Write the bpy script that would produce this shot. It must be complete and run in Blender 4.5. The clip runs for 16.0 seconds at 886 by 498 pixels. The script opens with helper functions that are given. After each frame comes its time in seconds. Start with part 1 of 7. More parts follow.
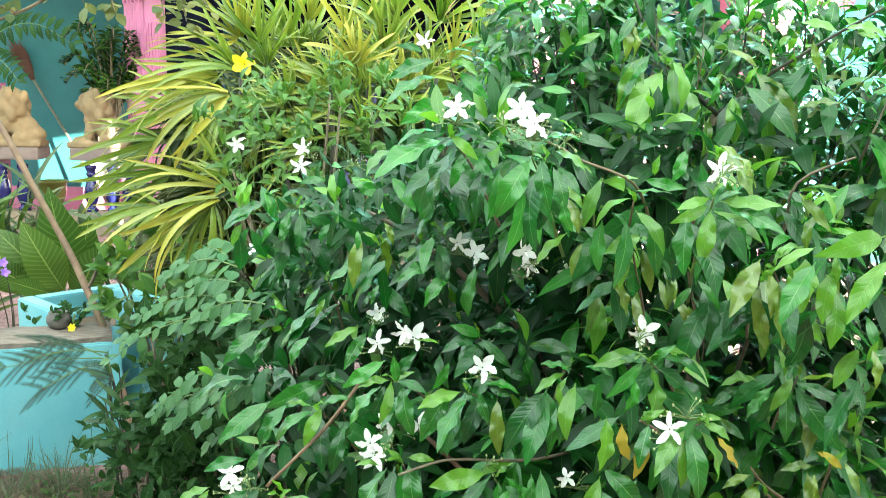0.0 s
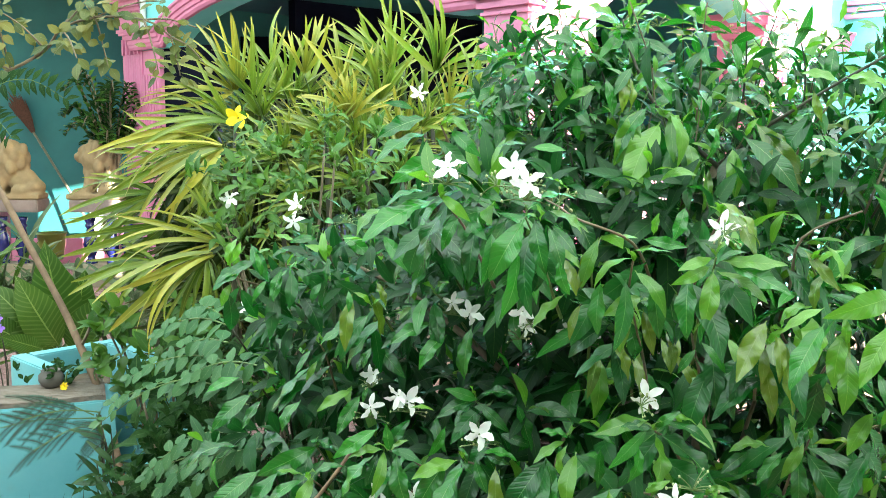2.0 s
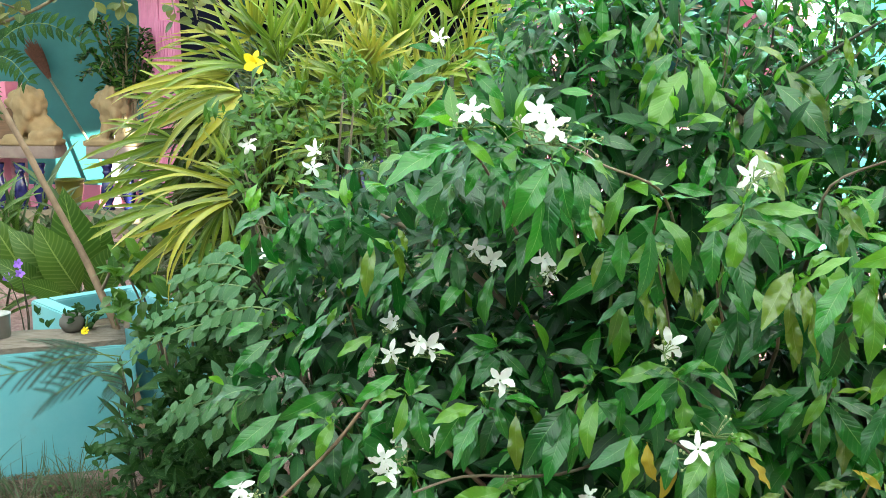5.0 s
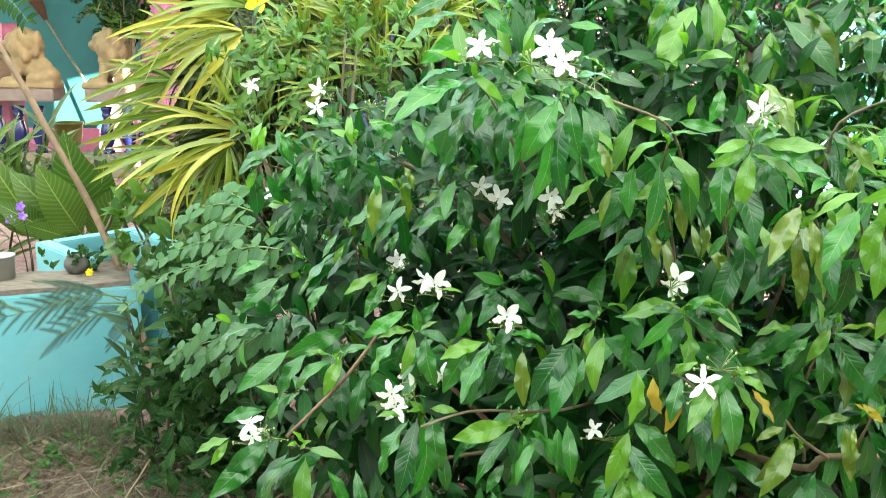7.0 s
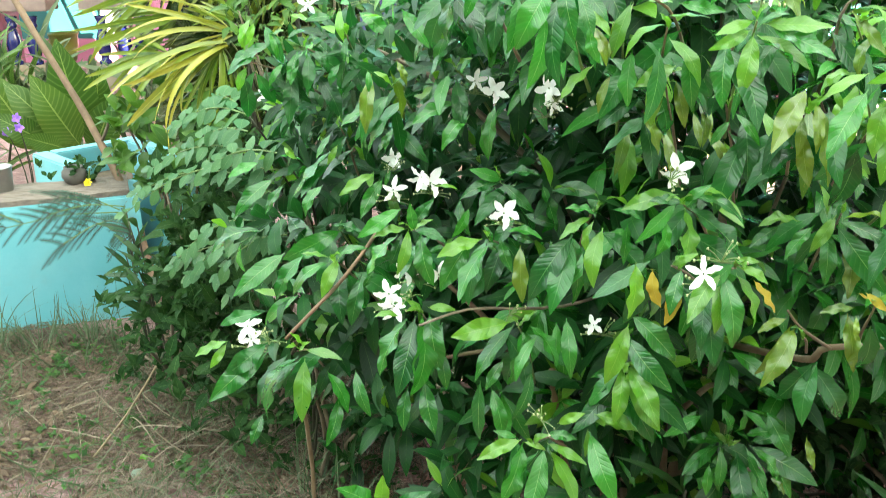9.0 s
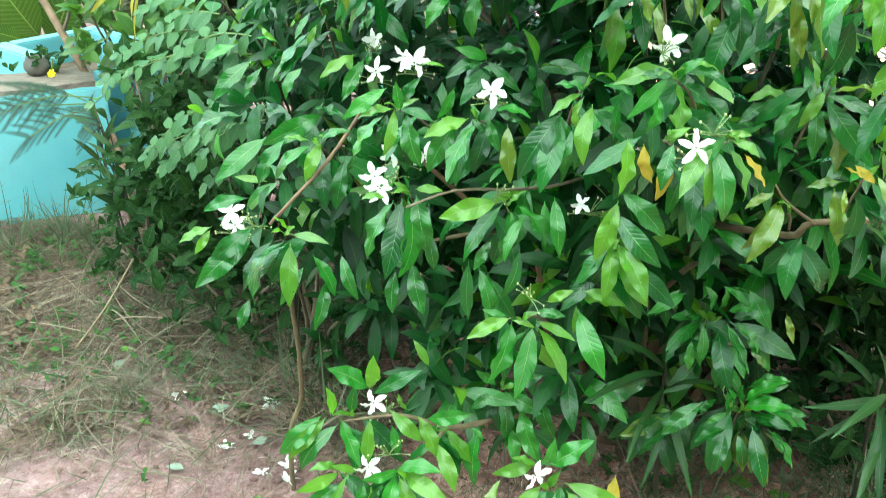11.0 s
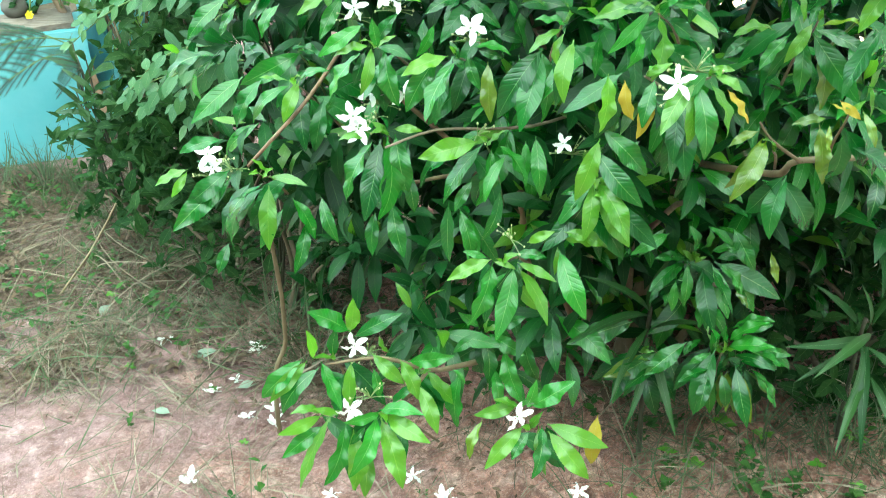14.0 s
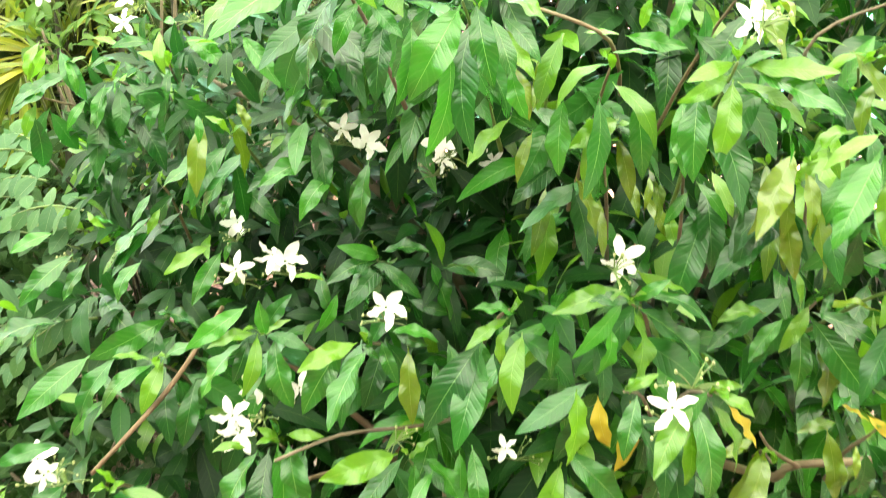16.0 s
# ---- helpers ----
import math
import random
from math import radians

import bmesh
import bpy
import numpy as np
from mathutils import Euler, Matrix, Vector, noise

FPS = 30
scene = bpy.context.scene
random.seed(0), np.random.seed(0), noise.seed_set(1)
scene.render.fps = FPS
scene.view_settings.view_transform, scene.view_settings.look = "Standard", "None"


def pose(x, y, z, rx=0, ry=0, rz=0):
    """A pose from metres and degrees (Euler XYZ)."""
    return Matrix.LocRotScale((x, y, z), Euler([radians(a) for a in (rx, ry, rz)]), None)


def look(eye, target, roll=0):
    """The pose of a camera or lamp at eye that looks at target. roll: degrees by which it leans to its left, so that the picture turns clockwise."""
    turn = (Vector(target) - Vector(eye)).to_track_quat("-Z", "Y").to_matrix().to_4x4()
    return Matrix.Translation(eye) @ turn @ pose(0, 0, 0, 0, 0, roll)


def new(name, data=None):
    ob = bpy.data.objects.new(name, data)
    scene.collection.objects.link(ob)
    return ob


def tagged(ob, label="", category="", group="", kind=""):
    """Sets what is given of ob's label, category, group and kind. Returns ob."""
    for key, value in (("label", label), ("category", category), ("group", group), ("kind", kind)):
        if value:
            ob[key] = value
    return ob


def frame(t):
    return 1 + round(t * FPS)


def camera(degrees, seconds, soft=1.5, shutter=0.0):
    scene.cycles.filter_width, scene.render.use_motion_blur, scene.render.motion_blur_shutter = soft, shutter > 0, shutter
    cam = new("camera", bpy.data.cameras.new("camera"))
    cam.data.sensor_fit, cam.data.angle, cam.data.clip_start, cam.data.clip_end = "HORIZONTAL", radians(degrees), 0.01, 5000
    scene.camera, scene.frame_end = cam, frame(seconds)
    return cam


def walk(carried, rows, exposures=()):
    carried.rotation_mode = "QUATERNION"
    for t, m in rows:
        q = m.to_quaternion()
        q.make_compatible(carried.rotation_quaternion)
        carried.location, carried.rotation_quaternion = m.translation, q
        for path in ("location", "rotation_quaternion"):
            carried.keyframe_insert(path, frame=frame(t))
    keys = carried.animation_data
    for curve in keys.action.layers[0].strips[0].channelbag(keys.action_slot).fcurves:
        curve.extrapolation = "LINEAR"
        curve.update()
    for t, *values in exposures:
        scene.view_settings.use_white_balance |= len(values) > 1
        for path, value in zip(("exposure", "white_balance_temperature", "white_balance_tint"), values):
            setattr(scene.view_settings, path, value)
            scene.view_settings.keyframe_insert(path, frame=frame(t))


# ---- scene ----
cam = camera(49.7, 16.0, 0.8, 0.5)
PATH = [
    (0, (0.03, 0.097, 1.45), (0.002, 2.068, 1.111), 0.9),
    (0.5, (0.034, 0.104, 1.457), (0.003, 2.081, 1.156), 0.5),
    (1, (0.037, 0.121, 1.462), (0.003, 2.102, 1.184), 0.3),
    (1.5, (0.039, 0.14, 1.465), (-0.006, 2.122, 1.197), 0.2),
    (2, (0.044, 0.156, 1.469), (0.01, 2.141, 1.221), 0.1),
    (2.5, (0.045, 0.164, 1.472), (0.004, 2.152, 1.252), 0.2),
    (3, (0.043, 0.167, 1.476), (-0.013, 2.157, 1.279), 0.3),
    (3.5, (0.039, 0.168, 1.47), (-0.021, 2.156, 1.254), 0.4),
    (4, (0.037, 0.169, 1.47), (-0.029, 2.149, 1.194), 0.2),
    (6.5, (0.023, 0.156, 1.447), (-0.038, 2.11, 1.027), 0.7),
    (7, (0.021, 0.158, 1.45), (-0.042, 2.102, 0.986), 0.4),
    (7.5, (0.021, 0.162, 1.442), (-0.048, 2.095, 0.934), 0.2),
    (8, (0.024, 0.162, 1.438), (-0.045, 2.086, 0.896), -0.1),
    (8.5, (0.029, 0.172, 1.429), (-0.045, 2.084, 0.846), -0.5),
    (9, (0.038, 0.187, 1.425), (-0.038, 2.077, 0.775), -0.9),
    (11.5, (0.002, 0.188, 1.384), (-0.003, 1.968, 0.473), -0.9),
    (12, (0.001, 0.193, 1.372), (-0.02, 1.938, 0.395), -1.4),
    (12.5, (-0.01, 0.187, 1.38), (0.004, 1.916, 0.374), -1.0),
    (13, (-0.005, 0.193, 1.378), (0.006, 1.927, 0.381), -1.1),
    (13.5, (0.009, 0.195, 1.373), (0.016, 1.938, 0.392), -1.1),
    (14, (0.029, 0.205, 1.385), (0.028, 1.962, 0.429), -1.2),
    (14.5, (0.044, 0.258, 1.397), (0.084, 2.036, 0.482), -1.8),
    (15, (0.025, 0.372, 1.413), (0.174, 2.201, 0.617), -0.2),
    (15.5, (0.001, 0.491, 1.409), (0.226, 2.348, 0.702), 0.1),
    (16, (0.01, 0.579, 1.407), (0.249, 2.464, 0.784), 0.8),
]
EXPOSURES = ((0.0, 4.76, 6600, -5.5), (1.0, 4.53, 6600, -6.5), (3.0, 4.38, 6650, -8.5), (4.2, 4.3, 6650, -8), (7.0, 4.77, 7050, -3), (9.0, 4.95, 6950, -5), (11.5, 5.15, 6300, -15), (12.5, 5.1, 6100, -16), (14.0, 5.25, 6350, -16), (14.5, 5.4, 6850, -16), (15.0, 5.58, 8200, -3), (15.5, 5.53, 8800, -2.5), (16.0, 5.4, 8800, -2.5))
walk(cam, [(t, look(eye, target, roll)) for t, eye, target, roll in PATH], EXPOSURES)

# ---- light ----
world = bpy.data.worlds.new("World")
scene.world = world
world.use_nodes = True
wn = world.node_tree
sky = wn.nodes.new("ShaderNodeTexSky")
sky.sky_type, sky.sun_disc = "NISHITA", False
SUN_UP, SUN_DIR = 13.0, Vector((-0.825, 0.565, 0.0)).normalized()
sky.sun_elevation = radians(SUN_UP)
sky.sun_rotation = math.atan2(-SUN_DIR.x, -SUN_DIR.y)
sky.air_density, sky.dust_density = 1.0, 2.0
wn.links.new(sky.outputs[0], wn.nodes["Background"].inputs[0])
wn.nodes["Background"].inputs[1].default_value = 0.04
# thin bright haze over the blue, a third as bright at the horizon as overhead
haze = wn.nodes.new("ShaderNodeBackground")
haze.inputs[0].default_value = (1.0, 0.985, 0.93, 1)
aim = wn.nodes.new("ShaderNodeSeparateXYZ")
lift = wn.nodes.new("ShaderNodeMath")
lift.operation, lift.use_clamp = "MULTIPLY_ADD", True
lift.inputs[1].default_value, lift.inputs[2].default_value = 0.15, 0.07
both = wn.nodes.new("ShaderNodeAddShader")
wn.links.new(wn.nodes.new("ShaderNodeTexCoord").outputs["Generated"], aim.inputs[0])
wn.links.new(aim.outputs[2], lift.inputs[0])
wn.links.new(lift.outputs[0], haze.inputs[1])
wn.links.new(wn.nodes["Background"].outputs[0], both.inputs[0])
wn.links.new(haze.outputs[0], both.inputs[1])
wn.links.new(both.outputs[0], wn.nodes["World Output"].inputs[0])
sun = new("sun", bpy.data.lights.new("sun", "SUN"))
sun.data.energy, sun.data.angle, sun.data.color = 3.6, radians(0.6), (1.0, 0.93, 0.80)
ray = (SUN_DIR * math.cos(radians(SUN_UP)) - Vector((0, 0, math.sin(radians(SUN_UP))))).normalized()
sun.matrix_world = look((8, -6, 9), Vector((8, -6, 9)) + ray)


# ---- materials ----
def material(name):
    m = bpy.data.materials.new(name)
    m.use_nodes = True
    return m, m.node_tree, m.node_tree.nodes["Principled BSDF"]


def node(tree, kind, **props):
    n = tree.nodes.new("ShaderNode" + kind)
    for k, v in props.items():
        if k == "operation":
            n.operation = v
        elif k == "blend":
            n.data_type, n.blend_type = "RGBA", v
    return n


def noise_at(tree, scale, detail=4.0, rough=0.6, coord="Object", stretch=None):
    tc = node(tree, "TexCoord")
    mp = node(tree, "Mapping")
    tree.links.new(tc.outputs[coord], mp.inputs[0])
    if stretch:
        mp.inputs["Scale"].default_value = stretch
    n = node(tree, "TexNoise")
    n.inputs["Scale"].default_value, n.inputs["Detail"].default_value = scale, detail
    n.inputs["Roughness"].default_value = rough
    tree.links.new(mp.outputs[0], n.inputs["Vector"])
    return n.outputs[0]


def noise_at_colour(tree, scale):
    n = node(tree, "TexNoise")
    n.inputs["Scale"].default_value = scale
    tree.links.new(node(tree, "TexCoord").outputs["Object"], n.inputs["Vector"])
    return n.outputs["Color"]


def ramp(tree, src, *stops):
    r = node(tree, "ValToRGB")
    while len(r.color_ramp.elements) < len(stops):
        r.color_ramp.elements.new(0.5)
    for e, (p, c) in zip(r.color_ramp.elements, stops):
        e.position, e.color = p, (*c, 1)
    tree.links.new(src, r.inputs[0])
    return r.outputs[0]


def maths(tree, op, a, b=None):
    n = node(tree, "Math", operation=op)
    for i, v in enumerate((a, b)):
        if v is None:
            continue
        if isinstance(v, (int, float)):
            n.inputs[i].default_value = v
        else:
            tree.links.new(v, n.inputs[i])
    return n.outputs[0]


def mixed(tree, fac, a, b, blend="MIX"):
    n = node(tree, "Mix", blend=blend)
    for i, v in ((0, fac), (6, a), (7, b)):
        if isinstance(v, (int, float)):
            n.inputs[i].default_value = v
        elif isinstance(v, tuple):
            n.inputs[i].default_value = (*v, 1)
        else:
            tree.links.new(v, n.inputs[i])
    return n.outputs[2]


def bumped(tree, bsdf, src, strength, distance=0.01):
    b = node(tree, "Bump")
    b.inputs["Strength"].default_value, b.inputs["Distance"].default_value = strength, distance
    tree.links.new(src, b.inputs["Height"])
    tree.links.new(b.outputs[0], bsdf.inputs["Normal"])
    return b.outputs[0]


def any_random(tree):
    """One random number for each object, and for each loose piece of a joined mesh."""
    a = node(tree, "ObjectInfo").outputs["Random"]
    b = node(tree, "NewGeometry").outputs["Random Per Island"]
    return maths(tree, "FRACT", maths(tree, "ADD", a, b))


def leaf_material(name, dark, light, rib, rough=0.35, through_light=0.28, veins=11.0, rib_width=0.028, spots=None, vein_depth=0.10, gloss=0.30, tip=None, vein_show=0.10):
    m, t, p = material(name)
    uv = node(t, "TexCoord").outputs["UV"]
    sep = node(t, "SeparateXYZ")
    t.links.new(uv, sep.inputs[0])
    side = maths(t, "ABSOLUTE", maths(t, "MULTIPLY", maths(t, "SUBTRACT", sep.outputs[0], 0.5), 2.0))
    along = sep.outputs[1]
    rnd = any_random(t)
    col = ramp(t, rnd, (0.0, dark), (0.55, tuple((a + b) / 2 for a, b in zip(dark, light))), (1.0, light))
    patch = noise_at(t, 14.0, 3.0)
    col = mixed(t, maths(t, "MULTIPLY", patch, 0.35), col, dark)
    if spots:
        blotch = ramp(t, noise_at(t, 30.0, 5.0), (0.58, (0, 0, 0)), (0.68, (1, 1, 1)))
        col = mixed(t, maths(t, "MULTIPLY", blotch, 0.5), col, spots)
    if tip:
        col = mixed(t, maths(t, "MULTIPLY", maths(t, "POWER", along, 2.5), maths(t, "MULTIPLY", noise_at(t, 7.0, 2.0), 1.1)), col, tip)
    wave = maths(t, "SINE", maths(t, "MULTIPLY", maths(t, "SUBTRACT", along, maths(t, "MULTIPLY", side, 0.16)), veins * 6.283))
    vein = maths(t, "POWER", maths(t, "MULTIPLY", maths(t, "ADD", wave, 1.0), 0.5), 6.0)
    col = mixed(t, maths(t, "MULTIPLY", vein, vein_show), col, rib)
    mid = maths(t, "LESS_THAN", side, rib_width)
    col = mixed(t, maths(t, "MULTIPLY", mid, 0.8), col, rib)
    t.links.new(col, p.inputs["Base Color"])
    p.inputs["Roughness"].default_value = rough
    p.inputs["Specular IOR Level"].default_value = gloss
    relief = maths(t, "ADD", maths(t, "MULTIPLY", vein, -1.0), maths(t, "MULTIPLY", noise_at(t, 60.0, 2.0), 0.6))
    nor = bumped(t, p, relief, vein_depth, 0.003)
    tr = node(t, "BsdfTranslucent")
    t.links.new(mixed(t, 0.45, col, tuple(min(1.0, 1.8 * c) for c in light)), tr.inputs[0])
    t.links.new(nor, tr.inputs["Normal"])
    mx = node(t, "MixShader")
    mx.inputs[0].default_value = through_light
    t.links.new(p.outputs[0], mx.inputs[1])
    t.links.new(tr.outputs[0], mx.inputs[2])
    t.links.new(mx.outputs[0], t.nodes["Material Output"].inputs[0])
    return m


def surface(name, low, high, rough=0.7, scale=6.0, bump=0.25, fine=60.0, stain=None, stain_scale=2.0, metal=0.0, distance=0.004, stretch=None):
    m, t, p = material(name)
    col = ramp(t, noise_at(t, scale, 6.0, 0.6, stretch=stretch), (0.3, low), (0.7, high))
    if stain:
        mask = ramp(t, noise_at(t, stain_scale, 7.0, 0.7), (0.5, (0, 0, 0)), (0.72, (1, 1, 1)))
        col = mixed(t, maths(t, "MULTIPLY", mask, 0.65), col, stain)
    t.links.new(col, p.inputs["Base Color"])
    p.inputs["Roughness"].default_value, p.inputs["Metallic"].default_value = rough, metal
    bumped(t, p, noise_at(t, fine, 5.0, 0.65, stretch=stretch), bump, distance)
    return m


MATURE = leaf_material("jasmine_leaf_mature", (0.0070, 0.076, 0.010), (0.040, 0.222, 0.019), (0.16, 0.34, 0.08), 0.24, 0.30, vein_depth=0.16, gloss=0.65)
# leaf colour darkened for the inner mass, standing for the shade inside the shrub
INNER_DARK = leaf_material("jasmine_leaf_inner_dark", (0.0036, 0.028, 0.0065), (0.014, 0.084, 0.014), (0.06, 0.15, 0.03), 0.36, 0.32, vein_depth=0.10, gloss=0.24)
# darkened copy of the mature leaf, for places where shade falls
SHADED = leaf_material("jasmine_leaf_shaded", (0.005, 0.050, 0.009), (0.022, 0.150, 0.019), (0.09, 0.23, 0.06), 0.25, 0.28, vein_depth=0.16, gloss=0.55)
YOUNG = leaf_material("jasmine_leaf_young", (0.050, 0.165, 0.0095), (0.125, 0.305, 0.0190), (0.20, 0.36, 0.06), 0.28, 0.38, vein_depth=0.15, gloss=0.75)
YELLOW = leaf_material("jasmine_leaf_yellowed", (0.290, 0.209, 0.0174), (0.360, 0.290, 0.035), (0.348, 0.302, 0.087), 0.45, 0.35, spots=(0.174, 0.116, 0.0174))
OLIVE = leaf_material("jasmine_leaf_fading", (0.045, 0.115, 0.008), (0.135, 0.215, 0.014), (0.19, 0.27, 0.05), 0.26, 0.3, gloss=0.8, spots=(0.162, 0.151, 0.029))
PALM_LEAF = leaf_material("palm_leaf", (0.060, 0.120, 0.010), (0.45, 0.43, 0.055), (0.36, 0.36, 0.07), 0.36, 0.24, gloss=0.6, tip=(0.42, 0.33, 0.05), veins=0.0, rib_width=0.10, spots=(0.128, 0.116, 0.020))
PALM_GREEN = leaf_material("palm_leaf_green", (0.030, 0.095, 0.010), (0.24, 0.34, 0.035), (0.24, 0.31, 0.06), 0.32, 0.28, gloss=0.6, tip=(0.30, 0.26, 0.03), veins=0.0, rib_width=0.10, spots=(0.10, 0.11, 0.02))
# green darkened for the fans behind, in place of the clump's inner shade
PALM_INNER_DARK = leaf_material("palm_leaf_inner_dark", (0.006, 0.026, 0.004), (0.032, 0.072, 0.008), (0.06, 0.10, 0.02), 0.4, 0.15, veins=0.0, rib_width=0.10, tip=(0.14, 0.11, 0.02))
ALLAMANDA_LEAF = leaf_material("allamanda_leaf", (0.028, 0.095, 0.012), (0.085, 0.185, 0.020), (0.116, 0.186, 0.058), 0.4, 0.3)
SPRAY_LEAF = leaf_material("spray_leaflet", (0.028, 0.100, 0.034), (0.062, 0.155, 0.045), (0.13, 0.22, 0.09), 0.5, 0.3, veins=6.0, spots=(0.128, 0.151, 0.046))
FEATHER_LEAF = leaf_material("feather_leaflet", (0.018, 0.082, 0.056), (0.040, 0.125, 0.085), (0.07, 0.15, 0.09), 0.5, 0.35, veins=0.0)
BROAD_LEAF = leaf_material("broad_leaf", (0.022, 0.070, 0.010), (0.075, 0.135, 0.016), (0.22, 0.30, 0.08), 0.38, 0.32, veins=16.0, rib_width=0.04, vein_show=0.3)
BOUGH_LEAF = leaf_material("bough_leaf", (0.032, 0.075, 0.030), (0.20, 0.185, 0.045), (0.20, 0.23, 0.08), 0.45, 0.38, veins=7.0)
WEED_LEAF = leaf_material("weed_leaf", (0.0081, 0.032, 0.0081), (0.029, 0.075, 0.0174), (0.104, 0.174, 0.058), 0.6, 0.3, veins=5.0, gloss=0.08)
MEADOW = leaf_material("meadow_leaf", (0.014, 0.055, 0.012), (0.060, 0.135, 0.026), (0.10, 0.18, 0.05), 0.5, 0.3, veins=5.0, gloss=0.15)
REED_LEAF = leaf_material("reed_leaf", (0.011, 0.048, 0.011), (0.035, 0.090, 0.020), (0.087, 0.162, 0.070), 0.38, 0.25, veins=0.0, rib_width=0.035)
CORDYLINE = leaf_material("dark_cordyline_leaf", (0.0145, 0.020, 0.0145), (0.029, 0.043, 0.020), (0.058, 0.046, 0.029), 0.35, 0.2, veins=0.0)
GRASS = leaf_material("grass_blade", (0.026, 0.060, 0.020), (0.125, 0.150, 0.085), (0.116, 0.174, 0.058), 0.5, 0.3, veins=0.0)
STRAW = leaf_material("straw", (0.062, 0.047, 0.035), (0.32, 0.265, 0.195), (0.290, 0.232, 0.116), 0.7, 0.1, veins=0.0)
PETAL = leaf_material("white_petal", (0.80, 0.80, 0.76), (0.86, 0.86, 0.83), (0.80, 0.82, 0.70), 0.5, 0.25, veins=0.0)
YELLOW_PETAL = leaf_material("yellow_petal", (0.80, 0.58, 0.02), (0.85, 0.66, 0.05), (0.80, 0.50, 0.02), 0.5, 0.3, veins=0.0)
PURPLE_PETAL = leaf_material("purple_petal", (0.30, 0.14, 0.66), (0.38, 0.20, 0.75), (0.22, 0.08, 0.5), 0.5, 0.3, veins=0.0)
BUD = surface("pale_bud", (0.244, 0.302, 0.093), (0.383, 0.418, 0.220), 0.5, 30.0, 0.1)
GREEN_STEM = surface("green_stem", (0.081, 0.145, 0.029), (0.128, 0.197, 0.052), 0.5, 20.0, 0.2)
BARK = surface("grey_brown_bark", (0.085, 0.065, 0.042), (0.19, 0.15, 0.10), 0.8, 25.0, 0.6, 90.0, (0.232, 0.197, 0.145), 18.0, stretch=(1, 1, 0.25))
RED_BARK = surface("reddish_bark", (0.105, 0.062, 0.036), (0.19, 0.12, 0.07), 0.75, 22.0, 0.5, 90.0, stretch=(1, 1, 0.25))
TWIG = surface("pale_twig", (0.104, 0.075, 0.041), (0.174, 0.133, 0.075), 0.75, 25.0, 0.4)
DARK_STEM = surface("dark_stem", (0.0174, 0.020, 0.0116), (0.041, 0.041, 0.020), 0.6, 30.0, 0.3)
PINK = surface("pink_paint", (0.48, 0.145, 0.285), (0.54, 0.18, 0.325), 0.6, 5.0, 0.15, 70.0, (0.36, 0.115, 0.20), 3.0)
TEAL = surface("teal_wall_paint", (0.012, 0.100, 0.118), (0.019, 0.126, 0.148), 0.7, 3.0, 0.15, 80.0, (0.0174, 0.087, 0.099), 2.0)
SKY_PAINT = surface("light_turquoise_paint", (0.15, 0.52, 0.56), (0.18, 0.57, 0.60), 0.7, 3.0, 0.15, 80.0, (0.24, 0.56, 0.57), 1.5)
TANK_PAINT = surface("tank_turquoise_paint", (0.116, 0.371, 0.429), (0.174, 0.429, 0.476), 0.65, 4.0, 0.3, 60.0, (0.174, 0.336, 0.348), 5.0)
NAVY_GLAZE = surface("navy_glaze", (0.0070, 0.0087, 0.064), (0.0145, 0.0174, 0.116), 0.15, 12.0, 0.05)
# navy taken almost to black and without sheen, standing for the unlit porch
NAVY_SHADE = surface("navy_darkened_for_shade", (0.0016, 0.0022, 0.0075), (0.0026, 0.0036, 0.012), 0.8, 8.0, 0.1)
NAVY_SHADE.node_tree.nodes["Principled BSDF"].inputs["Specular IOR Level"].default_value = 0.05
SANDSTONE = surface("cast_sandstone", (0.186, 0.133, 0.072), (0.255, 0.186, 0.107), 0.85, 14.0, 0.6, 60.0, (0.209, 0.145, 0.081), 9.0)
SLAB_STONE = surface("mauve_slab", (0.139, 0.104, 0.104), (0.197, 0.151, 0.145), 0.8, 10.0, 0.3, 60.0, (0.197, 0.162, 0.139), 5.0)
SAND_PAINT = surface("sand_render", (0.17, 0.14, 0.10), (0.22, 0.18, 0.135), 0.85, 8.0, 0.4)
WHITE_PIPE = surface("white_plastic", (0.418, 0.441, 0.452), (0.464, 0.481, 0.487), 0.4, 6.0, 0.05)
BROWN_BOX = surface("brown_wood", (0.093, 0.049, 0.029), (0.139, 0.075, 0.046), 0.6, 10.0, 0.3, stretch=(1, 8, 8))
OLD_WOOD = surface("weathered_plank", (0.116, 0.093, 0.075), (0.255, 0.209, 0.174), 0.9, 9.0, 0.9, 40.0, (0.064, 0.052, 0.046), 12.0, distance=0.008, stretch=(1.2, 9, 9))
DUSTY_SOIL = surface("tank_soil", (0.070, 0.046, 0.032), (0.139, 0.099, 0.064), 0.95, 20.0, 0.9, 60.0)
STEEL = surface("dull_steel", (0.261, 0.261, 0.255), (0.348, 0.348, 0.336), 0.35, 14.0, 0.1, metal=0.8)
CLAY_GREY = surface("grey_clay", (0.075, 0.070, 0.067), (0.139, 0.128, 0.116), 0.8, 18.0, 0.4)
BRISTLE = surface("brown_bristle", (0.052, 0.020, 0.0145), (0.099, 0.041, 0.029), 0.9, 60.0, 0.8)
WORN_POLE = surface("worn_pole", (0.095, 0.090, 0.070), (0.17, 0.14, 0.10), 0.5, 20.0, 0.2)
BAMBOO = surface("bamboo_pole", (0.151, 0.110, 0.058), (0.220, 0.168, 0.093), 0.6, 20.0, 0.3)
PLAIN_RENDER = surface("plain_pale_render", (0.64, 0.63, 0.59), (0.72, 0.71, 0.67), 0.85, 4.0, 0.3)
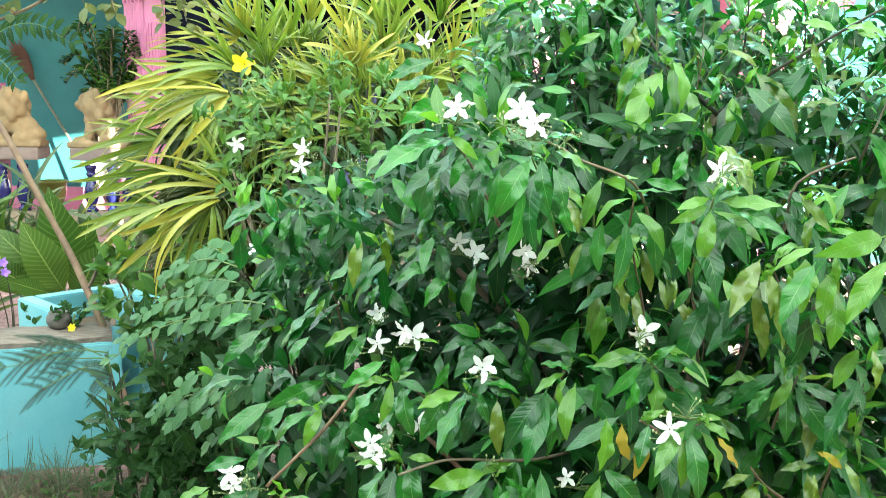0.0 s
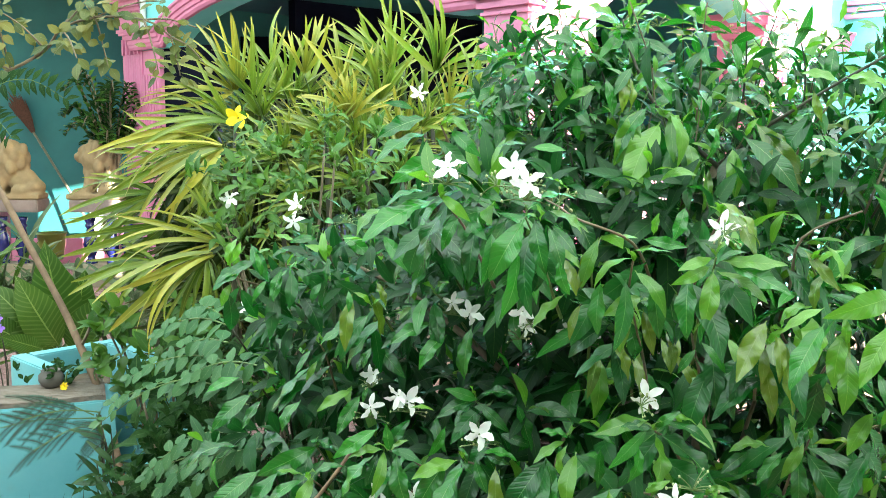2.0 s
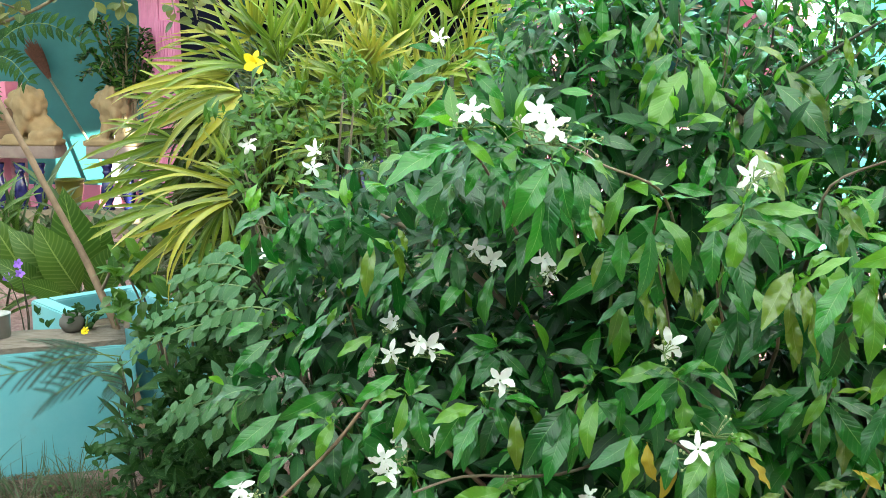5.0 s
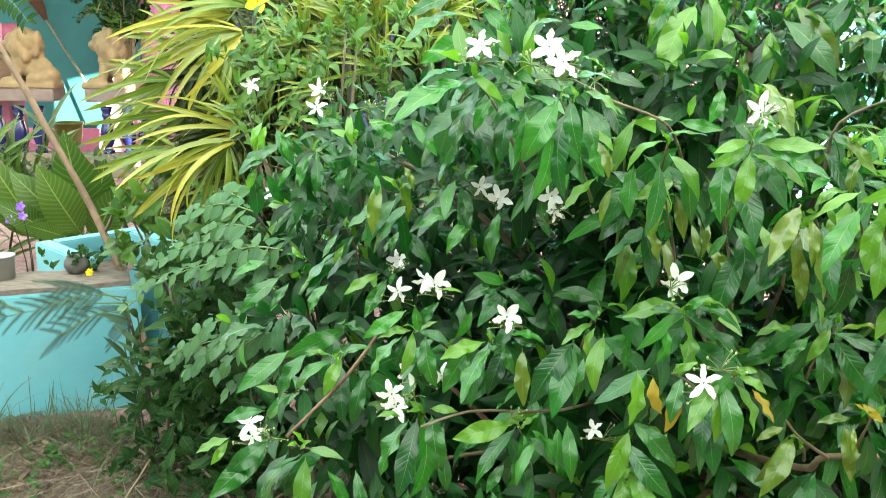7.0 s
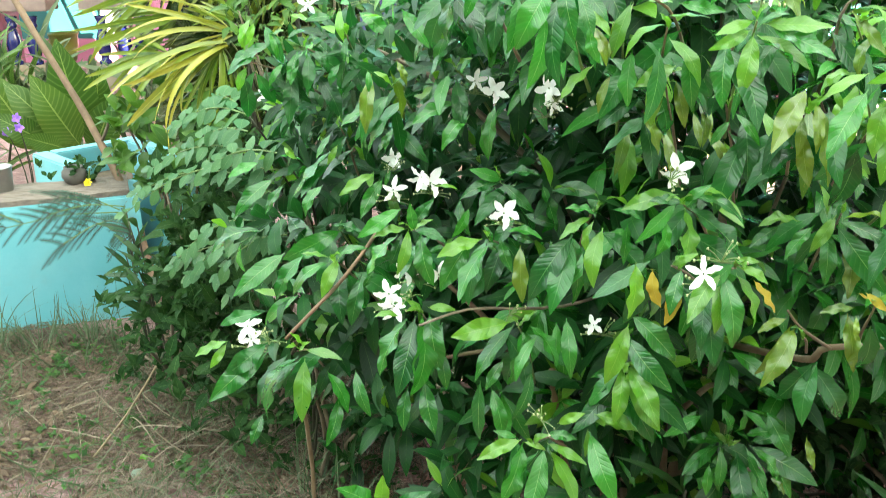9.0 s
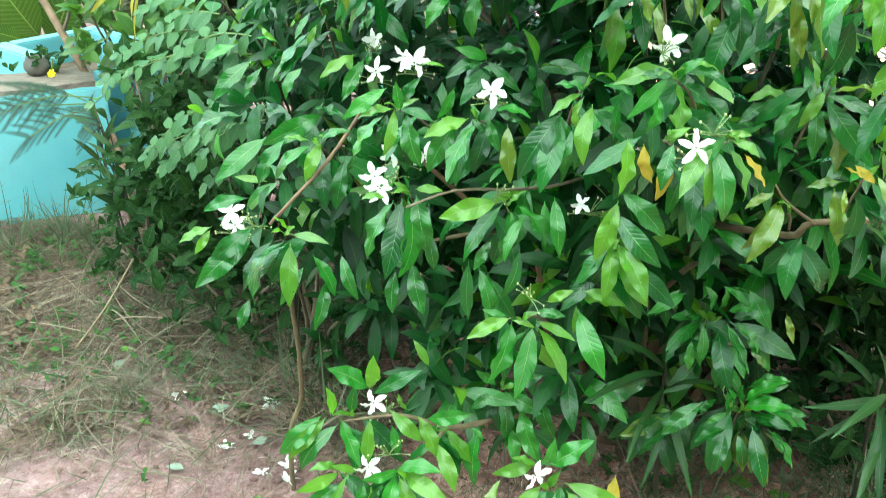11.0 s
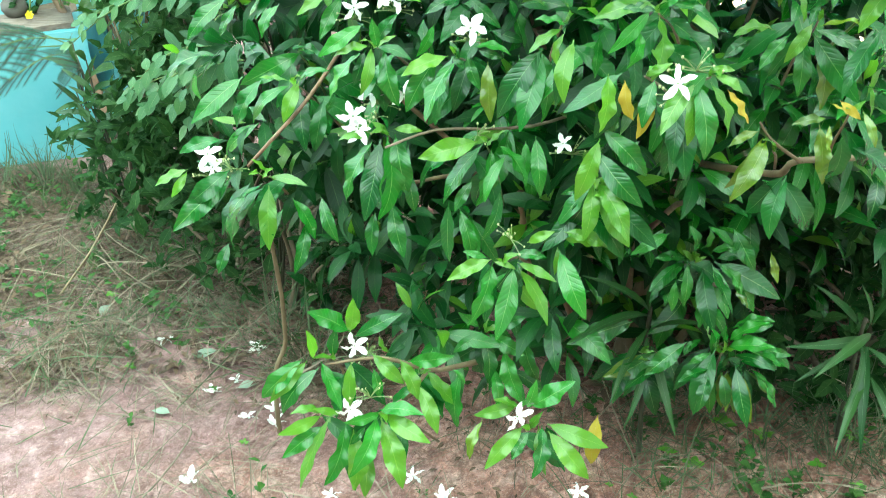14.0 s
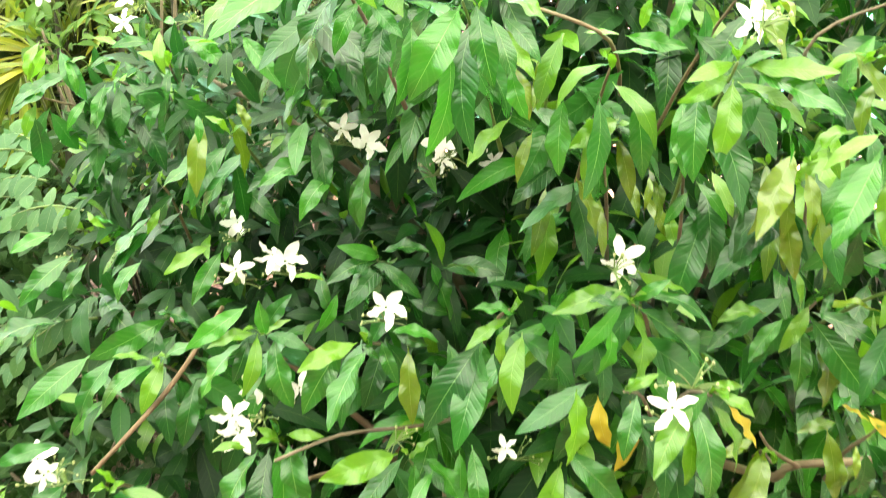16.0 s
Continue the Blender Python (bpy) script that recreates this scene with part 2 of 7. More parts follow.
DULL_RENDER = surface("dull_green_render", (0.058, 0.070, 0.046), (0.116, 0.116, 0.087), 0.9, 3.0, 0.4)
LIME_PLASTIC = surface("lime_plastic", (0.244, 0.267, 0.046), (0.290, 0.313, 0.070), 0.4, 6.0, 0.05)


def earth_material():
    m, t, p = material("red_earth")
    big = noise_at(t, 1.6, 6.0, 0.65)
    mid = noise_at(t, 9.0, 8.0, 0.7)
    fine = noise_at(t, 70.0, 6.0, 0.75)
    grit = noise_at(t, 210.0, 4.0, 0.8)
    col = ramp(t, mid, (0.32, (0.165, 0.083, 0.077)), (0.50, (0.345, 0.183, 0.182)), (0.70, (0.50, 0.308, 0.315)))
    pale = ramp(t, big, (0.42, (0, 0, 0)), (0.60, (1, 1, 1)))
    # redder, freshly broken soil towards the shrub
    where = node(t, "SeparateXYZ")
    t.links.new(node(t, "NewGeometry").outputs["Position"], where.inputs[0])
    red = ramp(t, maths(t, "ADD", maths(t, "MULTIPLY", where.outputs[0], 0.45), maths(t, "MULTIPLY", big, 2.0)), (0.70, (0, 0, 0)), (0.98, (1, 1, 1)))
    soil = ramp(t, mid, (0.34, (0.30, 0.120, 0.090)), (0.50, (0.64, 0.315, 0.250)), (0.66, (0.82, 0.50, 0.43)))
    pale = maths(t, "MULTIPLY", pale, maths(t, "SUBTRACT", 1.0, red))
    for scale, depth in ((24.0, 0.45), (70.0, 0.40)):
        cell = node(t, "TexVoronoi")
        cell.inputs["Scale"].default_value = scale
        wobble = mixed(t, 0.06, node(t, "TexCoord").outputs["Object"], noise_at_colour(t, scale * 0.5))
        t.links.new(wobble, cell.inputs["Vector"])
        tone = node(t, "SeparateXYZ")
        t.links.new(cell.outputs["Color"], tone.inputs[0])
        soil = mixed(t, maths(t, "MULTIPLY", maths(t, "POWER", tone.outputs[0], 2.0), depth), soil, (0.16, 0.070, 0.050))
        soil = mixed(t, maths(t, "MULTIPLY", maths(t, "GREATER_THAN", tone.outputs[1], 0.8), depth), soil, (0.74, 0.50, 0.41))
        col = mixed(t, maths(t, "MULTIPLY", maths(t, "POWER", tone.outputs[2], 2.5), depth), col, (0.125, 0.070, 0.060))
        # dark lines put into the colour for the shade in cracks between crumbs
        rift = node(t, "TexVoronoi")
        rift.feature = "DISTANCE_TO_EDGE"
        rift.inputs["Scale"].default_value = scale * 0.8
        t.links.new(wobble, rift.inputs["Vector"])
        gap = ramp(t, rift.outputs["Distance"], (0.0, (1, 1, 1)), (0.10, (0, 0, 0)))
        patchy = ramp(t, noise_at(t, scale * 0.25, 3.0), (0.42, (0, 0, 0)), (0.58, (1, 1, 1)))
        soil = mixed(t, maths(t, "MULTIPLY", maths(t, "MULTIPLY", gap, patchy), 0.7), soil, (0.11, 0.050, 0.036))
    col = mixed(t, red, col, soil)
    col = mixed(t, maths(t, "MULTIPLY", pale, 0.45), col, (0.47, 0.312, 0.338))
    mottle = noise_at(t, 24.0, 9.0, 0.78)
    col = mixed(t, maths(t, "MULTIPLY", ramp(t, mottle, (0.40, (1, 1, 1)), (0.50, (0, 0, 0))), 0.66), col, (0.135, 0.062, 0.050))
    col = mixed(t, maths(t, "MULTIPLY", ramp(t, mottle, (0.55, (0, 0, 0)), (0.64, (1, 1, 1))), 0.55), col, (0.74, 0.51, 0.48))
    crumbs = ramp(t, fine, (0.40, (1, 1, 1)), (0.56, (0, 0, 0)))
    crumbs = maths(t, "MULTIPLY", crumbs, maths(t, "SUBTRACT", 0.58, maths(t, "MULTIPLY", pale, 0.30)))
    col = mixed(t, crumbs, col, (0.11, 0.058, 0.044))
    specks = ramp(t, grit, (0.56, (0, 0, 0)), (0.68, (1, 1, 1)))
    col = mixed(t, maths(t, "MULTIPLY", specks, 0.65), col, (0.66, 0.47, 0.44))
    t.links.new(col, p.inputs["Base Color"])
    p.inputs["Roughness"].default_value = 0.88
    bumped(t, p, maths(t, "ADD", maths(t, "MULTIPLY", grit, 0.5), fine), 1.0, 0.016)
    return m


EARTH = earth_material()


# ---- mesh helpers ----
def mesh_of(name, verts, faces, mat=None, uvs=None, smooth=True):
    me = bpy.data.meshes.new(name)
    me.from_pydata([tuple(v) for v in verts], [], faces)
    if uvs is not None:
        layer = me.uv_layers.new(name="UVMap")
        idx = np.empty(len(me.loops), dtype=np.int32)
        me.loops.foreach_get("vertex_index", idx)
        layer.data.foreach_set("uv", np.asarray(uvs, dtype=np.float32)[idx].ravel())
    if mat:
        me.materials.append(mat)
    me.polygons.foreach_set("use_smooth", [smooth] * len(me.polygons))
    me.update()
    return me


def part(name, shape, mat, parent, label=""):
    """Links a bmesh or a mesh as one mesh object under a thing or a part."""
    if isinstance(shape, bmesh.types.BMesh):
        bmesh.ops.recalc_face_normals(shape, faces=shape.faces)
        me = bpy.data.meshes.new(name)
        shape.to_mesh(me)
        shape.free()
        me.materials.append(mat)
    else:
        me = shape
        if mat and not me.materials:
            me.materials.append(mat)
    ob = new(name, me)
    ob.parent = parent
    return tagged(ob, label)


def thing(name, label, category, place=(0, 0, 0), group="", kind=""):
    ob = new(name)
    ob.location = place
    ob.empty_display_size = 0.1
    return tagged(ob, label, category, group, kind)


def smooth(ob):
    ob.data.polygons.foreach_set("use_smooth", [True] * len(ob.data.polygons))
    return ob


def box(bm, x0, x1, y0, y1, z0, z1, m=None, bevel=0.0):
    res = bmesh.ops.create_cube(bm, size=1.0)
    vs = res["verts"]
    for v in vs:
        v.co = Vector((x0 + (v.co.x + 0.5) * (x1 - x0), y0 + (v.co.y + 0.5) * (y1 - y0), z0 + (v.co.z + 0.5) * (z1 - z0)))
    if bevel:
        es = list({e for v in vs for e in v.link_edges})
        r = bmesh.ops.bevel(bm, geom=es, offset=bevel, segments=2, affect="EDGES")
        vs = list({v for f in r["faces"] for v in f.verts} | {v for v in vs if v.is_valid})
    if m:
        bmesh.ops.transform(bm, matrix=m, verts=vs)
    return vs


def slab_of(bm, outline, d0, d1, m):
    """Extrudes an outline in the wall's plane (along, up) from depth d0 to d1."""
    a = [bm.verts.new(m @ Vector((s, d0, z))) for s, z in outline]
    b = [bm.verts.new(m @ Vector((s, d1, z))) for s, z in outline]
    n = len(outline)
    bm.faces.new(a)
    bm.faces.new(b[::-1])
    for i in range(n):
        bm.faces.new((a[i], b[i], b[(i + 1) % n], a[(i + 1) % n]))


def sweep(bm, path, profile, m):
    """Sweeps a moulding's profile (height, depth) along a path (along, up) in the wall's plane."""
    rows = []
    for i, (s, z) in enumerate(path):
        s0, z0 = path[max(0, i - 1)]
        s1, z1 = path[min(len(path) - 1, i + 1)]
        d = Vector((s1 - s0, z1 - z0)).normalized()
        up = Vector((-d.y, d.x))
        if up.y < 0:
            up = -up
        rows.append([bm.verts.new(m @ Vector((s + up.x * h, depth, z + up.y * h))) for h, depth in profile])
    for a, b in zip(rows, rows[1:]):
        for i in range(len(profile)):
            j = (i + 1) % len(profile)
            bm.faces.new((a[i], a[j], b[j], b[i]))
    bm.faces.new(rows[0])
    bm.faces.new(rows[-1][::-1])


def lathe(bm, profile, m, seg=16):
    rows = [[bm.verts.new(m @ Vector((r * math.cos(2 * math.pi * i / seg), r * math.sin(2 * math.pi * i / seg), z))) for i in range(seg)] for r, z in profile]
    for a, b in zip(rows, rows[1:]):
        for i in range(seg):
            j = (i + 1) % seg
            bm.faces.new((a[i], a[j], b[j], b[i]))
    bm.faces.new(rows[0][::-1])
    bm.faces.new(rows[-1])


def tube(bm, path, radii, seg=7, wobble=0.0):
    """A tapering stem through the points of a path."""
    pts = [Vector(p) for p in path]
    fine, rad = [], []
    for i in range(len(pts) - 1):
        p0, p1, p2, p3 = pts[max(0, i - 1)], pts[i], pts[i + 1], pts[min(len(pts) - 1, i + 2)]
        steps = 4
        for k in range(steps + (i == len(pts) - 2)):
            t = k / steps
            q = 0.5 * ((2 * p1) + (p2 - p0) * t + (2 * p0 - 5 * p1 + 4 * p2 - p3) * t * t + (3 * p1 - p0 - 3 * p2 + p3) * t ** 3)
            if wobble:
                q = q + wobble * Vector(noise.noise_vector(q * 9))
            fine.append(q)
            u = (i + t) / (len(pts) - 1)
            rad.append(radii[0] + (radii[1] - radii[0]) * u)
    rows = []
    for i, q in enumerate(fine):
        d = (fine[min(i + 1, len(fine) - 1)] - fine[max(i - 1, 0)]).normalized()
        a = d.orthogonal().normalized() if abs(d.z) > 0.99 else d.cross(Vector((0, 0, 1))).normalized()
        b = d.cross(a)
        r = rad[i] * (1 + 0.15 * noise.noise(q * 40))
        rows.append([bm.verts.new(q + r * (math.cos(2 * math.pi * k / seg) * a + math.sin(2 * math.pi * k / seg) * b)) for k in range(seg)])
    for a, b in zip(rows, rows[1:]):
        for k in range(seg):
            j = (k + 1) % seg
            bm.faces.new((a[k], a[j], b[j], b[k]))
    bm.faces.new(rows[0][::-1])
    bm.faces.new(rows[-1])


def stem(name, path, radii, mat, parent, label="", wobble=0.004):
    bm = bmesh.new()
    tube(bm, path, radii, wobble=wobble)
    return smooth(part(name, bm, mat, parent, label))


class Leaf:
    """A leaf of length 1 along y, seen from z: its points, faces and chart."""

    def __init__(self, half, across, along, arch=0.10, fold=0.22, wave=0.03, tip=0.9, blunt=1.0, seed=0, stalk=0.06, pucker=0.0, drip=0.0, skew=0.0, base=0.0):
        rng = random.Random(seed)
        ph, bend = rng.uniform(0, 6.28), rng.uniform(-0.04, 0.04)
        twist = rng.uniform(-1, 1) * (0.25 if wave > 0.03 else 0.1)
        self.verts, self.uvs, self.faces = [], [], []
        vs = [-stalk] + [i / along for i in range(along + 1)] if stalk else [i / along for i in range(along + 1)]
        for v in vs:
            c = max(0.0, v)
            w = half * max(0.0, math.sin(math.pi * c ** tip)) ** blunt * (1.12 - 0.24 * c)
            if drip:
                # a blade widest at its middle that runs out into a drawn-out point
                k = min(1.0, max(0.0, (c - 0.55) / 0.45))
                w = half * (4 * c * (1 - c)) ** 0.76 * (1 - drip * k * k * (3 - 2 * k))
            if base and c < 0.5:
                w = max(w, half * base)
            w = max(w, 0.012 if v <= 0 else 0.004)
            for i in range(across + 1):
                u = 2 * i / across - 1
                z = arch * 4 * c * (1 - c) + fold * abs(u) * w + wave * abs(u) * math.sin(ph + 15 * c + (1.7 if u > 0 else 0)) * (w / half)
                z += pucker * (w / half) * (1 - abs(u) * 0.4) * math.sin(58 * (c - 0.10 * abs(u))) + twist * u * w * c
                self.verts.append((u * w + bend * math.sin(math.pi * c) + skew * c * c, v, z))
                self.uvs.append((0.5 + u / 2, c))
        n = across + 1
        for j in range(len(vs) - 1):
            for i in range(across):
                a = j * n + i
                self.faces.append((a, a + 1, a + n + 1, a + n))
        self.array = np.array(self.verts)

    def mesh(self, name, mat):
        return mesh_of(name, self.verts, self.faces, mat, self.uvs)


def leaf_pose(base, tip, facing=(0, -0.75, 0.7), roll=0.0, wide=1.0):
    """The pose that lays a leaf from base to tip, its upper side towards facing."""
    base, tip = Vector(base), Vector(tip)
    y = tip - base
    n = y.length
    y = y / n
    f = Vector(facing)
    x = y.cross(f)
    x = x.normalized() if x.length > 1e-4 else y.orthogonal().normalized()
    z = x.cross(y)
    if roll:
        c, s = math.cos(roll), math.sin(roll)
        x, z = c * x + s * z, c * z - s * x
    m = Matrix.Identity(4)
    for i in range(3):
        m[i][0], m[i][1], m[i][2], m[i][3] = x[i] * n * wide, y[i] * n, z[i] * n, base[i]
    return m


class Heap:
    """Many leaves joined into one mesh."""

    def __init__(self):
        self.v, self.f, self.uv, self.count = [], [], [], 0

    def add(self, leaf, m):
        a = np.array(m)
        self.v.append(leaf.array @ a[:3, :3].T + a[:3, 3])
        self.f.extend([tuple(i + self.count for i in face) for face in leaf.faces])
        self.uv.extend(leaf.uvs)
        self.count += len(leaf.array)

    def mesh(self, name, mat):
        return mesh_of(name, np.concatenate(self.v).tolist(), self.f, mat, self.uv)


def rand_dir(rng, up=0.0):
    while True:
        v = Vector((rng.uniform(-1, 1), rng.uniform(-1, 1), rng.uniform(-1, 1) + up))
        if 0.1 < v.length < 1.4:
            return v.normalized()


# ---- ground ----
def axis_steps(lo, hi, fine, far):
    a = list(np.arange(lo, hi + 1e-6, fine))
    out, d = [], fine
    x = hi
    while x < far:
        d *= 1.6
        x += d
        out.append(x)
    left, d, x = [], fine, lo
    while x > -far:
        d *= 1.6
        x -= d
        left.append(x)
    return left[::-1] + a + out


def ground_z(x, y):
    p = Vector((x, y, 0))
    z = 0.012 * noise.noise(p * 2.1) + 0.007 * noise.noise(p * 7.3)
    if abs(x) < 3 and 0 < y < 5:
        rough = min(1.0, max(0.28, 0.5 + 1.6 * x + 0.6 * noise.noise(p * 3.0))) * (y < 2.4)
        z += 0.004 * noise.noise(p * 17.0)
        if rough > 0.05:
            # broken crumbs with cracks between them
            for size, height in ((15.0, 0.016), (38.0, 0.009)):
                q = p * size + Vector((0.6 * noise.noise(p * 30), 0.6 * noise.noise(p * 27 + Vector((5, 0, 0))), 0))
                near = noise.voronoi(q)
                d = near[0]
                tall = 0.5 + 0.5 * noise.cell(near[1][0] * 7.0)
                z += rough * height * tall * min(1.0, 2.2 * (d[1] - d[0]))
            z += rough * 0.014 * abs(noise.noise(p * 7.0))
    return z


gx, gy = axis_steps(-1.4, 1.15, 0.0075, 400), axis_steps(1.22, 3.0, 0.0075, 400)
gv = [(x, y, ground_z(x, y)) for y in gy for x in gx]
gf = [(j * len(gx) + i, j * len(gx) + i + 1, (j + 1) * len(gx) + i + 1, (j + 1) * len(gx) + i) for j in range(len(gy) - 1) for i in range(len(gx) - 1)]
ground = tagged(new("ground", mesh_of("ground", gv, gf, EARTH)), "bare reddish earth with pale dusty patches", "ground", kind="structure")

# unseen wall added off to the side: keeps sun off the plants, bounces pale light
bm = bmesh.new()
box(bm, 2.7, 2.9, -6.2, 3.95, 0, 3.3)
wall_east = tagged(part("wall_east", bm, PLAIN_RENDER, None), "unseen pale wall added to shade the plants from the sun", "wall", kind="structure")

# unseen walls added behind and to the left, to hold back low sky light
for name, bounds in (("wall_south", (-7.0, 2.7, -4.4, -4.2, 0, 4.8)), ("wall_west", (-7.2, -7.0, -6.2, 9.0, 0, 2.8))):
    bm = bmesh.new()
    box(bm, *bounds)
    tagged(part(name, bm, DULL_RENDER, None), "unseen dull green wall added to cut the low sky light", "wall", kind="structure")

# ---- house ----
ROOT = math.sqrt(0.5)
CORNER = Vector((0.42, 5.62, 0.0))


def face_frame(origin, along, out):
    m = Matrix.Identity(4)
    for i in range(3):
        m[i][0], m[i][1], m[i][2], m[i][3] = along[i], out[i], (0, 0, 1)[i], origin[i]
    return m


LEFT = face_frame(CORNER, (-ROOT, ROOT, 0), (-ROOT, -ROOT, 0))
RIGHT = face_frame(CORNER, (ROOT, ROOT, 0), (ROOT, -ROOT, 0))
house = thing("house", "turquoise rendered house with pink arched porch mouldings", "house", tuple(CORNER))
HOME = Matrix.Translation(-CORNER)


def arch_path(s0, s1, spring, rise, n=22, power=0.62):
    mid, half = (s0 + s1) / 2, (s1 - s0) / 2
    return [(mid - half * math.cos(math.pi * i / n), spring + rise * max(0.0, 1 - math.cos(math.pi * i / n) ** 2) ** power) for i in range(n + 1)]


MOULD = [(0.0, 0.0), (0.0, 0.035), (0.022, 0.05), (0.045, 0.05), (0.05, 0.062), (0.085, 0.065), (0.09, 0.08), (0.125, 0.085), (0.135, 0.1), (0.155, 0.1), (0.16, 0.0)]


def arch_wall(name, m, s_end, s0, s1, spring, rise, top, mat):
    m = HOME @ m
    bm = bmesh.new()
    arc = arch_path(s0, s1, spring, rise)
    slab_of(bm, [(0.06, spring)] + arc + [(s_end, spring), (s_end, top), (0.06, top)], -0.22, -0.002, m)
    wall = part(name, bm, mat, house)
    bm = bmesh.new()
    sweep(bm, [(0.1, spring), (s0 - 0.02, spring)] + arc[1:-1] + [(s1 + 0.02, spring), (s_end - 0.02, spring)], MOULD, m)
    part("arch_moulding", bm, PINK, house, "pink stepped plaster moulding round the arch")
    return wall


# tops carried to 6.5 m, out of view, to cut off sky light behind
arch_wall("wall_left", LEFT, 4.75, 0.69, 4.12, 2.17, 0.36, 6.5, SKY_PAINT)
arch_wall("wall_right", RIGHT, 5.6, 0.62, 2.72, 2.13, 0.31, 6.5, SKY_PAINT)


def pillar(m, s0, s1, depth, top, name="pillar"):
    """A square fluted pillar with a stepped capital."""
    m = HOME @ m
    bm = bmesh.new()
    n = 7
    w = (s1 - s0)
    outline = []
    for side in range(4):
        for i in range(n * 4):
            u = i / (n * 4)
            groove = 0.0
            if 0.08 < u < 0.92:
                groove = 0.014 * max(0.0, math.sin((u - 0.08) / 0.84 * n * 2 * math.pi)) ** 0.7
            a = u * w
            x, y = ((s0 + a, -groove), (s1 - groove, -a * depth / w), (s1 - a, -depth + groove), (s0 + groove, -depth + a * depth / w))[side]
            outline.append((x, y))
    rows = [[bm.verts.new(m @ Vector((x, y, z))) for x, y in outline] for z in (0.0, top - 0.42)]
    k = len(outline)
    for i in range(k):
        j = (i + 1) % k
        bm.faces.new((rows[0][i], rows[0][j], rows[1][j], rows[1][i]))
    bm.faces.new(rows[1])
    p = part(name, bm, PINK, house, "pink fluted plaster pillar")
    bm = bmesh.new()
    steps = ((0.42, 0.40, 0.025), (0.40, 0.37, 0.04), (0.37, 0.22, 0.018), (0.22, 0.20, 0.035), (0.20, 0.18, 0.02), (0.18, 0.13, 0.05), (0.13, 0.10, 0.075), (0.10, 0.04, 0.10), (0.04, 0.0, 0.125))
    rings = []
    for hi, lo, e in steps:
        for z in (top - hi, top - lo):
            rings.append([bm.verts.new(m @ Vector((x, y, z))) for x, y in ((s0 - e, -depth - e), (s1 + e, -depth - e), (s1 + e, e), (s0 - e, e))])
    for a, b in zip(rings, rings[1:]):
        for i in range(4):
            bm.faces.new((a[i], a[(i + 1) % 4], b[(i + 1) % 4], b[i]))
    bm.faces.new(rings[0][::-1])
    bm.faces.new(rings[-1])
    part("capital", bm, PINK, p, "stepped pink capital")
    for i in range(5):
        s = s0 + w * (i + 0.5) / 5
        bm = bmesh.new()
        box(bm, s - 0.014, s + 0.014, -0.01, 0.022, top - 0.60, top - 0.46, m)
        part("rib", bm, PINK, p)
    return p


pillar(LEFT, 0.0, 0.30, 0.30, 2.34, "pillar")
pillar(LEFT, 4.58, 4.95, 0.37, 2.74, "pillar")
pillar(RIGHT, 2.66, 3.05, 0.34, 2.34, "pillar")
# fluted piers that carry the feet of the arches
for m, a, b, name in ((LEFT, 4.27, 4.575, "pier"), (RIGHT, 0.305, 0.64, "pier")):
    bm = bmesh.new()
    slab_of(bm, [(a, 0.0), (b, 0.0), (b, 2.165), (a, 2.165)], -0.22, -0.012, HOME @ m)
    pier = part(name, bm, PINK, house, "pink fluted pier below the arch's foot")
    for i in range(6):
        s = a + (b - a) * (i + 0.5) / 6
        bm = bmesh.new()
        box(bm, s - 0.016, s + 0.016, -0.0118, 0.004, 0.0, 1.95, HOME @ m)
        part("rib", bm, PINK, pier)
# added wall: blocks sun bound for the second railing, black to read as shade
bm = bmesh.new()
slab_of(bm, [(3.6, 0.14), (4.268, 0.14), (4.268, 2.165), (3.6, 2.165)], -0.22, -0.05, HOME @ LEFT)
part("return_wall", bm, NAVY_SHADE, house, "added near-black wall keeping the sun off the second railing")

# unseen upper mass raised against the sky, porch ceiling, inner walls
# the 3.1 m ceiling past the pillar is unseen, added to keep sky out
for outline in (((0.3, 2.62), (4.7, 2.62), (4.7, 2.8), (0.3, 2.8)), ((4.7, 3.1), (9.5, 3.1), (9.5, 3.25), (4.7, 3.25)), ((4.7, 2.8), (4.72, 2.8), (4.72, 3.1), (4.7, 3.1))):
    bm = bmesh.new()
    slab_of(bm, outline, -5.4, -0.23, HOME @ LEFT)
    part("porch_ceiling", bm, TEAL, house, "flat teal porch ceiling")
# unseen slab added over the entrance, to darken the porch wall
bm = bmesh.new()
slab_of(bm, [(4.4, 3.1), (9.5, 3.1), (9.5, 3.22), (4.4, 3.22)], 0.0, 2.6, HOME @ LEFT)
part("eave", bm, TEAL, house, "unseen slab added over the entrance to shade the porch")
bm = bmesh.new()
box(bm, -7.2, 6.5, 10.6, 10.8, 0.0, 6.5, HOME)
part("back_wall", bm, TEAL, house, "teal painted porch wall")
bm = bmesh.new()
box(bm, -7.2, -2.3, 10.57, 10.597, 0.0, 0.27, HOME)
part("dado", bm, PINK, house, "pink dado along the wall foot")
# pale panel added where sun strikes the teal wall, to turn that patch white
bm = bmesh.new()
box(bm, -4.02, -2.3, 10.575, 10.597, 0.272, 0.92, HOME)
part("wainscot", bm, PLAIN_RENDER, house, "pale panel standing for the sunlit patch of the porch wall")
bm = bmesh.new()
box(bm, -2.3, 1.6, 10.52, 10.597, 0.0, 2.45, HOME)
porch_door = part("door", bm, NAVY_SHADE, house, "folding porch doors in navy blackened for the porch's shade")
for i in range(4):
    x = -2.25 + i * 0.97
    bm = bmesh.new()
    box(bm, x, x + 0.05, 10.49, 10.518, 0.0, 2.45, HOME)
    part("stile", bm, NAVY_SHADE, porch_door)
bm = bmesh.new()
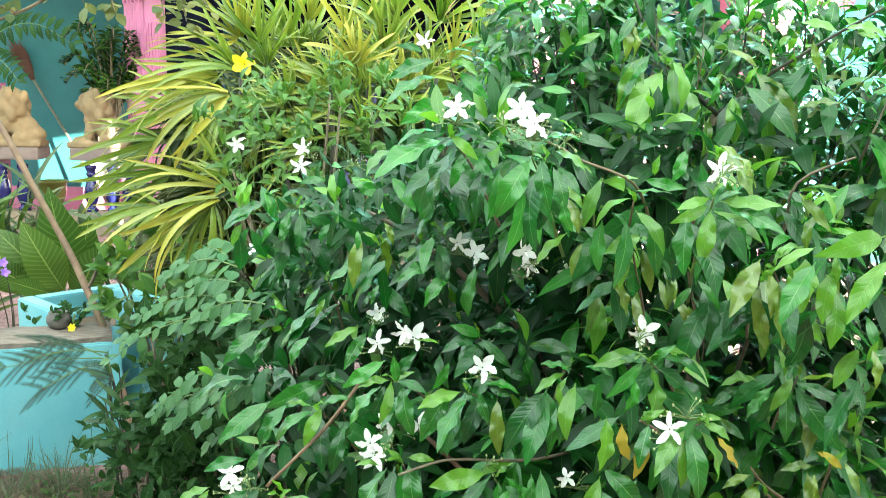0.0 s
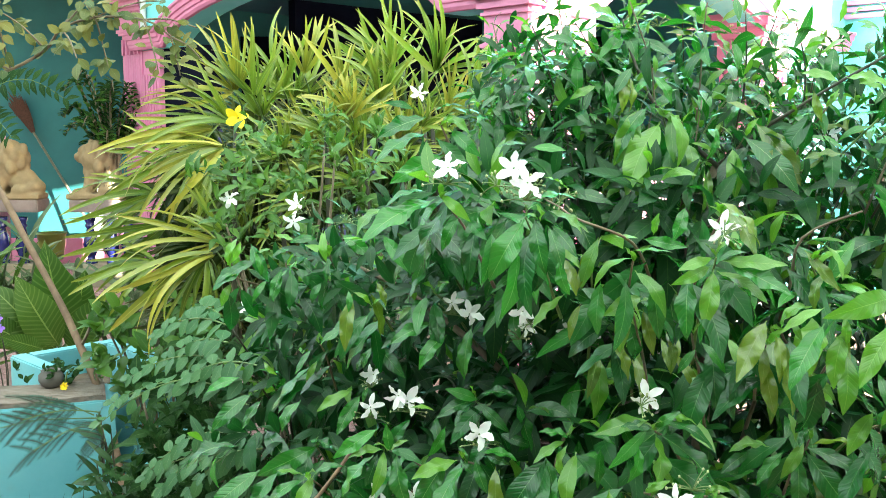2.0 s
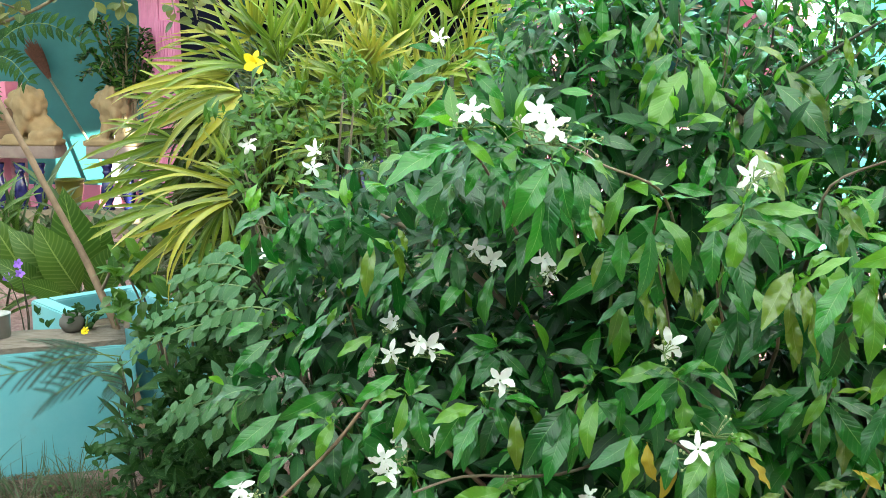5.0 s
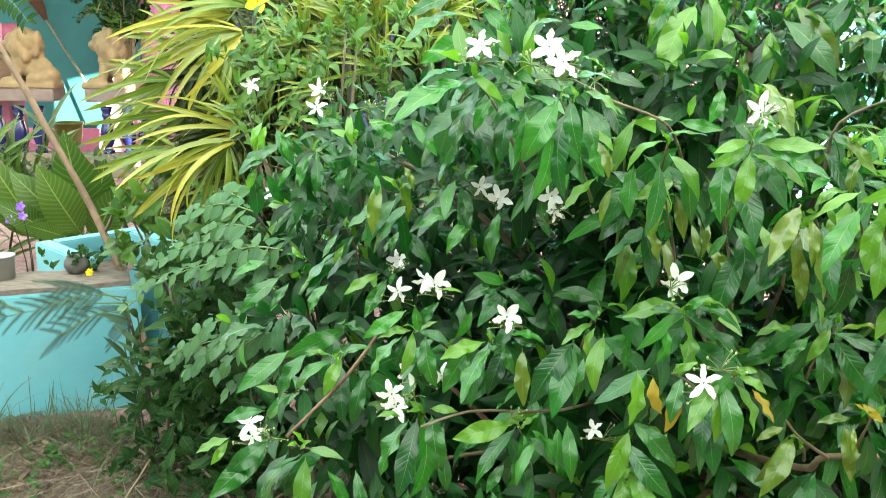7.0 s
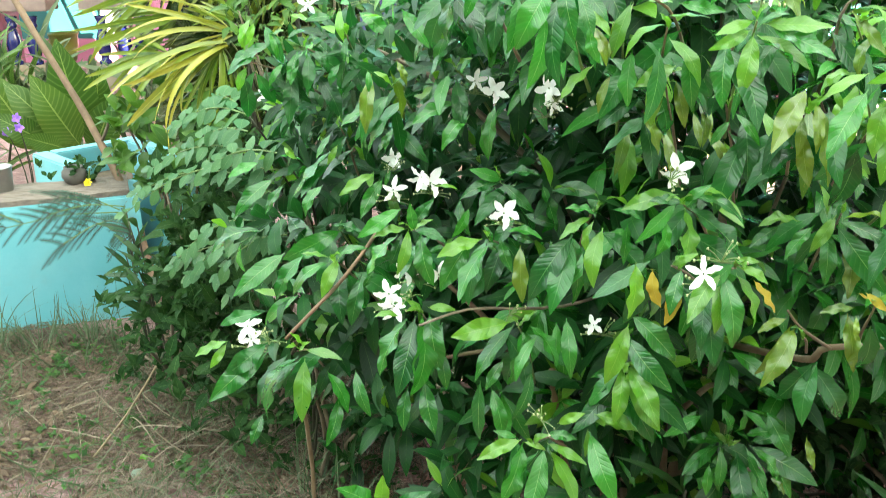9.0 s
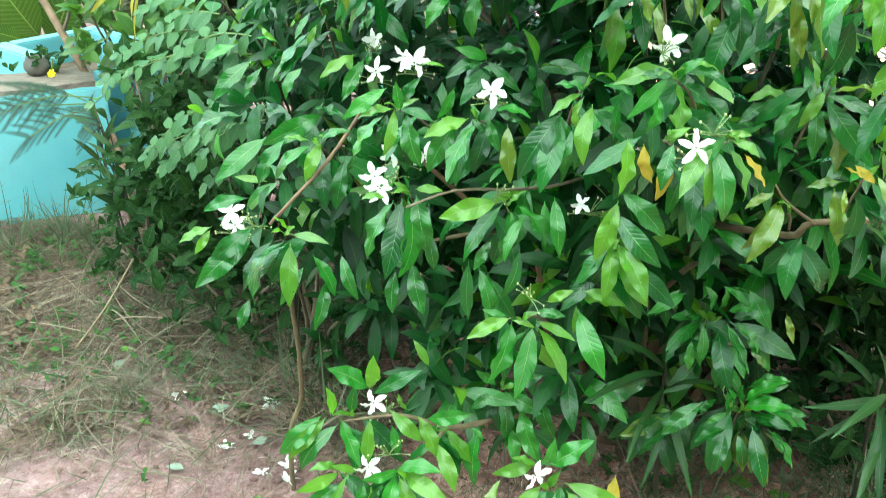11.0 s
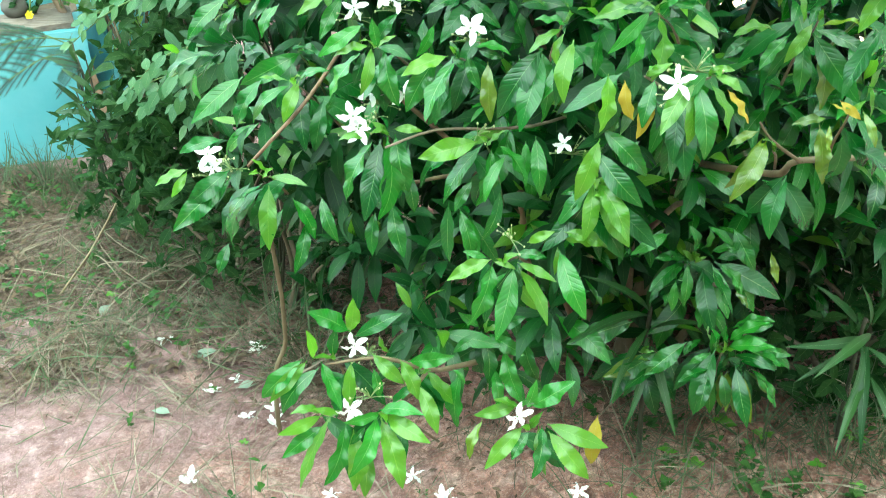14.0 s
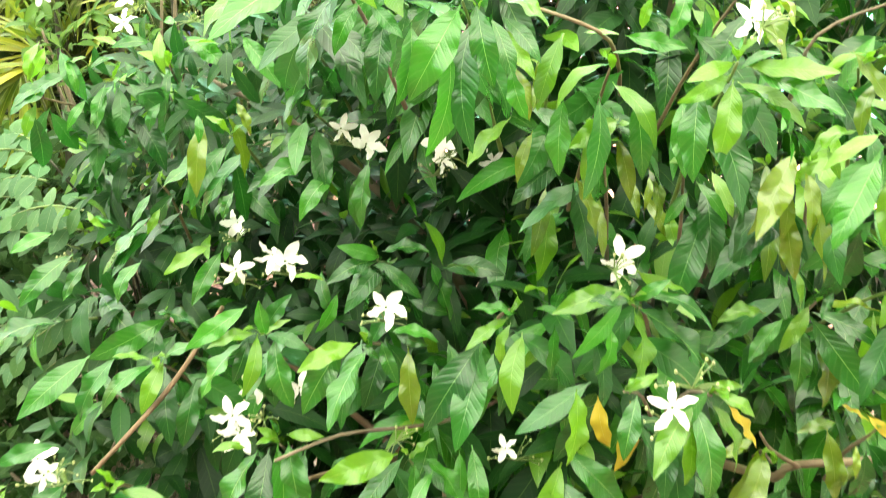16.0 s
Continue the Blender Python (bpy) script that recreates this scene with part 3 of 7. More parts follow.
slab_of(bm, [(3.62, 0.14), (3.72, 0.14), (3.72, 2.62), (3.62, 2.62)], -5.2, -1.0, HOME @ LEFT)
part("inner_wall", bm, NAVY_SHADE, house, "inner wall of the porch in navy blackened for its shade")
bm = bmesh.new()
slab_of(bm, [(0.02, 0.0), (4.9, 0.0), (4.9, 0.14), (0.02, 0.14)], -5.4, -0.03, HOME @ LEFT)
part("porch_floor", bm, SAND_PAINT, house, "sand coloured porch floor")
bm = bmesh.new()
slab_of(bm, [(-0.12, 6.5), (7.2, 6.5), (7.2, 6.65), (-0.12, 6.65)], -7.5, 0.3, HOME @ LEFT)
part("roof", bm, PLAIN_RENDER, house, "flat roof slab")
# left bay: arch above the entrance, beyond the tall pillar
bm = bmesh.new()
mleft = HOME @ LEFT
arc = arch_path(5.02, 7.6, 2.72, 0.35)
slab_of(bm, [(4.96, 2.72)] + arc + [(7.9, 2.72), (7.9, 6.5), (4.96, 6.5)], -0.22, -0.002, mleft)
part("wall_entrance", bm, SKY_PAINT, house)
bm = bmesh.new()
sweep(bm, arc, MOULD, mleft)
part("arch_moulding", bm, PINK, house)
bm = bmesh.new()
tube(bm, [mleft @ Vector((4.47, 0.03, 2.26)), mleft @ Vector((4.46, 0.03, 3.0)), mleft @ Vector((4.45, 0.03, 6.5))], (0.028, 0.028), 10)
smooth(part("drain_pipe", bm, WHITE_PIPE, house, "white plastic drain pipe"))
bm = bmesh.new()
box(bm, 4.36, 4.58, -0.0, 0.012, 2.70, 2.715, mleft)
part("pipe_clip", bm, STEEL, house, "thin metal pipe clip")
# outer right wall past the last pillar and its stringcourse
bm = bmesh.new()
slab_of(bm, [(3.05, 0.0), (5.6, 0.0), (5.6, 2.13), (3.05, 2.13)], -0.22, -0.002, HOME @ RIGHT)
part("wall_right_lower", bm, SKY_PAINT, house)
bm = bmesh.new()
slab_of(bm, [(4.1, 0.0), (5.6, 0.0), (5.6, 6.5), (4.1, 6.5)], -0.002, 1.5, HOME @ RIGHT)
part("bay", bm, SKY_PAINT, house, "turquoise bay that stands out from the wall")
SIDE = face_frame(RIGHT @ Vector((4.1, 0, 0)), (ROOT, -ROOT, 0), (-ROOT, -ROOT, 0))
bm = bmesh.new()
for z in (2.40, 2.455, 2.51):
    slab_of(bm, [(0.01, z), (1.55, z), (1.55, z + 0.035), (0.01, z + 0.035)], 0.001, 0.06, HOME @ SIDE)
part("stringcourse", bm, PINK, house, "ribbed pink stringcourse")
# parapet made 1.2 m high to keep the low sun off the porch floor
bm = bmesh.new()
slab_of(bm, [(0.3, 0.14), (2.66, 0.14), (2.66, 1.2), (0.3, 1.2)], -0.2, -0.05, HOME @ RIGHT)
part("parapet", bm, PINK, house, "low pink porch parapet")

# ---- railing with balusters before the entrance ----
Y_RAIL = 9.0
BALUSTER = [(0.055, 0.0), (0.055, 0.03), (0.04, 0.035), (0.032, 0.06), (0.045, 0.085), (0.06, 0.13), (0.064, 0.18), (0.055, 0.24), (0.038, 0.30), (0.032, 0.33), (0.046, 0.345), (0.046, 0.36), (0.036, 0.375), (0.052, 0.41), (0.052, 0.435)]


def railing(x0, x1, posts):
    r = thing("railing", "porch railing with mauve slab on navy glazed balusters", "railing", ((x0 + x1) / 2, Y_RAIL, 0), "porch railings")
    base = Matrix.Translation((-(x0 + x1) / 2, -Y_RAIL, 0))
    bm = bmesh.new()
    box(bm, x0, x1, Y_RAIL - 0.12, Y_RAIL + 0.12, 0.0, 0.22, base, 0.01)
    part("plinth", bm, SAND_PAINT, r, "sand rendered plinth")
    bm = bmesh.new()
    box(bm, x0, x1, Y_RAIL - 0.13, Y_RAIL + 0.15, 0.705, 0.82, base, 0.008)
    part("slab", bm, SLAB_STONE, r, "mauve stone coping slab")
    for x in posts:
        bm = bmesh.new()
        lathe(bm, [(a, b + 0.22) for a, b in BALUSTER], base @ Matrix.Translation((x, Y_RAIL - 0.02, 0)) , 18)
        for v in bm.verts:
            h = v.co.z - 0.22
            if 0.08 < h < 0.31:
                c = (base @ Vector((x, Y_RAIL - 0.02, 0)))
                d = Vector((v.co.x - c.x, v.co.y - c.y))
                k = 1 + 0.10 * math.sin(5 * math.atan2(d.y, d.x) + 18 * h)
                v.co.x, v.co.y = c.x + d.x * k, c.y + d.y * k
        smooth(part("baluster", bm, NAVY_GLAZE, r, "navy glazed twisted baluster"))
    return r


railing(-4.75, -3.84, (-4.62, -4.43, -4.23, -4.04))
railing(-3.55, -2.95, (-3.40, -3.20, -3.04))
bm = bmesh.new()
box(bm, -4.75, -4.42, 9.2, 9.55, 0.0, 1.4)
tagged(part("entrance_post", bm, PINK, None), "pink plaster post beside the porch railing", "post", kind="structure")
bm = bmesh.new()
box(bm, -4.72, -4.27, 9.02, 9.18, 0.86, 1.16, None, 0.01)
tagged(part("wooden_box", bm, BROWN_BOX, None), "brown wooden box standing on the porch railing", "box")


def lion(x, flip=1):
    """A seated lion, cast as one plain shape."""
    bm = bmesh.new()
    def blob(c, r, turn=(0, 0, 0)):
        res = bmesh.ops.create_icosphere(bm, subdivisions=3, radius=1.0)
        m = pose(*c, *turn) @ Matrix.Diagonal((*r, 1))
        for v in res["verts"]:
            k = 1 + 0.09 * noise.noise(Vector(v.co) * 3.1 + Vector(c) * 7)
            v.co = m @ (v.co * k)
    box(bm, -0.29, 0.27, -0.12, 0.12, 0.0, 0.055, None, 0.008)
    blob((-0.02, 0, 0.385), (0.155, 0.135, 0.165), (0, 12, 0))
    blob((-0.11, 0, 0.43), (0.085, 0.085, 0.085))
    blob((-0.185, 0, 0.395), (0.055, 0.055, 0.042))
    blob((-0.175, 0, 0.36), (0.045, 0.045, 0.025))
    blob((-0.15, 0, 0.465), (0.05, 0.075, 0.025), (0, -25, 0))
    for k in range(16):
        a = 2.4 * k
        blob((0.0 + 0.09 * math.cos(a) + 0.02, 0.11 * math.sin(a), 0.27 + 0.014 * k), (0.045, 0.045, 0.07))
    blob((-0.03, 0, 0.27), (0.125, 0.105, 0.16), (0, 14, 0))
    blob((0.09, 0, 0.17), (0.16, 0.095, 0.12), (0, 24, 0))
    blob((0.19, 0.0, 0.11), (0.095, 0.11, 0.085))
    for y in (-0.065, 0.065):
        blob((-0.09, y, 0.15), (0.045, 0.04, 0.13), (0, 8, 0))
        blob((-0.17, y, 0.075), (0.075, 0.042, 0.032))
        blob((0.10, y * 1.4, 0.085), (0.10, 0.038, 0.05))
        blob((-0.05, y, 0.535), (0.026, 0.02, 0.026))
    me = bpy.data.meshes.new("lion_statue")
    bmesh.ops.transform(bm, matrix=Matrix.Diagonal((flip, 1, 1, 1)), verts=bm.verts)
    bmesh.ops.recalc_face_normals(bm, faces=bm.faces)
    bm.to_mesh(me)
    bm.free()
    me.materials.append(SANDSTONE)
    ob = new("lion_statue", me)
    fuse = ob.modifiers.new("fuse", "REMESH")
    fuse.mode, fuse.voxel_size, fuse.use_smooth_shade = "VOXEL", 0.012, True
    ob.location = (x, Y_RAIL, 0.82)
    smooth(ob)
    return tagged(ob, "sand-coloured cast stone lion statue sitting on the railing", "statue", "porch lions")


lion(-4.10)
lion(-3.29)

# broom leaning on the porch wall
broom = thing("broom", "long-handled bristle broom leaning against the teal wall", "broom", (-3.75, 10.35, 0.14))
bi = Matrix.Translation((3.75, -10.35, -0.14))
bm = bmesh.new()
tube(bm, [bi @ Vector(p) for p in ((-3.75, 10.3, 0.14), (-4.19, 10.42, 0.84), (-4.57, 10.5, 1.44))], (0.014, 0.013), 8)
smooth(part("handle", bm, WORN_POLE, broom, "worn grey-brown pole"))
heap = Heap()
rng = random.Random(4)
strip = Leaf(0.03, 1, 3, 0.02, 0, 0, stalk=0)
for i in range(110):
    a = Vector((-4.57, 10.5, 1.44)) + 0.02 * rand_dir(rng)
    heap.add(strip, leaf_pose(bi @ a, bi @ (a + Vector((-0.17, 0.02, 0.30)) * rng.uniform(0.8, 1.2) + 0.075 * rand_dir(rng))))
part("bristles", heap.mesh("bristles", BRISTLE), None, broom, "dark brown bristles")
for name, x, y, r, h, mat, text in (("plastic_tub", -4.12, 9.8, 0.14, 0.26, LIME_PLASTIC, "lime yellow plastic tub on the porch floor"), ("clay_jar", -3.35, 9.9, 0.13, 0.40, PINK, "pink glazed jar on the porch floor")):
    bm = bmesh.new()
    lathe(bm, [(r * 0.72, 0.0), (r * 0.95, h * 0.6), (r, h), (r * 1.06, h), (r * 1.06, h + 0.02), (r * 0.94, h + 0.02), (r * 0.85, h * 0.5)], Matrix.Identity(4), 20)
    ob = smooth(part(name, bm, mat, None))
    ob.location = (x, y, 0.14)
    tagged(ob, text, name.split("_")[1])

# ---- turquoise tank ----
A = Vector((-1.665, 3.40, 0))
TANK = face_frame(A, (0.93, 0.37, 0), (-0.37, 0.93, 0))
tank = thing("planter_tank", "turquoise painted concrete planter tank with open top", "planter", tuple(A))
tm = Matrix.Translation(-A) @ TANK
H = 0.475
bm = bmesh.new()
W, T = 0.47, 0.07
bm.free()
bm = bmesh.new()
box(bm, -0.3, W, 0, 0.26, -0.02, H, tm, 0.006)
part("wall", bm, TANK_PAINT, tank, "turquoise front wall under the plank")
# the open basin behind, set askew and a little higher
BASIN = Matrix.Translation(-A) @ face_frame((-1.83, 4.03, 0), (0.73, -0.683, 0), (0.683, 0.73, 0))
for x0, x1, y0, y1 in ((0, 0.43, 0, T), (0, T, T, 0.46), (0.43, 0.62, 0.22, 0.46), (T, 0.43, 0.46 - T, 0.46)):
    bm = bmesh.new()
    box(bm, x0, x1, y0, y1, -0.02, H + 0.055, BASIN, 0.006)
    part("wall", bm, TANK_PAINT, tank)
bm = bmesh.new()
box(bm, T, 0.43, T, 0.46 - T, -0.02, H - 0.06, BASIN)
part("soil", bm, DUSTY_SOIL, tank, "dry brown soil")

bm = bmesh.new()
nx, ny = 38, 10
top, bot = [], []
for j in range(ny + 1):
    for i in range(nx + 1):
        s, d = -0.28 + 0.72 * i / nx, 0.012 + 0.25 * j / ny
        rag = 0.010 * noise.noise(Vector((s * 14, d * 8, 1))) if j in (0, ny) else 0
        z = H + 0.018 + 0.006 * noise.noise(Vector((s * 5, d * 40, 3))) + 0.003 * noise.noise(Vector((s * 30, d * 60, 5)))
        top.append(bm.verts.new(tm @ Vector((s, d + rag, z))))
        bot.append(bm.verts.new(tm @ Vector((s, d + rag, H + 0.001))))
k = nx + 1
for j in range(ny):
    for i in range(nx):
        a = j * k + i
        bm.faces.new((top[a], top[a + 1], top[a + k + 1], top[a + k]))
edge = [i for i in range(k)] + [j * k + nx for j in range(1, ny + 1)] + [ny * k + i for i in range(nx - 1, -1, -1)] + [j * k for j in range(ny - 1, 0, -1)]
for a, b in zip(edge, edge[1:] + edge[:1]):
    bm.faces.new((top[a], top[b], bot[b], bot[a]))
plank = part("weathered_plank", bm, OLD_WOOD, None)
plank.location = A
tagged(plank, "grey weathered cracked wooden plank lying on the tank", "plank")

bm = bmesh.new()
lathe(bm, [(0.040, 0), (0.044, 0.004), (0.048, 0.085), (0.051, 0.088), (0.051, 0.092), (0.046, 0.092), (0.041, 0.01)], Matrix.Identity(4), 22)
cup = smooth(part("metal_cup", bm, STEEL, None))
cup.location = TANK @ Vector((-0.01, 0.20, H + 0.018))
tagged(cup, "dull steel cup standing on the weathered plank", "cup")
bm = bmesh.new()
lathe(bm, [(0.02, 0), (0.034, 0.008), (0.046, 0.03), (0.044, 0.05), (0.034, 0.062), (0.036, 0.068), (0.030, 0.068), (0.03, 0.04)], Matrix.Identity(4), 20)
pot = smooth(part("clay_pot", bm, CLAY_GREY, None))
pot.location = TANK @ Vector((0.25, 0.20, H + 0.018))
tagged(pot, "small round grey clay pot on the weathered plank", "pot")


# ---- plants round the house and the tank ----
STRAP = [Leaf(0.034 + 0.006 * (i % 2), 2, 9, 0.03 + 0.06 * i, 0.5, 0.0, 0.66, 0.36, seed=i, stalk=0) for i in range(4)]
palm = thing("lady_palm", "yellow-green lady palm clump with strap-like fan leaves", "palm", (-0.55, 3.8, 0))
prng = random.Random(11)


def fan(place, angle, reach, tilt, rng, spread=110, green=1, loose=True, mat=None):
    """One fan leaf: strap leaflets that spread from the stalk's end, towards angle (90 is up) in the front view."""
    heap = Heap()
    c = Vector(place) - palm.location
    n = max(8, int(spread / 6.8) + rng.randint(-1, 1))
    stalk = bmesh.new()
    tube(stalk, [c + Vector((0.02, 0.22, -0.3)), c + Vector((0.01, 0.08, -0.07)), c], (0.004, 0.003), 5)
    frond = part("frond", stalk, GREEN_STEM, palm)
    for i in range(n):
        a = radians(angle + spread * ((i + 0.5) / n - 0.5) + rng.uniform(-9, 9))
        d = Vector((math.cos(a), tilt + rng.uniform(-0.4, 0.4), math.sin(a))).normalized()
        length = reach * rng.uniform(0.72, 1.12)
        tip = c + d * length - Vector((0, 0, 0.16 * length * abs(math.cos(a)) + rng.uniform(0, 0.05)))
        m = leaf_pose(c + 0.015 * d, tip, (0.2, -0.7, 0.6), rng.uniform(-0.9, 0.9), rng.uniform(0.72, 1.12) * (0.30 / reach) ** 0.5)
        if loose:
            part("leaflet", rng.choice(STRAP_GREEN if green else STRAP_MESHES), None, frond).matrix_basis = m
        else:
            heap.add(rng.choice(STRAP), m)
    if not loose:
        tagged(part("leaflet_mass", heap.mesh("leaflet_mass", mat or PALM_INNER_DARK), None, frond), kind="stuff")
    return frond


STRAP_MESHES = [l.mesh("strap_leaflet", PALM_LEAF) for l in STRAP]
STRAP_GREEN = [l.mesh("strap_leaflet", PALM_GREEN) for l in STRAP]
# hub of each leaf, the way it points in the front view, its spread, its reach, and 1 where it is green
FANS = (
    (-0.79, 3.75, 1.58, 122, 105, 0.32, 0),
    (-0.71, 3.7, 1.56, 100, 70, 0.29, 1),
    (-0.55, 3.85, 1.65, 95, 80, 0.23, 0),
    (-0.64, 3.9, 1.60, 110, 90, 0.26, 1),
    (-0.40, 3.8, 1.60, 88, 70, 0.24, 0),
    (-0.22, 3.95, 1.69, 102, 85, 0.27, 1),
    (-0.05, 3.9, 1.66, 72, 140, 0.28, 1),
    (-0.28, 4.0, 1.66, 125, 70, 0.25, 1),
    (0.10, 3.95, 1.66, 40, 90, 0.18, 1),
    (-0.83, 3.6, 1.45, 172, 60, 0.40, 0),
    (-0.78, 3.65, 1.47, 150, 70, 0.35, 1),
    (-0.77, 3.5, 1.39, 196, 70, 0.32, 0),
    (-0.80, 3.5, 1.36, 228, 80, 0.20, 1),
    (-0.75, 3.35, 1.10, 140, 60, 0.22, 1),
    (-0.74, 3.3, 1.07, 172, 55, 0.36, 0),
    (-0.75, 3.25, 1.05, 205, 55, 0.35, 0),
    (-0.78, 3.25, 1.04, 240, 85, 0.23, 1),
    (-1.13, 3.85, 1.20, 182, 80, 0.33, 1),
    (-1.10, 3.9, 1.08, 195, 70, 0.35, 1),
    (-1.12, 3.8, 0.94, 190, 80, 0.30, 1),
    (-1.06, 3.85, 1.32, 165, 70, 0.28, 1),
    (-0.28, 3.3, 1.27, 110, 120, 0.19, 1),
    (-0.16, 3.3, 1.28, 80, 120, 0.18, 1),
    (-0.43, 3.6, 1.42, 100, 110, 0.22, 1),
    (-0.59, 3.6, 1.36, 130, 110, 0.22, 1),
    (-0.49, 3.45, 1.19, 150, 120, 0.19, 1),
    (-0.36, 3.7, 1.48, 80, 100, 0.21, 0),
)
MORE_FANS = tuple((-0.52 + 0.085 * i, 3.85 - 0.1 * (i % 3), 1.40 + 0.05 * (i % 4), 130 - 11 * i, 100, 0.24 - 0.02 * (i % 3), i % 2) for i in range(9))
for x, y, z, angle, spread, reach, green in FANS + MORE_FANS:
    fan((x, y, z + 0.02), angle, reach * (1.18 if z > 1.5 else 1.05), prng.uniform(-0.45, 0.0), prng, spread, green)
    if z > 1.35 and x > -0.75:
        fan((x + prng.uniform(-0.07, 0.07), y + 0.12, z - prng.uniform(0.0, 0.1)), angle + prng.uniform(-25, 25), reach, prng.uniform(-0.3, 0.3), prng, 120, loose=False, mat=PALM_GREEN)
# background fans, in the green darkened for shade
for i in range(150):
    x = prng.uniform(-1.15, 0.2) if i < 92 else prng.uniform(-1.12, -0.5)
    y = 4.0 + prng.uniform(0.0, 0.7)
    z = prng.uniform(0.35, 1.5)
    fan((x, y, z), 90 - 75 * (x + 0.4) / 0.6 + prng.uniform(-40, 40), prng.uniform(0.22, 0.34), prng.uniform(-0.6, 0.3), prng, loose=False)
# leaves in the clump's heart, most of them darkened in colour to stand for shade
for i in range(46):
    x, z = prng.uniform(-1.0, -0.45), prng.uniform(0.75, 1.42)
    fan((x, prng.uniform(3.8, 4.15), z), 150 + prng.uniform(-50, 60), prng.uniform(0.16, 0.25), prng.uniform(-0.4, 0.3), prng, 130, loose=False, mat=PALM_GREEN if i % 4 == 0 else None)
for i in range(14):
    x, y = prng.uniform(-0.9, 0.1), 3.8 + prng.uniform(-0.15, 0.4)
    lean = prng.uniform(-0.15, 0.15)
    stem("cane", [Vector((x, y, -0.02)) - palm.location, Vector((x + lean * 0.4, y, 0.7)) - palm.location, Vector((x + lean, y, prng.uniform(1.2, 1.6))) - palm.location], (0.014, 0.008), DARK_STEM, palm)

# allamanda between palm and shrub
SMALL = [Leaf(0.17, 2, 4, 0.12, 0.2, 0.02, seed=20 + i) for i in range(3)]
ROUND = [Leaf(0.30, 4, 4, 0.06, 0.12, 0.02, 0.95, 0.75, seed=30 + i, stalk=0.08) for i in range(3)]
OVATE = [Leaf(0.25, 4, 5, 0.10, 0.2, 0.03, 0.8, 0.85, seed=40 + i, stalk=0.12) for i in range(3)]
THIN = [Leaf(0.055, 2, 6, 0.10, 0.3, 0.0, 0.8, 0.8, seed=50 + i, stalk=0) for i in range(3)]
BLADE = Leaf(0.02, 1, 5, 0.16, 0.0, 0.0, 0.7, 0.5, seed=60, stalk=0)


def bush_of(name, label, category, centre, size, count, leaves, mat, length, rng, up=0.3, stems=5, stem_mat=None, hollow=0.35):
    """A loose bush: stems from the foot and leaves set in tufts at twig ends."""
    t = thing(name, label, category, (centre[0], centre[1], 0))
    heap = Heap()
    tips = []
    tries = 0
    while len(tips) < max(3, count // 6):
        p = Vector((rng.uniform(-1, 1), rng.uniform(-1, 1), rng.uniform(-1, 1)))
        tries += 1
        if hollow < p.length < 1:
            tips.append(Vector((p.x * size[0], p.y * size[1], centre[2] + p.z * size[2])))
    for i in range(count):
        tip = rng.choice(tips)
        d = rand_dir(rng, up)
        ln = length * rng.uniform(0.4, 1.3)
        b = tip + 0.3 * length * rand_dir(rng)
        heap.add(rng.choice(leaves), leaf_pose(b, b + d * ln, (rng.uniform(-0.4, 0.4), -0.5, 0.9), rng.uniform(-0.4, 0.4)))
    ob = part("foliage", heap.mesh("foliage", mat), None, t)
    ob["kind"] = "stuff"
    for i in range(stems):
        tip = rng.choice(tips)
        stem("branch", [Vector((rng.uniform(-0.05, 0.05), rng.uniform(-0.05, 0.05), -0.02)), Vector((tip.x * 0.4, tip.y * 0.4, tip.z * 0.55)), tip], (0.009, 0.003), stem_mat or BARK, t)
    return t


def blossom(n, half, radius, cup, twist, seed=0, stir=0.0):
    """n petals round a small tube, flat towards z."""
    rng = random.Random(seed)
    heap = Heap()
    petals = [Leaf(half, 4, 9, 0.10 + 0.25 * stir * (k - 1), 0.10, 0.03 + 0.13 * stir, 1.12, 0.52, seed=seed * 7 + k, stalk=0, skew=0.16, base=0.5) for k in range(3)]
    for i in range(n):
        a = 2 * math.pi * i / n + rng.uniform(-0.08, 0.08)
        d = Vector((math.cos(a), math.sin(a), cup))
        q = Vector((math.cos(a + twist), math.sin(a + twist), cup + rng.uniform(-0.15, 0.1)))
        q = q + stir * Vector((0, 0, rng.uniform(-1.3, 1.0)))
        heap.add(rng.choice(petals), leaf_pose(d * 0.06 * radius, q * radius * rng.uniform(0.92, 1.08), (-d.y * 0.5, d.x * 0.5, 1), stir * rng.uniform(-1.2, 1.0)))
    return heap


allamanda = bush_of("allamanda_bush", "green allamanda bush with a yellow trumpet flower", "bush", (-0.45, 3.15, 1.28), (0.36, 0.28, 0.28), 640, SMALL, ALLAMANDA_LEAF, 0.058, random.Random(5), 0.4, 9)
fl = part("flower", blossom(5, 0.36, 0.042, 0.35, 0.2, 3).mesh("allamanda_flower", YELLOW_PETAL), None, allamanda, "bright yellow trumpet flower")
fl.matrix_basis = look((-0.68 + 0.45, 3.30 - 3.15, 1.505), (-0.68 + 0.45 + 0.1, 3.30 - 3.15 + 2.0, 1.0))
stem("flower_stalk", [(-0.23, 0.15, 1.50), (-0.20, 0.13, 1.42), (-0.12, 0.08, 1.30)], (0.003, 0.004), GREEN_STEM, allamanda)

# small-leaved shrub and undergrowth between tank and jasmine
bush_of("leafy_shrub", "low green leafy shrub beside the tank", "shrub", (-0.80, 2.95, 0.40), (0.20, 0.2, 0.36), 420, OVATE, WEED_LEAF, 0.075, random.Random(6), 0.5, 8)
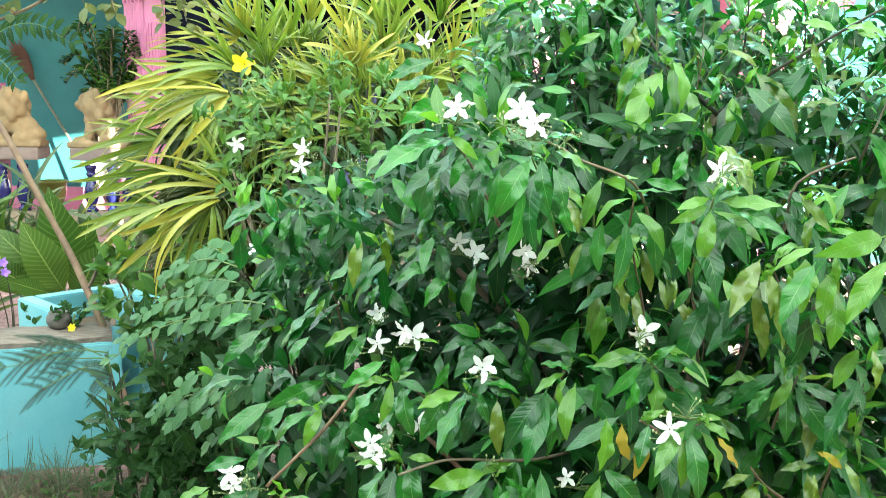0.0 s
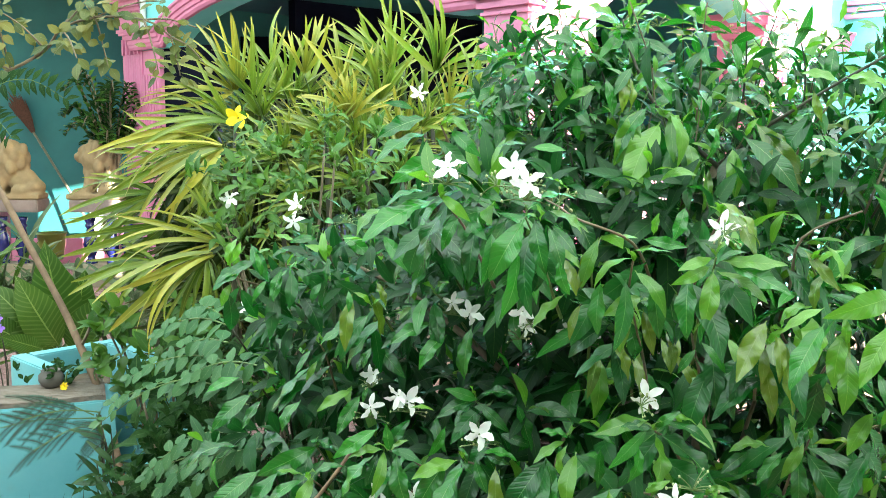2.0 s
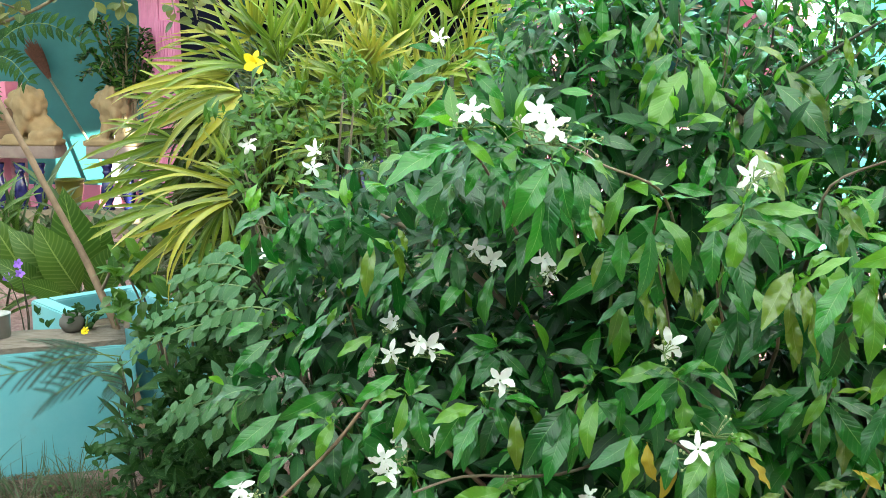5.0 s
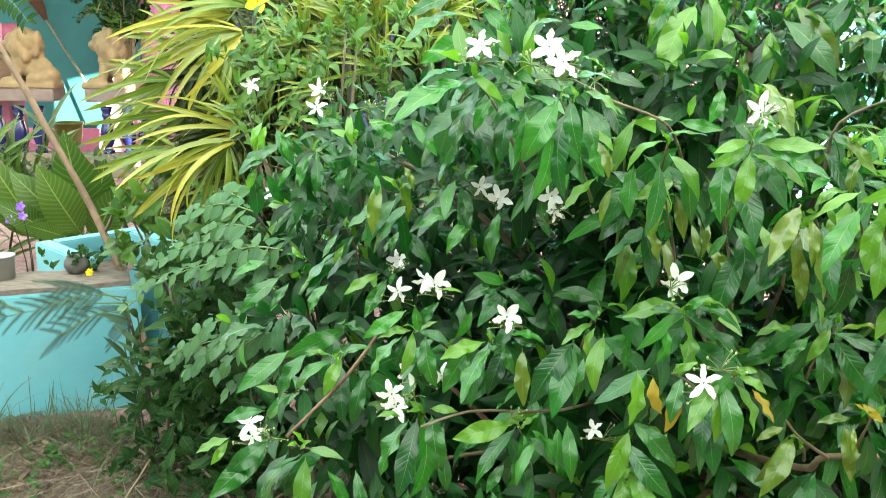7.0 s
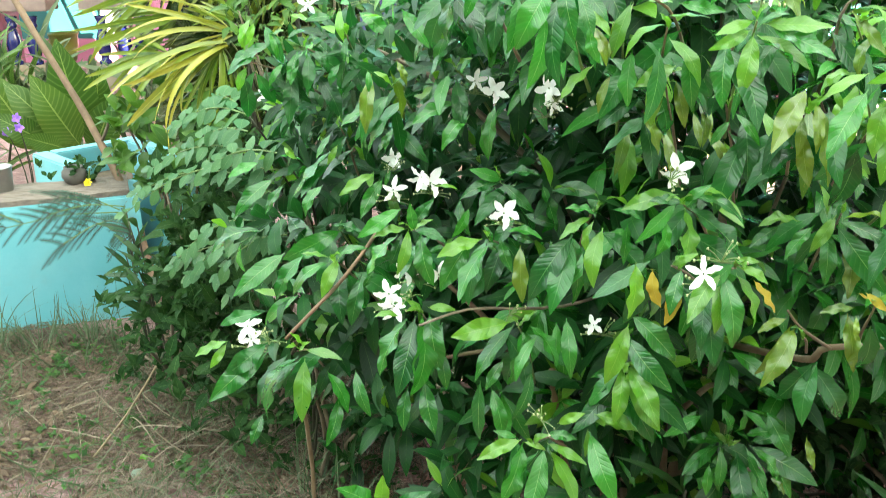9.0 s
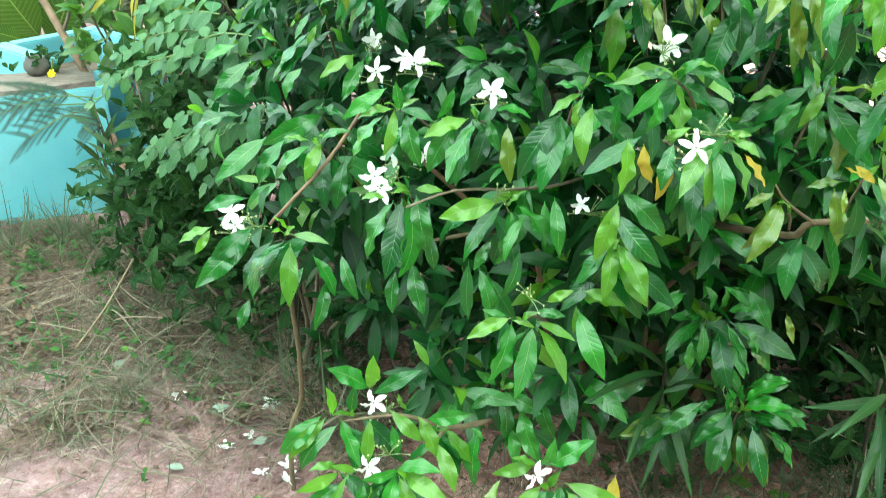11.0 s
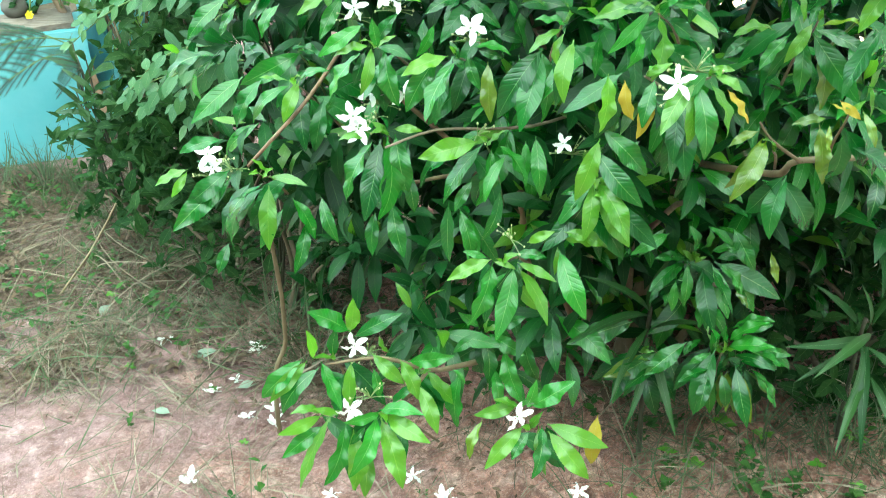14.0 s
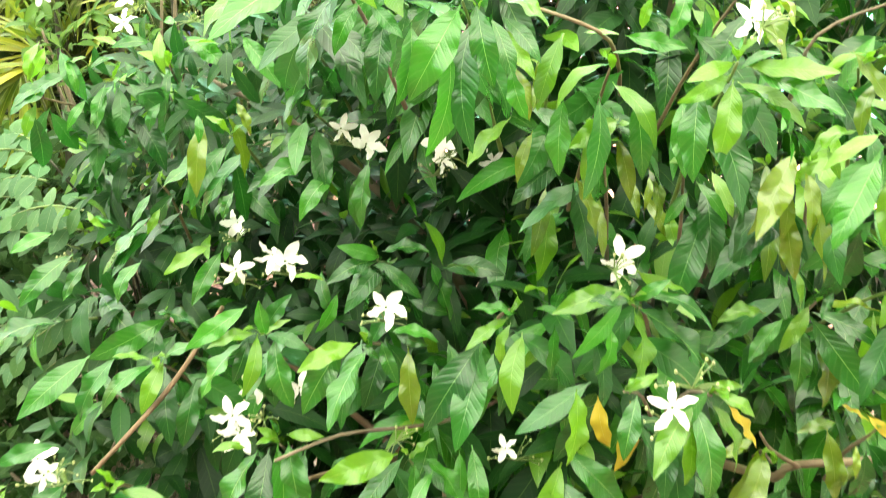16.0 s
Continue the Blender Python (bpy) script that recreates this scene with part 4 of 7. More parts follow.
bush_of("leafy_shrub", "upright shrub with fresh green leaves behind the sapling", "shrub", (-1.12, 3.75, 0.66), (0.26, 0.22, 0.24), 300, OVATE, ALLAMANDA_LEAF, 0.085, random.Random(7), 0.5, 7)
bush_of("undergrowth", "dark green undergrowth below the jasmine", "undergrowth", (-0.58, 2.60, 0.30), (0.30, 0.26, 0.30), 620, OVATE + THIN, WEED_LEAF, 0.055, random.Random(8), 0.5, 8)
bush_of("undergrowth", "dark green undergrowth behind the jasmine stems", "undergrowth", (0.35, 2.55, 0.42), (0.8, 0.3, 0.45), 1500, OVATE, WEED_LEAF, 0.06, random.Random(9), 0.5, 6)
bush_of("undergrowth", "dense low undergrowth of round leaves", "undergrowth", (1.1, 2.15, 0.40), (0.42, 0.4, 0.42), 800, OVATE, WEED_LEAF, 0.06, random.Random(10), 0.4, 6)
# dense dark leaves added to stand for the shaded hollow under the branches
bush_of("undergrowth", "dark undergrowth added to fill the shaded hollow under the jasmine", "undergrowth", (0.72, 2.32, 0.26), (0.55, 0.2, 0.28), 1100, OVATE, WEED_LEAF, 0.06, random.Random(14), 0.4, 6)

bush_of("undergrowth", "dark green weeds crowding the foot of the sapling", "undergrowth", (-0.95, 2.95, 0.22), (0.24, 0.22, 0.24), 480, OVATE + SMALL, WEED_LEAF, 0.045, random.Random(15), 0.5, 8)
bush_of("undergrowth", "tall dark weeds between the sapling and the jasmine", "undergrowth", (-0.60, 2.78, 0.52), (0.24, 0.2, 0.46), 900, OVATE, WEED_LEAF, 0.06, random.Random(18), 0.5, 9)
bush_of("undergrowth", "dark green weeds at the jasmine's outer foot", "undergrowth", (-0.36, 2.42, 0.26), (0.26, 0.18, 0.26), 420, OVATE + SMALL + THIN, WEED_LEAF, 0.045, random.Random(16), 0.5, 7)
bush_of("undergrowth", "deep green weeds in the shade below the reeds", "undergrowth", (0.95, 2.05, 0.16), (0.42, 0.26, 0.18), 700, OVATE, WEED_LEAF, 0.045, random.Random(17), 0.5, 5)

# cordyline seen dark against the sunlit pillar
cord = thing("cordyline", "dark narrow-leaved cordyline behind the jasmine", "plant", (1.05, 3.3, 0))
crng = random.Random(12)
stem("stem", [(0, 0, -0.02), (0.02, 0, 0.8), (0.0, 0, 1.45)], (0.016, 0.008), DARK_STEM, cord)
heap = Heap()
for i in range(95):
    z = crng.uniform(0.75, 1.5)
    a = crng.uniform(0, 6.28)
    b = Vector((0, 0, z))
    heap.add(crng.choice(THIN), leaf_pose(b, b + Vector((math.cos(a), math.sin(a), crng.uniform(-0.2, 0.7))).normalized() * crng.uniform(0.22, 0.36), (0, -0.3, 1), 0, 1.1))
tagged(part("foliage", heap.mesh("foliage", CORDYLINE), None, cord), kind="stuff")

# sapling that leans past the tank, and its bough
sapling = thing("sapling", "thin leaning brown sapling trunk with a forked stub", "tree", (-1.145, 3.41, 0))
so = Vector(sapling.location)
stem("trunk", [Vector(p) - so for p in ((-1.145, 3.41, -0.03), (-1.165, 3.45, 0.08), (-1.218, 3.55, 0.248), (-1.31, 3.68, 0.435), (-1.525, 3.92, 0.697), (-1.79, 4.14, 1.013), (-2.07, 4.36, 1.351), (-2.42, 4.55, 1.8))], (0.019, 0.012), RED_BARK, sapling)
stem("stub", [Vector(p) - so for p in ((-1.45, 3.85, 0.62), (-1.41, 3.83, 0.69), (-1.42, 3.83, 0.745))], (0.008, 0.005), BARK, sapling)

bough = thing("yellowing_tree", "slender tree branch with yellowing oval leaves", "tree", (-2.6, 3.6, 0))
bo = Vector(bough.location)
stem("trunk", [Vector(p) - bo for p in ((-2.6, 3.6, -0.02), (-2.5, 3.6, 0.7), (-2.2, 3.6, 1.3), (-1.9, 3.6, 1.53))], (0.03, 0.014), BARK, bough)
MAIN = [Vector(p) - bo for p in ((-1.9, 3.6, 1.53), (-1.72, 3.6, 1.62), (-1.56, 3.6, 1.68), (-1.44, 3.62, 1.75), (-1.375, 3.6, 1.82), (-1.25, 3.6, 1.86), (-1.07, 3.58, 1.85), (-0.97, 3.56, 1.79))]
stem("limb", MAIN, (0.0075, 0.003), BARK, bough)
brng = random.Random(21)
twigs = [(MAIN[1], Vector((0.10, 0.0, 0.22))), (MAIN[1], Vector((-0.12, 0, 0.26))), (MAIN[2], Vector((-0.02, -0.1, 0.24))), (MAIN[3], Vector((0.10, 0.05, 0.14))), (MAIN[4], Vector((0.12, 0.0, 0.09))), (MAIN[5], Vector((0.16, 0.05, 0.05))), (MAIN[2], Vector((-0.16, -0.1, 0.04))), (MAIN[4], Vector((0.08, -0.1, -0.08))), (MAIN[6], Vector((0.14, 0.0, -0.02))), (MAIN[6], Vector((0.05, -0.05, -0.14))), (MAIN[5], Vector((0.03, 0.0, -0.13))), (MAIN[7], Vector((0.09, -0.02, -0.07))), (MAIN[7], Vector((0.02, 0.0, -0.10))), (MAIN[3], Vector((-0.12, 0, 0.10))), (MAIN[5], Vector((-0.05, 0, 0.08)))]
twigs = [(a, 1.35 * d) for a, d in twigs]
for a, d in twigs:
    stem("twig", [a, a + d * 0.5 + Vector((0, 0, 0.015)), a + d], (0.004, 0.002), BARK, bough)
meshes = [l.mesh("bough_leaf", BOUGH_LEAF) for l in ROUND]
segs = [(a, a + d) for a, d in twigs] + list(zip(MAIN[3:], MAIN[4:]))
for a, b in segs:
    for i in range(max(1, round((b - a).length / 0.017))):
        p = a.lerp(b, brng.uniform(0.1, 1.05))
        d = Vector((brng.uniform(-1, 1), brng.uniform(-0.9, 0.5), brng.uniform(-1.0, 0.3))).normalized()
        stalk = p + 0.018 * d
        ob = part("leaf", brng.choice(meshes), None, bough)
        ob.matrix_basis = leaf_pose(stalk, stalk + d * brng.uniform(0.04, 0.066), (brng.uniform(-0.6, 0.6), -0.8, 0.6), brng.uniform(-0.7, 0.7), brng.uniform(0.85, 1.1))


def pinnate(parent, base, tip, pairs, size, leaves, mat, sag=0.06, name="frond", droop=0.2, rng=None, facing=(0, -0.5, 0.8), angle=0.9, single=None, jitter=0.0, stalk=GREEN_STEM):
    """A feathered leaf: a rachis with paired leaflets."""
    base, tip = Vector(base), Vector(tip)
    d = tip - base
    side = d.cross(Vector(facing)).normalized()
    rows = [base + d * (i / 6) + Vector((0, 0, sag * 4 * (i / 6) * (1 - i / 6) * d.length)) for i in range(7)]
    bm = bmesh.new()
    tube(bm, rows[::2], (0.0022, 0.0012), 5)
    ob = smooth(part(name, bm, stalk, parent))
    heap = Heap()
    poses = []
    for i in range(pairs):
        u = 0.08 + 0.90 * i / (pairs - 1)
        k = min(5, int(u * 6))
        p = rows[k].lerp(rows[k + 1], u * 6 - k)
        for sg in (-1, 1):
            q = (side * sg * angle + d.normalized() * 0.45 + Vector((0, 0, -droop)) + jitter * rand_dir(rng)).normalized()
            ln = size * (1.0 - 0.35 * u) * rng.uniform(0.85, 1.12)
            poses.append(leaf_pose(p + (jitter * 0.012) * rand_dir(rng), p + q * ln, Vector(facing) + jitter * rand_dir(rng), rng.uniform(-0.35, 0.35)))
    poses.append(leaf_pose(rows[-1], rows[-1] + d.normalized() * size * 0.7, facing))
    for m in poses:
        if single:
            part("leaflet", rng.choice(single), None, ob).matrix_basis = m
        else:
            heap.add(rng.choice(leaves), m)
    if not single:
        tagged(part("leaflet_mass", heap.mesh("leaflet_mass", mat), None, ob), kind="stuff")
    return ob


spray_meshes = [l.mesh("spray_leaflet", SPRAY_LEAF) for l in ROUND]
spray = thing("pinnate_shrub", "grey-green shrub with sprays of oval leaflets", "shrub", (-0.42, 2.45, 0))
sp = Vector(spray.location)
srng = random.Random(31)
SPRAYS = (
    (-0.42, 2.3, 0.89, -0.89, 2.55, 0.71), (-0.45, 2.35, 0.84, -0.87, 2.6, 0.75), (-0.44, 2.2, 0.8, -0.71, 2.4, 0.64), (-0.46, 2.2, 0.76, -0.67, 2.35, 0.61),
    (-0.53, 2.5, 0.98, -0.78, 2.7, 0.91), (-0.51, 2.4, 0.96, -0.72, 2.6, 0.86), (-0.37, 2.1, 0.8, -0.57, 2.25, 0.65), (-0.58, 2.6, 0.99, -0.73, 2.8, 0.94),
    (-0.40, 2.25, 0.94, -0.66, 2.45, 0.83), (-0.48, 2.3, 0.70, -0.74, 2.45, 0.60), (-0.52, 2.45, 0.90, -0.82, 2.6, 0.82), (-0.36, 2.15, 0.72, -0.56, 2.3, 0.58),
)
for number, r in enumerate(SPRAYS):
    pinnate(spray, Vector(r[:3]) - sp, Vector(r[3:]) - sp, 9, 0.060, ROUND, SPRAY_LEAF, 0.10, rng=srng, facing=(-0.2, -0.6, 0.8), droop=0.25, single=spray_meshes, jitter=0.32)
    if number % 2 == 0:
        stem("branch", [Vector((0.0, 0.0, -0.02)), (Vector(r[:3]) - sp) * 0.6 + Vector((0.05, 0.1, 0.1)), Vector(r[:3]) - sp], (0.004, 0.0025), DARK_STEM, spray)

feather = thing("feathery_weed", "feathery blue-green leucaena seedling before the tank", "weed", (-1.16, 3.30, 0))
fo = Vector(feather.location)
frng = random.Random(33)
stem("stem", [(0, 0, -0.02), (-0.01, 0, 0.25), (-0.02, 0, 0.50)], (0.007, 0.004), DARK_STEM, feather)
TINY = [Leaf(0.15, 1, 2, 0, 0, 0, 0.9, 0.6, stalk=0)]
for r in ((-1.18, 3.3, 0.49, -1.50, 3.1, 0.50), (-1.18, 3.3, 0.51, -1.36, 3.12, 0.54), (-1.18, 3.3, 0.47, -1.31, 3.08, 0.45), (-1.20, 3.3, 0.50, -1.38, 3.25, 0.56), (-1.17, 3.3, 0.46, -1.10, 3.12, 0.47), (-1.45, 3.1, 0.52, -1.58, 3.05, 0.55)):
    b, e = Vector(r[:3]) - fo, Vector(r[3:]) - fo
    stem("stalk", [b, (b + e) / 2 + Vector((0, 0, 0.02)), e], (0.0025, 0.0015), GREEN_STEM, feather)
    for i in range(6):
        u = 0.3 + 0.7 * i / 5
        p = b.lerp(e, u) + Vector((0, 0, 0.02 * 4 * u * (1 - u)))
        for sg in (-1, 1):
            q = p + Vector((-0.065, -0.03, 0.025 if sg > 0 else -0.072)) * frng.uniform(0.85, 1.25)
            pinnate(feather, p, q, 15, 0.0125, TINY, FEATHER_LEAF, 0.05, "pinna", 0.0, frng, (0, -0.9, 0.4), 1.0, stalk=DARK_STEM)

# plants behind the tank
BIG = [Leaf(0.21, 6, 8, 0.10, 0.15, 0.04, 0.85, 0.85, seed=70 + i, stalk=0.25) for i in range(3)]
canna = thing("broad_leaved_plant", "broad-leaved green plant growing behind the tank", "plant", (-2.08, 5.0, 0))
co = Vector(canna.location)
BIGS = ((-2.04, 5.0, 0.35, -2.2, 4.9, 0.73), (-2.06, 5.0, 0.33, -2.34, 4.9, 0.69), (-2.07, 5.2, 0.35, -2.13, 5.1, 0.88), (-2.17, 4.9, 0.39, -2.38, 4.8, 0.55), (-2.08, 5.3, 0.33, -1.96, 5.2, 0.72), (-2.04, 4.8, 0.38, -2.19, 4.7, 0.46), (-2.0, 5.1, 0.30, -1.80, 5.0, 0.62), (-2.3, 5.1, 0.3, -2.5, 5.0, 0.75))
bms = [l.mesh("broad_leaf", BROAD_LEAF) for l in BIG]
for i, r in enumerate(BIGS):
    b, e = Vector(r[:3]) - co, Vector(r[3:]) - co
    ob = part("leaf", bms[i % 3], None, canna)
    ob.matrix_basis = leaf_pose(b, e, (0.3, -1, 0.3), 0.15 * (i % 3 - 1), 1.15)
    stem("stalk", [(0, 0, -0.02), (b.x * 0.6, b.y * 0.6, 0.2), b], (0.008, 0.006), GREEN_STEM, canna)
for k, x in enumerate((-2.6, -2.35, -1.75)):
    bush_of("grassy_clump", "clump of long narrow green leaves behind the tank", "plant", (x, 5.3 + 0.2 * k, 0.35), (0.2, 0.2, 0.35), 130, THIN, GRASS if k else BROAD_LEAF, 0.34, random.Random(80 + k), 1.2, 2, DARK_STEM, 0.1)

ruellia = thing("ruellia", "slender ruellia plant with violet flowers", "plant", (-2.25, 4.82, 0))
for p in ((-2.31, 4.8, 0.46), (-2.25, 4.8, 0.53), (-2.235, 4.78, 0.485)):
    q = Vector(p) - Vector(ruellia.location)
    stem("stem", [(0, 0, -0.02), (q.x * 0.5 + 0.02, 0, 0.25), q], (0.004, 0.002), DARK_STEM, ruellia)
    f = part("flower", blossom(5, 0.42, 0.026, 0.3, 0.1, int(p[2] * 100)).mesh("ruellia_flower", PURPLE_PETAL), None, ruellia, "violet trumpet flower")
    f.matrix_basis = look(q, q + Vector((-0.4, 2, -0.5)))
# plant on the railing behind the second lion
fern = thing("potted_shrub", "dark green tufted shrub with pale hanging roots in a pot", "plant", (-3.12, 9.06, 0.82))
bm = bmesh.new()
lathe(bm, [(0.07, 0), (0.12, 0.18), (0.13, 0.18), (0.13, 0.21), (0.1, 0.21)], Matrix.Identity(4), 16)
smooth(part("pot", bm, CLAY_GREY, fern))
heap, tips_heap = Heap(), Heap()
FLESHY = [Leaf(0.21, 2, 4, 0.10, 0.3, 0.0, 0.9, 0.7, seed=90 + i, stalk=0) for i in range(3)]
for i in range(26):
    a, rise, reach = 2.4 * i + frng.uniform(-0.3, 0.3), frng.uniform(0.35, 1.05), frng.uniform(0.20, 0.40)
    flat = Vector((math.cos(a), 0.7 * math.sin(a), 0))
    path = [Vector((-0.05, 0, 0.18)), Vector((-0.07, -0.05, 0.18 + 0.55 * rise)) + 0.35 * reach * flat, Vector((-0.07, -0.06, 0.12 + rise)) + 0.8 * reach * flat, Vector((-0.07, -0.06, 0.02 + rise)) + 1.1 * reach * flat]
    stem("branch", path, (0.009, 0.004), BARK, fern)
    for k in range(34):
        u = 0.6 + 2.4 * k / 33
        j = min(2, int(u))
        p = path[j].lerp(path[j + 1], u - j)
        d = (path[j + 1] - path[j]).normalized()
        side = d.cross(Vector((0, 0, 1))).normalized() * (1 if k % 2 else -1)
        q = (side + 0.5 * d + Vector((0, -0.1, frng.uniform(0.0, 0.8)))).normalized() * frng.uniform(0.07, 0.11)
        (tips_heap if frng.random() < 0.35 else heap).add(frng.choice(FLESHY), leaf_pose(p, p + q, (0, -0.4, 0.9), 0, 1.0))
tagged(part("foliage", heap.mesh("foliage", WEED_LEAF), None, fern), kind="stuff")
tagged(part("young_foliage", tips_heap.mesh("young_foliage", ALLAMANDA_LEAF), None, fern), kind="stuff")
for k in range(14):
    x = frng.uniform(-0.1, 0.22)
    stem("root", [(x * 0.4, -0.1, 0.5), (x, -0.16, 0.25), (x + frng.uniform(-0.05, 0.05), -0.17, frng.uniform(-0.05, 0.12))], (0.004, 0.0025), TWIG, fern)
droop = thing("drooping_frond_plant", "dark green drooping compound leaf beside the tree", "plant", (-2.0, 3.9, 0))
do = Vector(droop.location)
stem("stem", [(0, 0, -0.02), (0.05, 0, 0.8), (0.1, 0, 1.5)], (0.012, 0.006), BARK, droop)
pinnate(droop, Vector((-1.86, 3.85, 1.52)) - do, Vector((-1.45, 3.8, 1.58)) - do, 13, 0.088, SMALL, WEED_LEAF, 0.25, rng=frng, facing=(0, -0.8, 0.5))
pinnate(droop, Vector((-1.86, 3.85, 1.50)) - do, Vector((-1.62, 3.7, 1.44)) - do, 11, 0.085, SMALL, WEED_LEAF, 0.2, rng=frng, facing=(0, -0.8, 0.5))
pinnate(droop, Vector((-1.9, 3.85, 1.50)) - do, Vector((-1.78, 3.7, 1.30)) - do, 12, 0.09, SMALL, WEED_LEAF, 0.1, rng=frng, facing=(0, -0.8, 0.5))

# creeper in the small pot
creeper = bush_of("pot_creeper", "small-leaved creeper trailing over the tank rim", "plant", (-1.55, 3.72, 0.54), (0.17, 0.10, 0.035), 80, ROUND, WEED_LEAF, 0.035, random.Random(41), 0.3, 3, GREEN_STEM, 0.1)
creeper.location.z = 0.0
fl = part("flower", blossom(6, 0.4, 0.018, 0.5, 0.1, 9).mesh("small_yellow_flower", YELLOW_PETAL), None, creeper, "small yellow flower")
fl.matrix_basis = pose(0.12, -0.10, 0.51, 50, 0, 0)

# dark reedy weeds before the tank
reedy = thing("reedy_weed", "dark-stemmed reedy weed before the tank", "weed", (-1.10, 3.15, 0))
rrng = random.Random(44)
heap = Heap()
for i in range(12):
    x, y = rrng.uniform(-0.05, 0.24), rrng.uniform(-0.10, 0.08)
    h = rrng.uniform(0.28, 0.56)
    lean = rrng.uniform(-0.12, 0.06)
    stem("stem", [(x, y, -0.02), (x + lean * 0.4, y, h * 0.5), (x + lean, y, h)], (0.004, 0.002), DARK_STEM, reedy)
    for j in range(5):
        u = rrng.uniform(0.3, 1.0)
        b = Vector((x + lean * u, y, h * u))
        heap.add(rrng.choice(THIN), leaf_pose(b, b + Vector((rrng.uniform(-1, 1), rrng.uniform(-0.7, 0.3), rrng.uniform(-0.1, 0.8))).normalized() * rrng.uniform(0.10, 0.19), (0, -0.6, 0.8), 0, 1.5))
tagged(part("foliage", heap.mesh("foliage", REED_LEAF), None, reedy), kind="stuff")


# ---- the jasmine shrub ----
shrub = thing("jasmine_shrub", "large glossy green crepe jasmine shrub with white pinwheel flowers", "shrub", (0.45, 2.15, 0))
FOOT = Vector(shrub.location)
LEAVES = [Leaf(0.158 + 0.013 * (i % 3), 6, 20, 0.05 + 0.05 * (i % 4), 0.06 + 0.08 * (i % 3), 0.02 + 0.018 * (i % 3), 1.04, 0.80, seed=100 + i, pucker=0.0022, drip=0.34) for i in range(12)]
ROUGH_LEAVES = [Leaf(0.138 + 0.014 * (i % 3), 4, 8, 0.07 + 0.05 * (i % 3), 0.08 + 0.08 * (i % 2), 0.012, 1.04, 0.80, seed=120 + i, drip=0.34) for i in range(6)]
leaf_meshes = {}
for mat in (MATURE, YOUNG, YELLOW, OLIVE, SHADED):
    leaf_meshes[mat.name] = [l.mesh("jasmine_leaf", mat) for l in LEAVES]
jrng = random.Random(77)
ends = []


def twig_to(c, parent=shrub):
    """A thin twig from a sprig back into the shrub."""
    back = Vector((0.06 * jrng.uniform(-1, 1) + 0.05, jrng.uniform(0.14, 0.22), -jrng.uniform(0.10, 0.2)))
    stem("twig", [c, c + back * 0.45 + Vector((0, 0, 0.012)), c + back], (0.0014, 0.0028), jrng.choice((TWIG, GREEN_STEM, BARK)), parent)


def sprig(place, rows):
    """A twig's end with its leaves; rows: base and tip of each leaf in mm from the place, and the leaf's age."""
    c = Vector(place) - FOOT
    ends.append(Vector(place))
    twig_to(c)
    for x0, y0, z0, x1, y1, z1, mat in rows:
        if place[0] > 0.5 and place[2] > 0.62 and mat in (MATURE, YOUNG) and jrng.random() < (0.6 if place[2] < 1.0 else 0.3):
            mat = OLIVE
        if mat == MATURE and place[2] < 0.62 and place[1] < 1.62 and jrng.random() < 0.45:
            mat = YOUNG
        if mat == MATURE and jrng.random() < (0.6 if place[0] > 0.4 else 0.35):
            # side light put into the colour: paler leaves to the right, darker ones to the left
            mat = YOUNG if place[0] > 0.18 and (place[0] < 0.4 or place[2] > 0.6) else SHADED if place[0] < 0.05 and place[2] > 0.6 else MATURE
        b, e = c + Vector((x0, y0, z0)) / 1000, c + Vector((x1, y1, z1)) / 1000
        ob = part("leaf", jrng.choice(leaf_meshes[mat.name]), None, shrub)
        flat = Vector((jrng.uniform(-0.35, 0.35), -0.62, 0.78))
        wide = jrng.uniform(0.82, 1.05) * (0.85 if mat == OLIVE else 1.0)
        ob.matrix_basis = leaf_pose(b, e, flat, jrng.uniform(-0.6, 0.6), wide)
    for k in range(2):
        d = Vector((jrng.uniform(-0.8, 0.8), jrng.uniform(-0.9, 0.1), jrng.uniform(0.1, 0.9))).normalized() * jrng.uniform(0.022, 0.045)
        ob = part("leaf", jrng.choice(leaf_meshes[YOUNG.name]), None, shrub)
        ob.matrix_basis = leaf_pose(c, c + d, (0, -0.5, 0.9), jrng.uniform(-0.5, 0.5), jrng.uniform(0.8, 1.0))
    # the leaves that hang below and behind the whorl, coloured darker for its shade
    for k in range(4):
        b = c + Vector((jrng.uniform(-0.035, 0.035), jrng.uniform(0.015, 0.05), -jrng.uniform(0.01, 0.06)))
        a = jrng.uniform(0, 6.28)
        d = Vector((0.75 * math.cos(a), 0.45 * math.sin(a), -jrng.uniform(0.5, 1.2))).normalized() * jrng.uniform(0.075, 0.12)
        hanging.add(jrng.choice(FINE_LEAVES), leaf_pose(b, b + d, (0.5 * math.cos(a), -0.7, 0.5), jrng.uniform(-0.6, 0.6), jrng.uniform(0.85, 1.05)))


FINE_LEAVES = [Leaf(0.150 + 0.014 * (i % 3), 4, 12, 0.06 + 0.05 * (i % 3), 0.06 + 0.08 * (i % 3), 0.03, 1.04, 0.80, seed=140 + i, drip=0.36) for i in range(6)]
hanging = Heap()


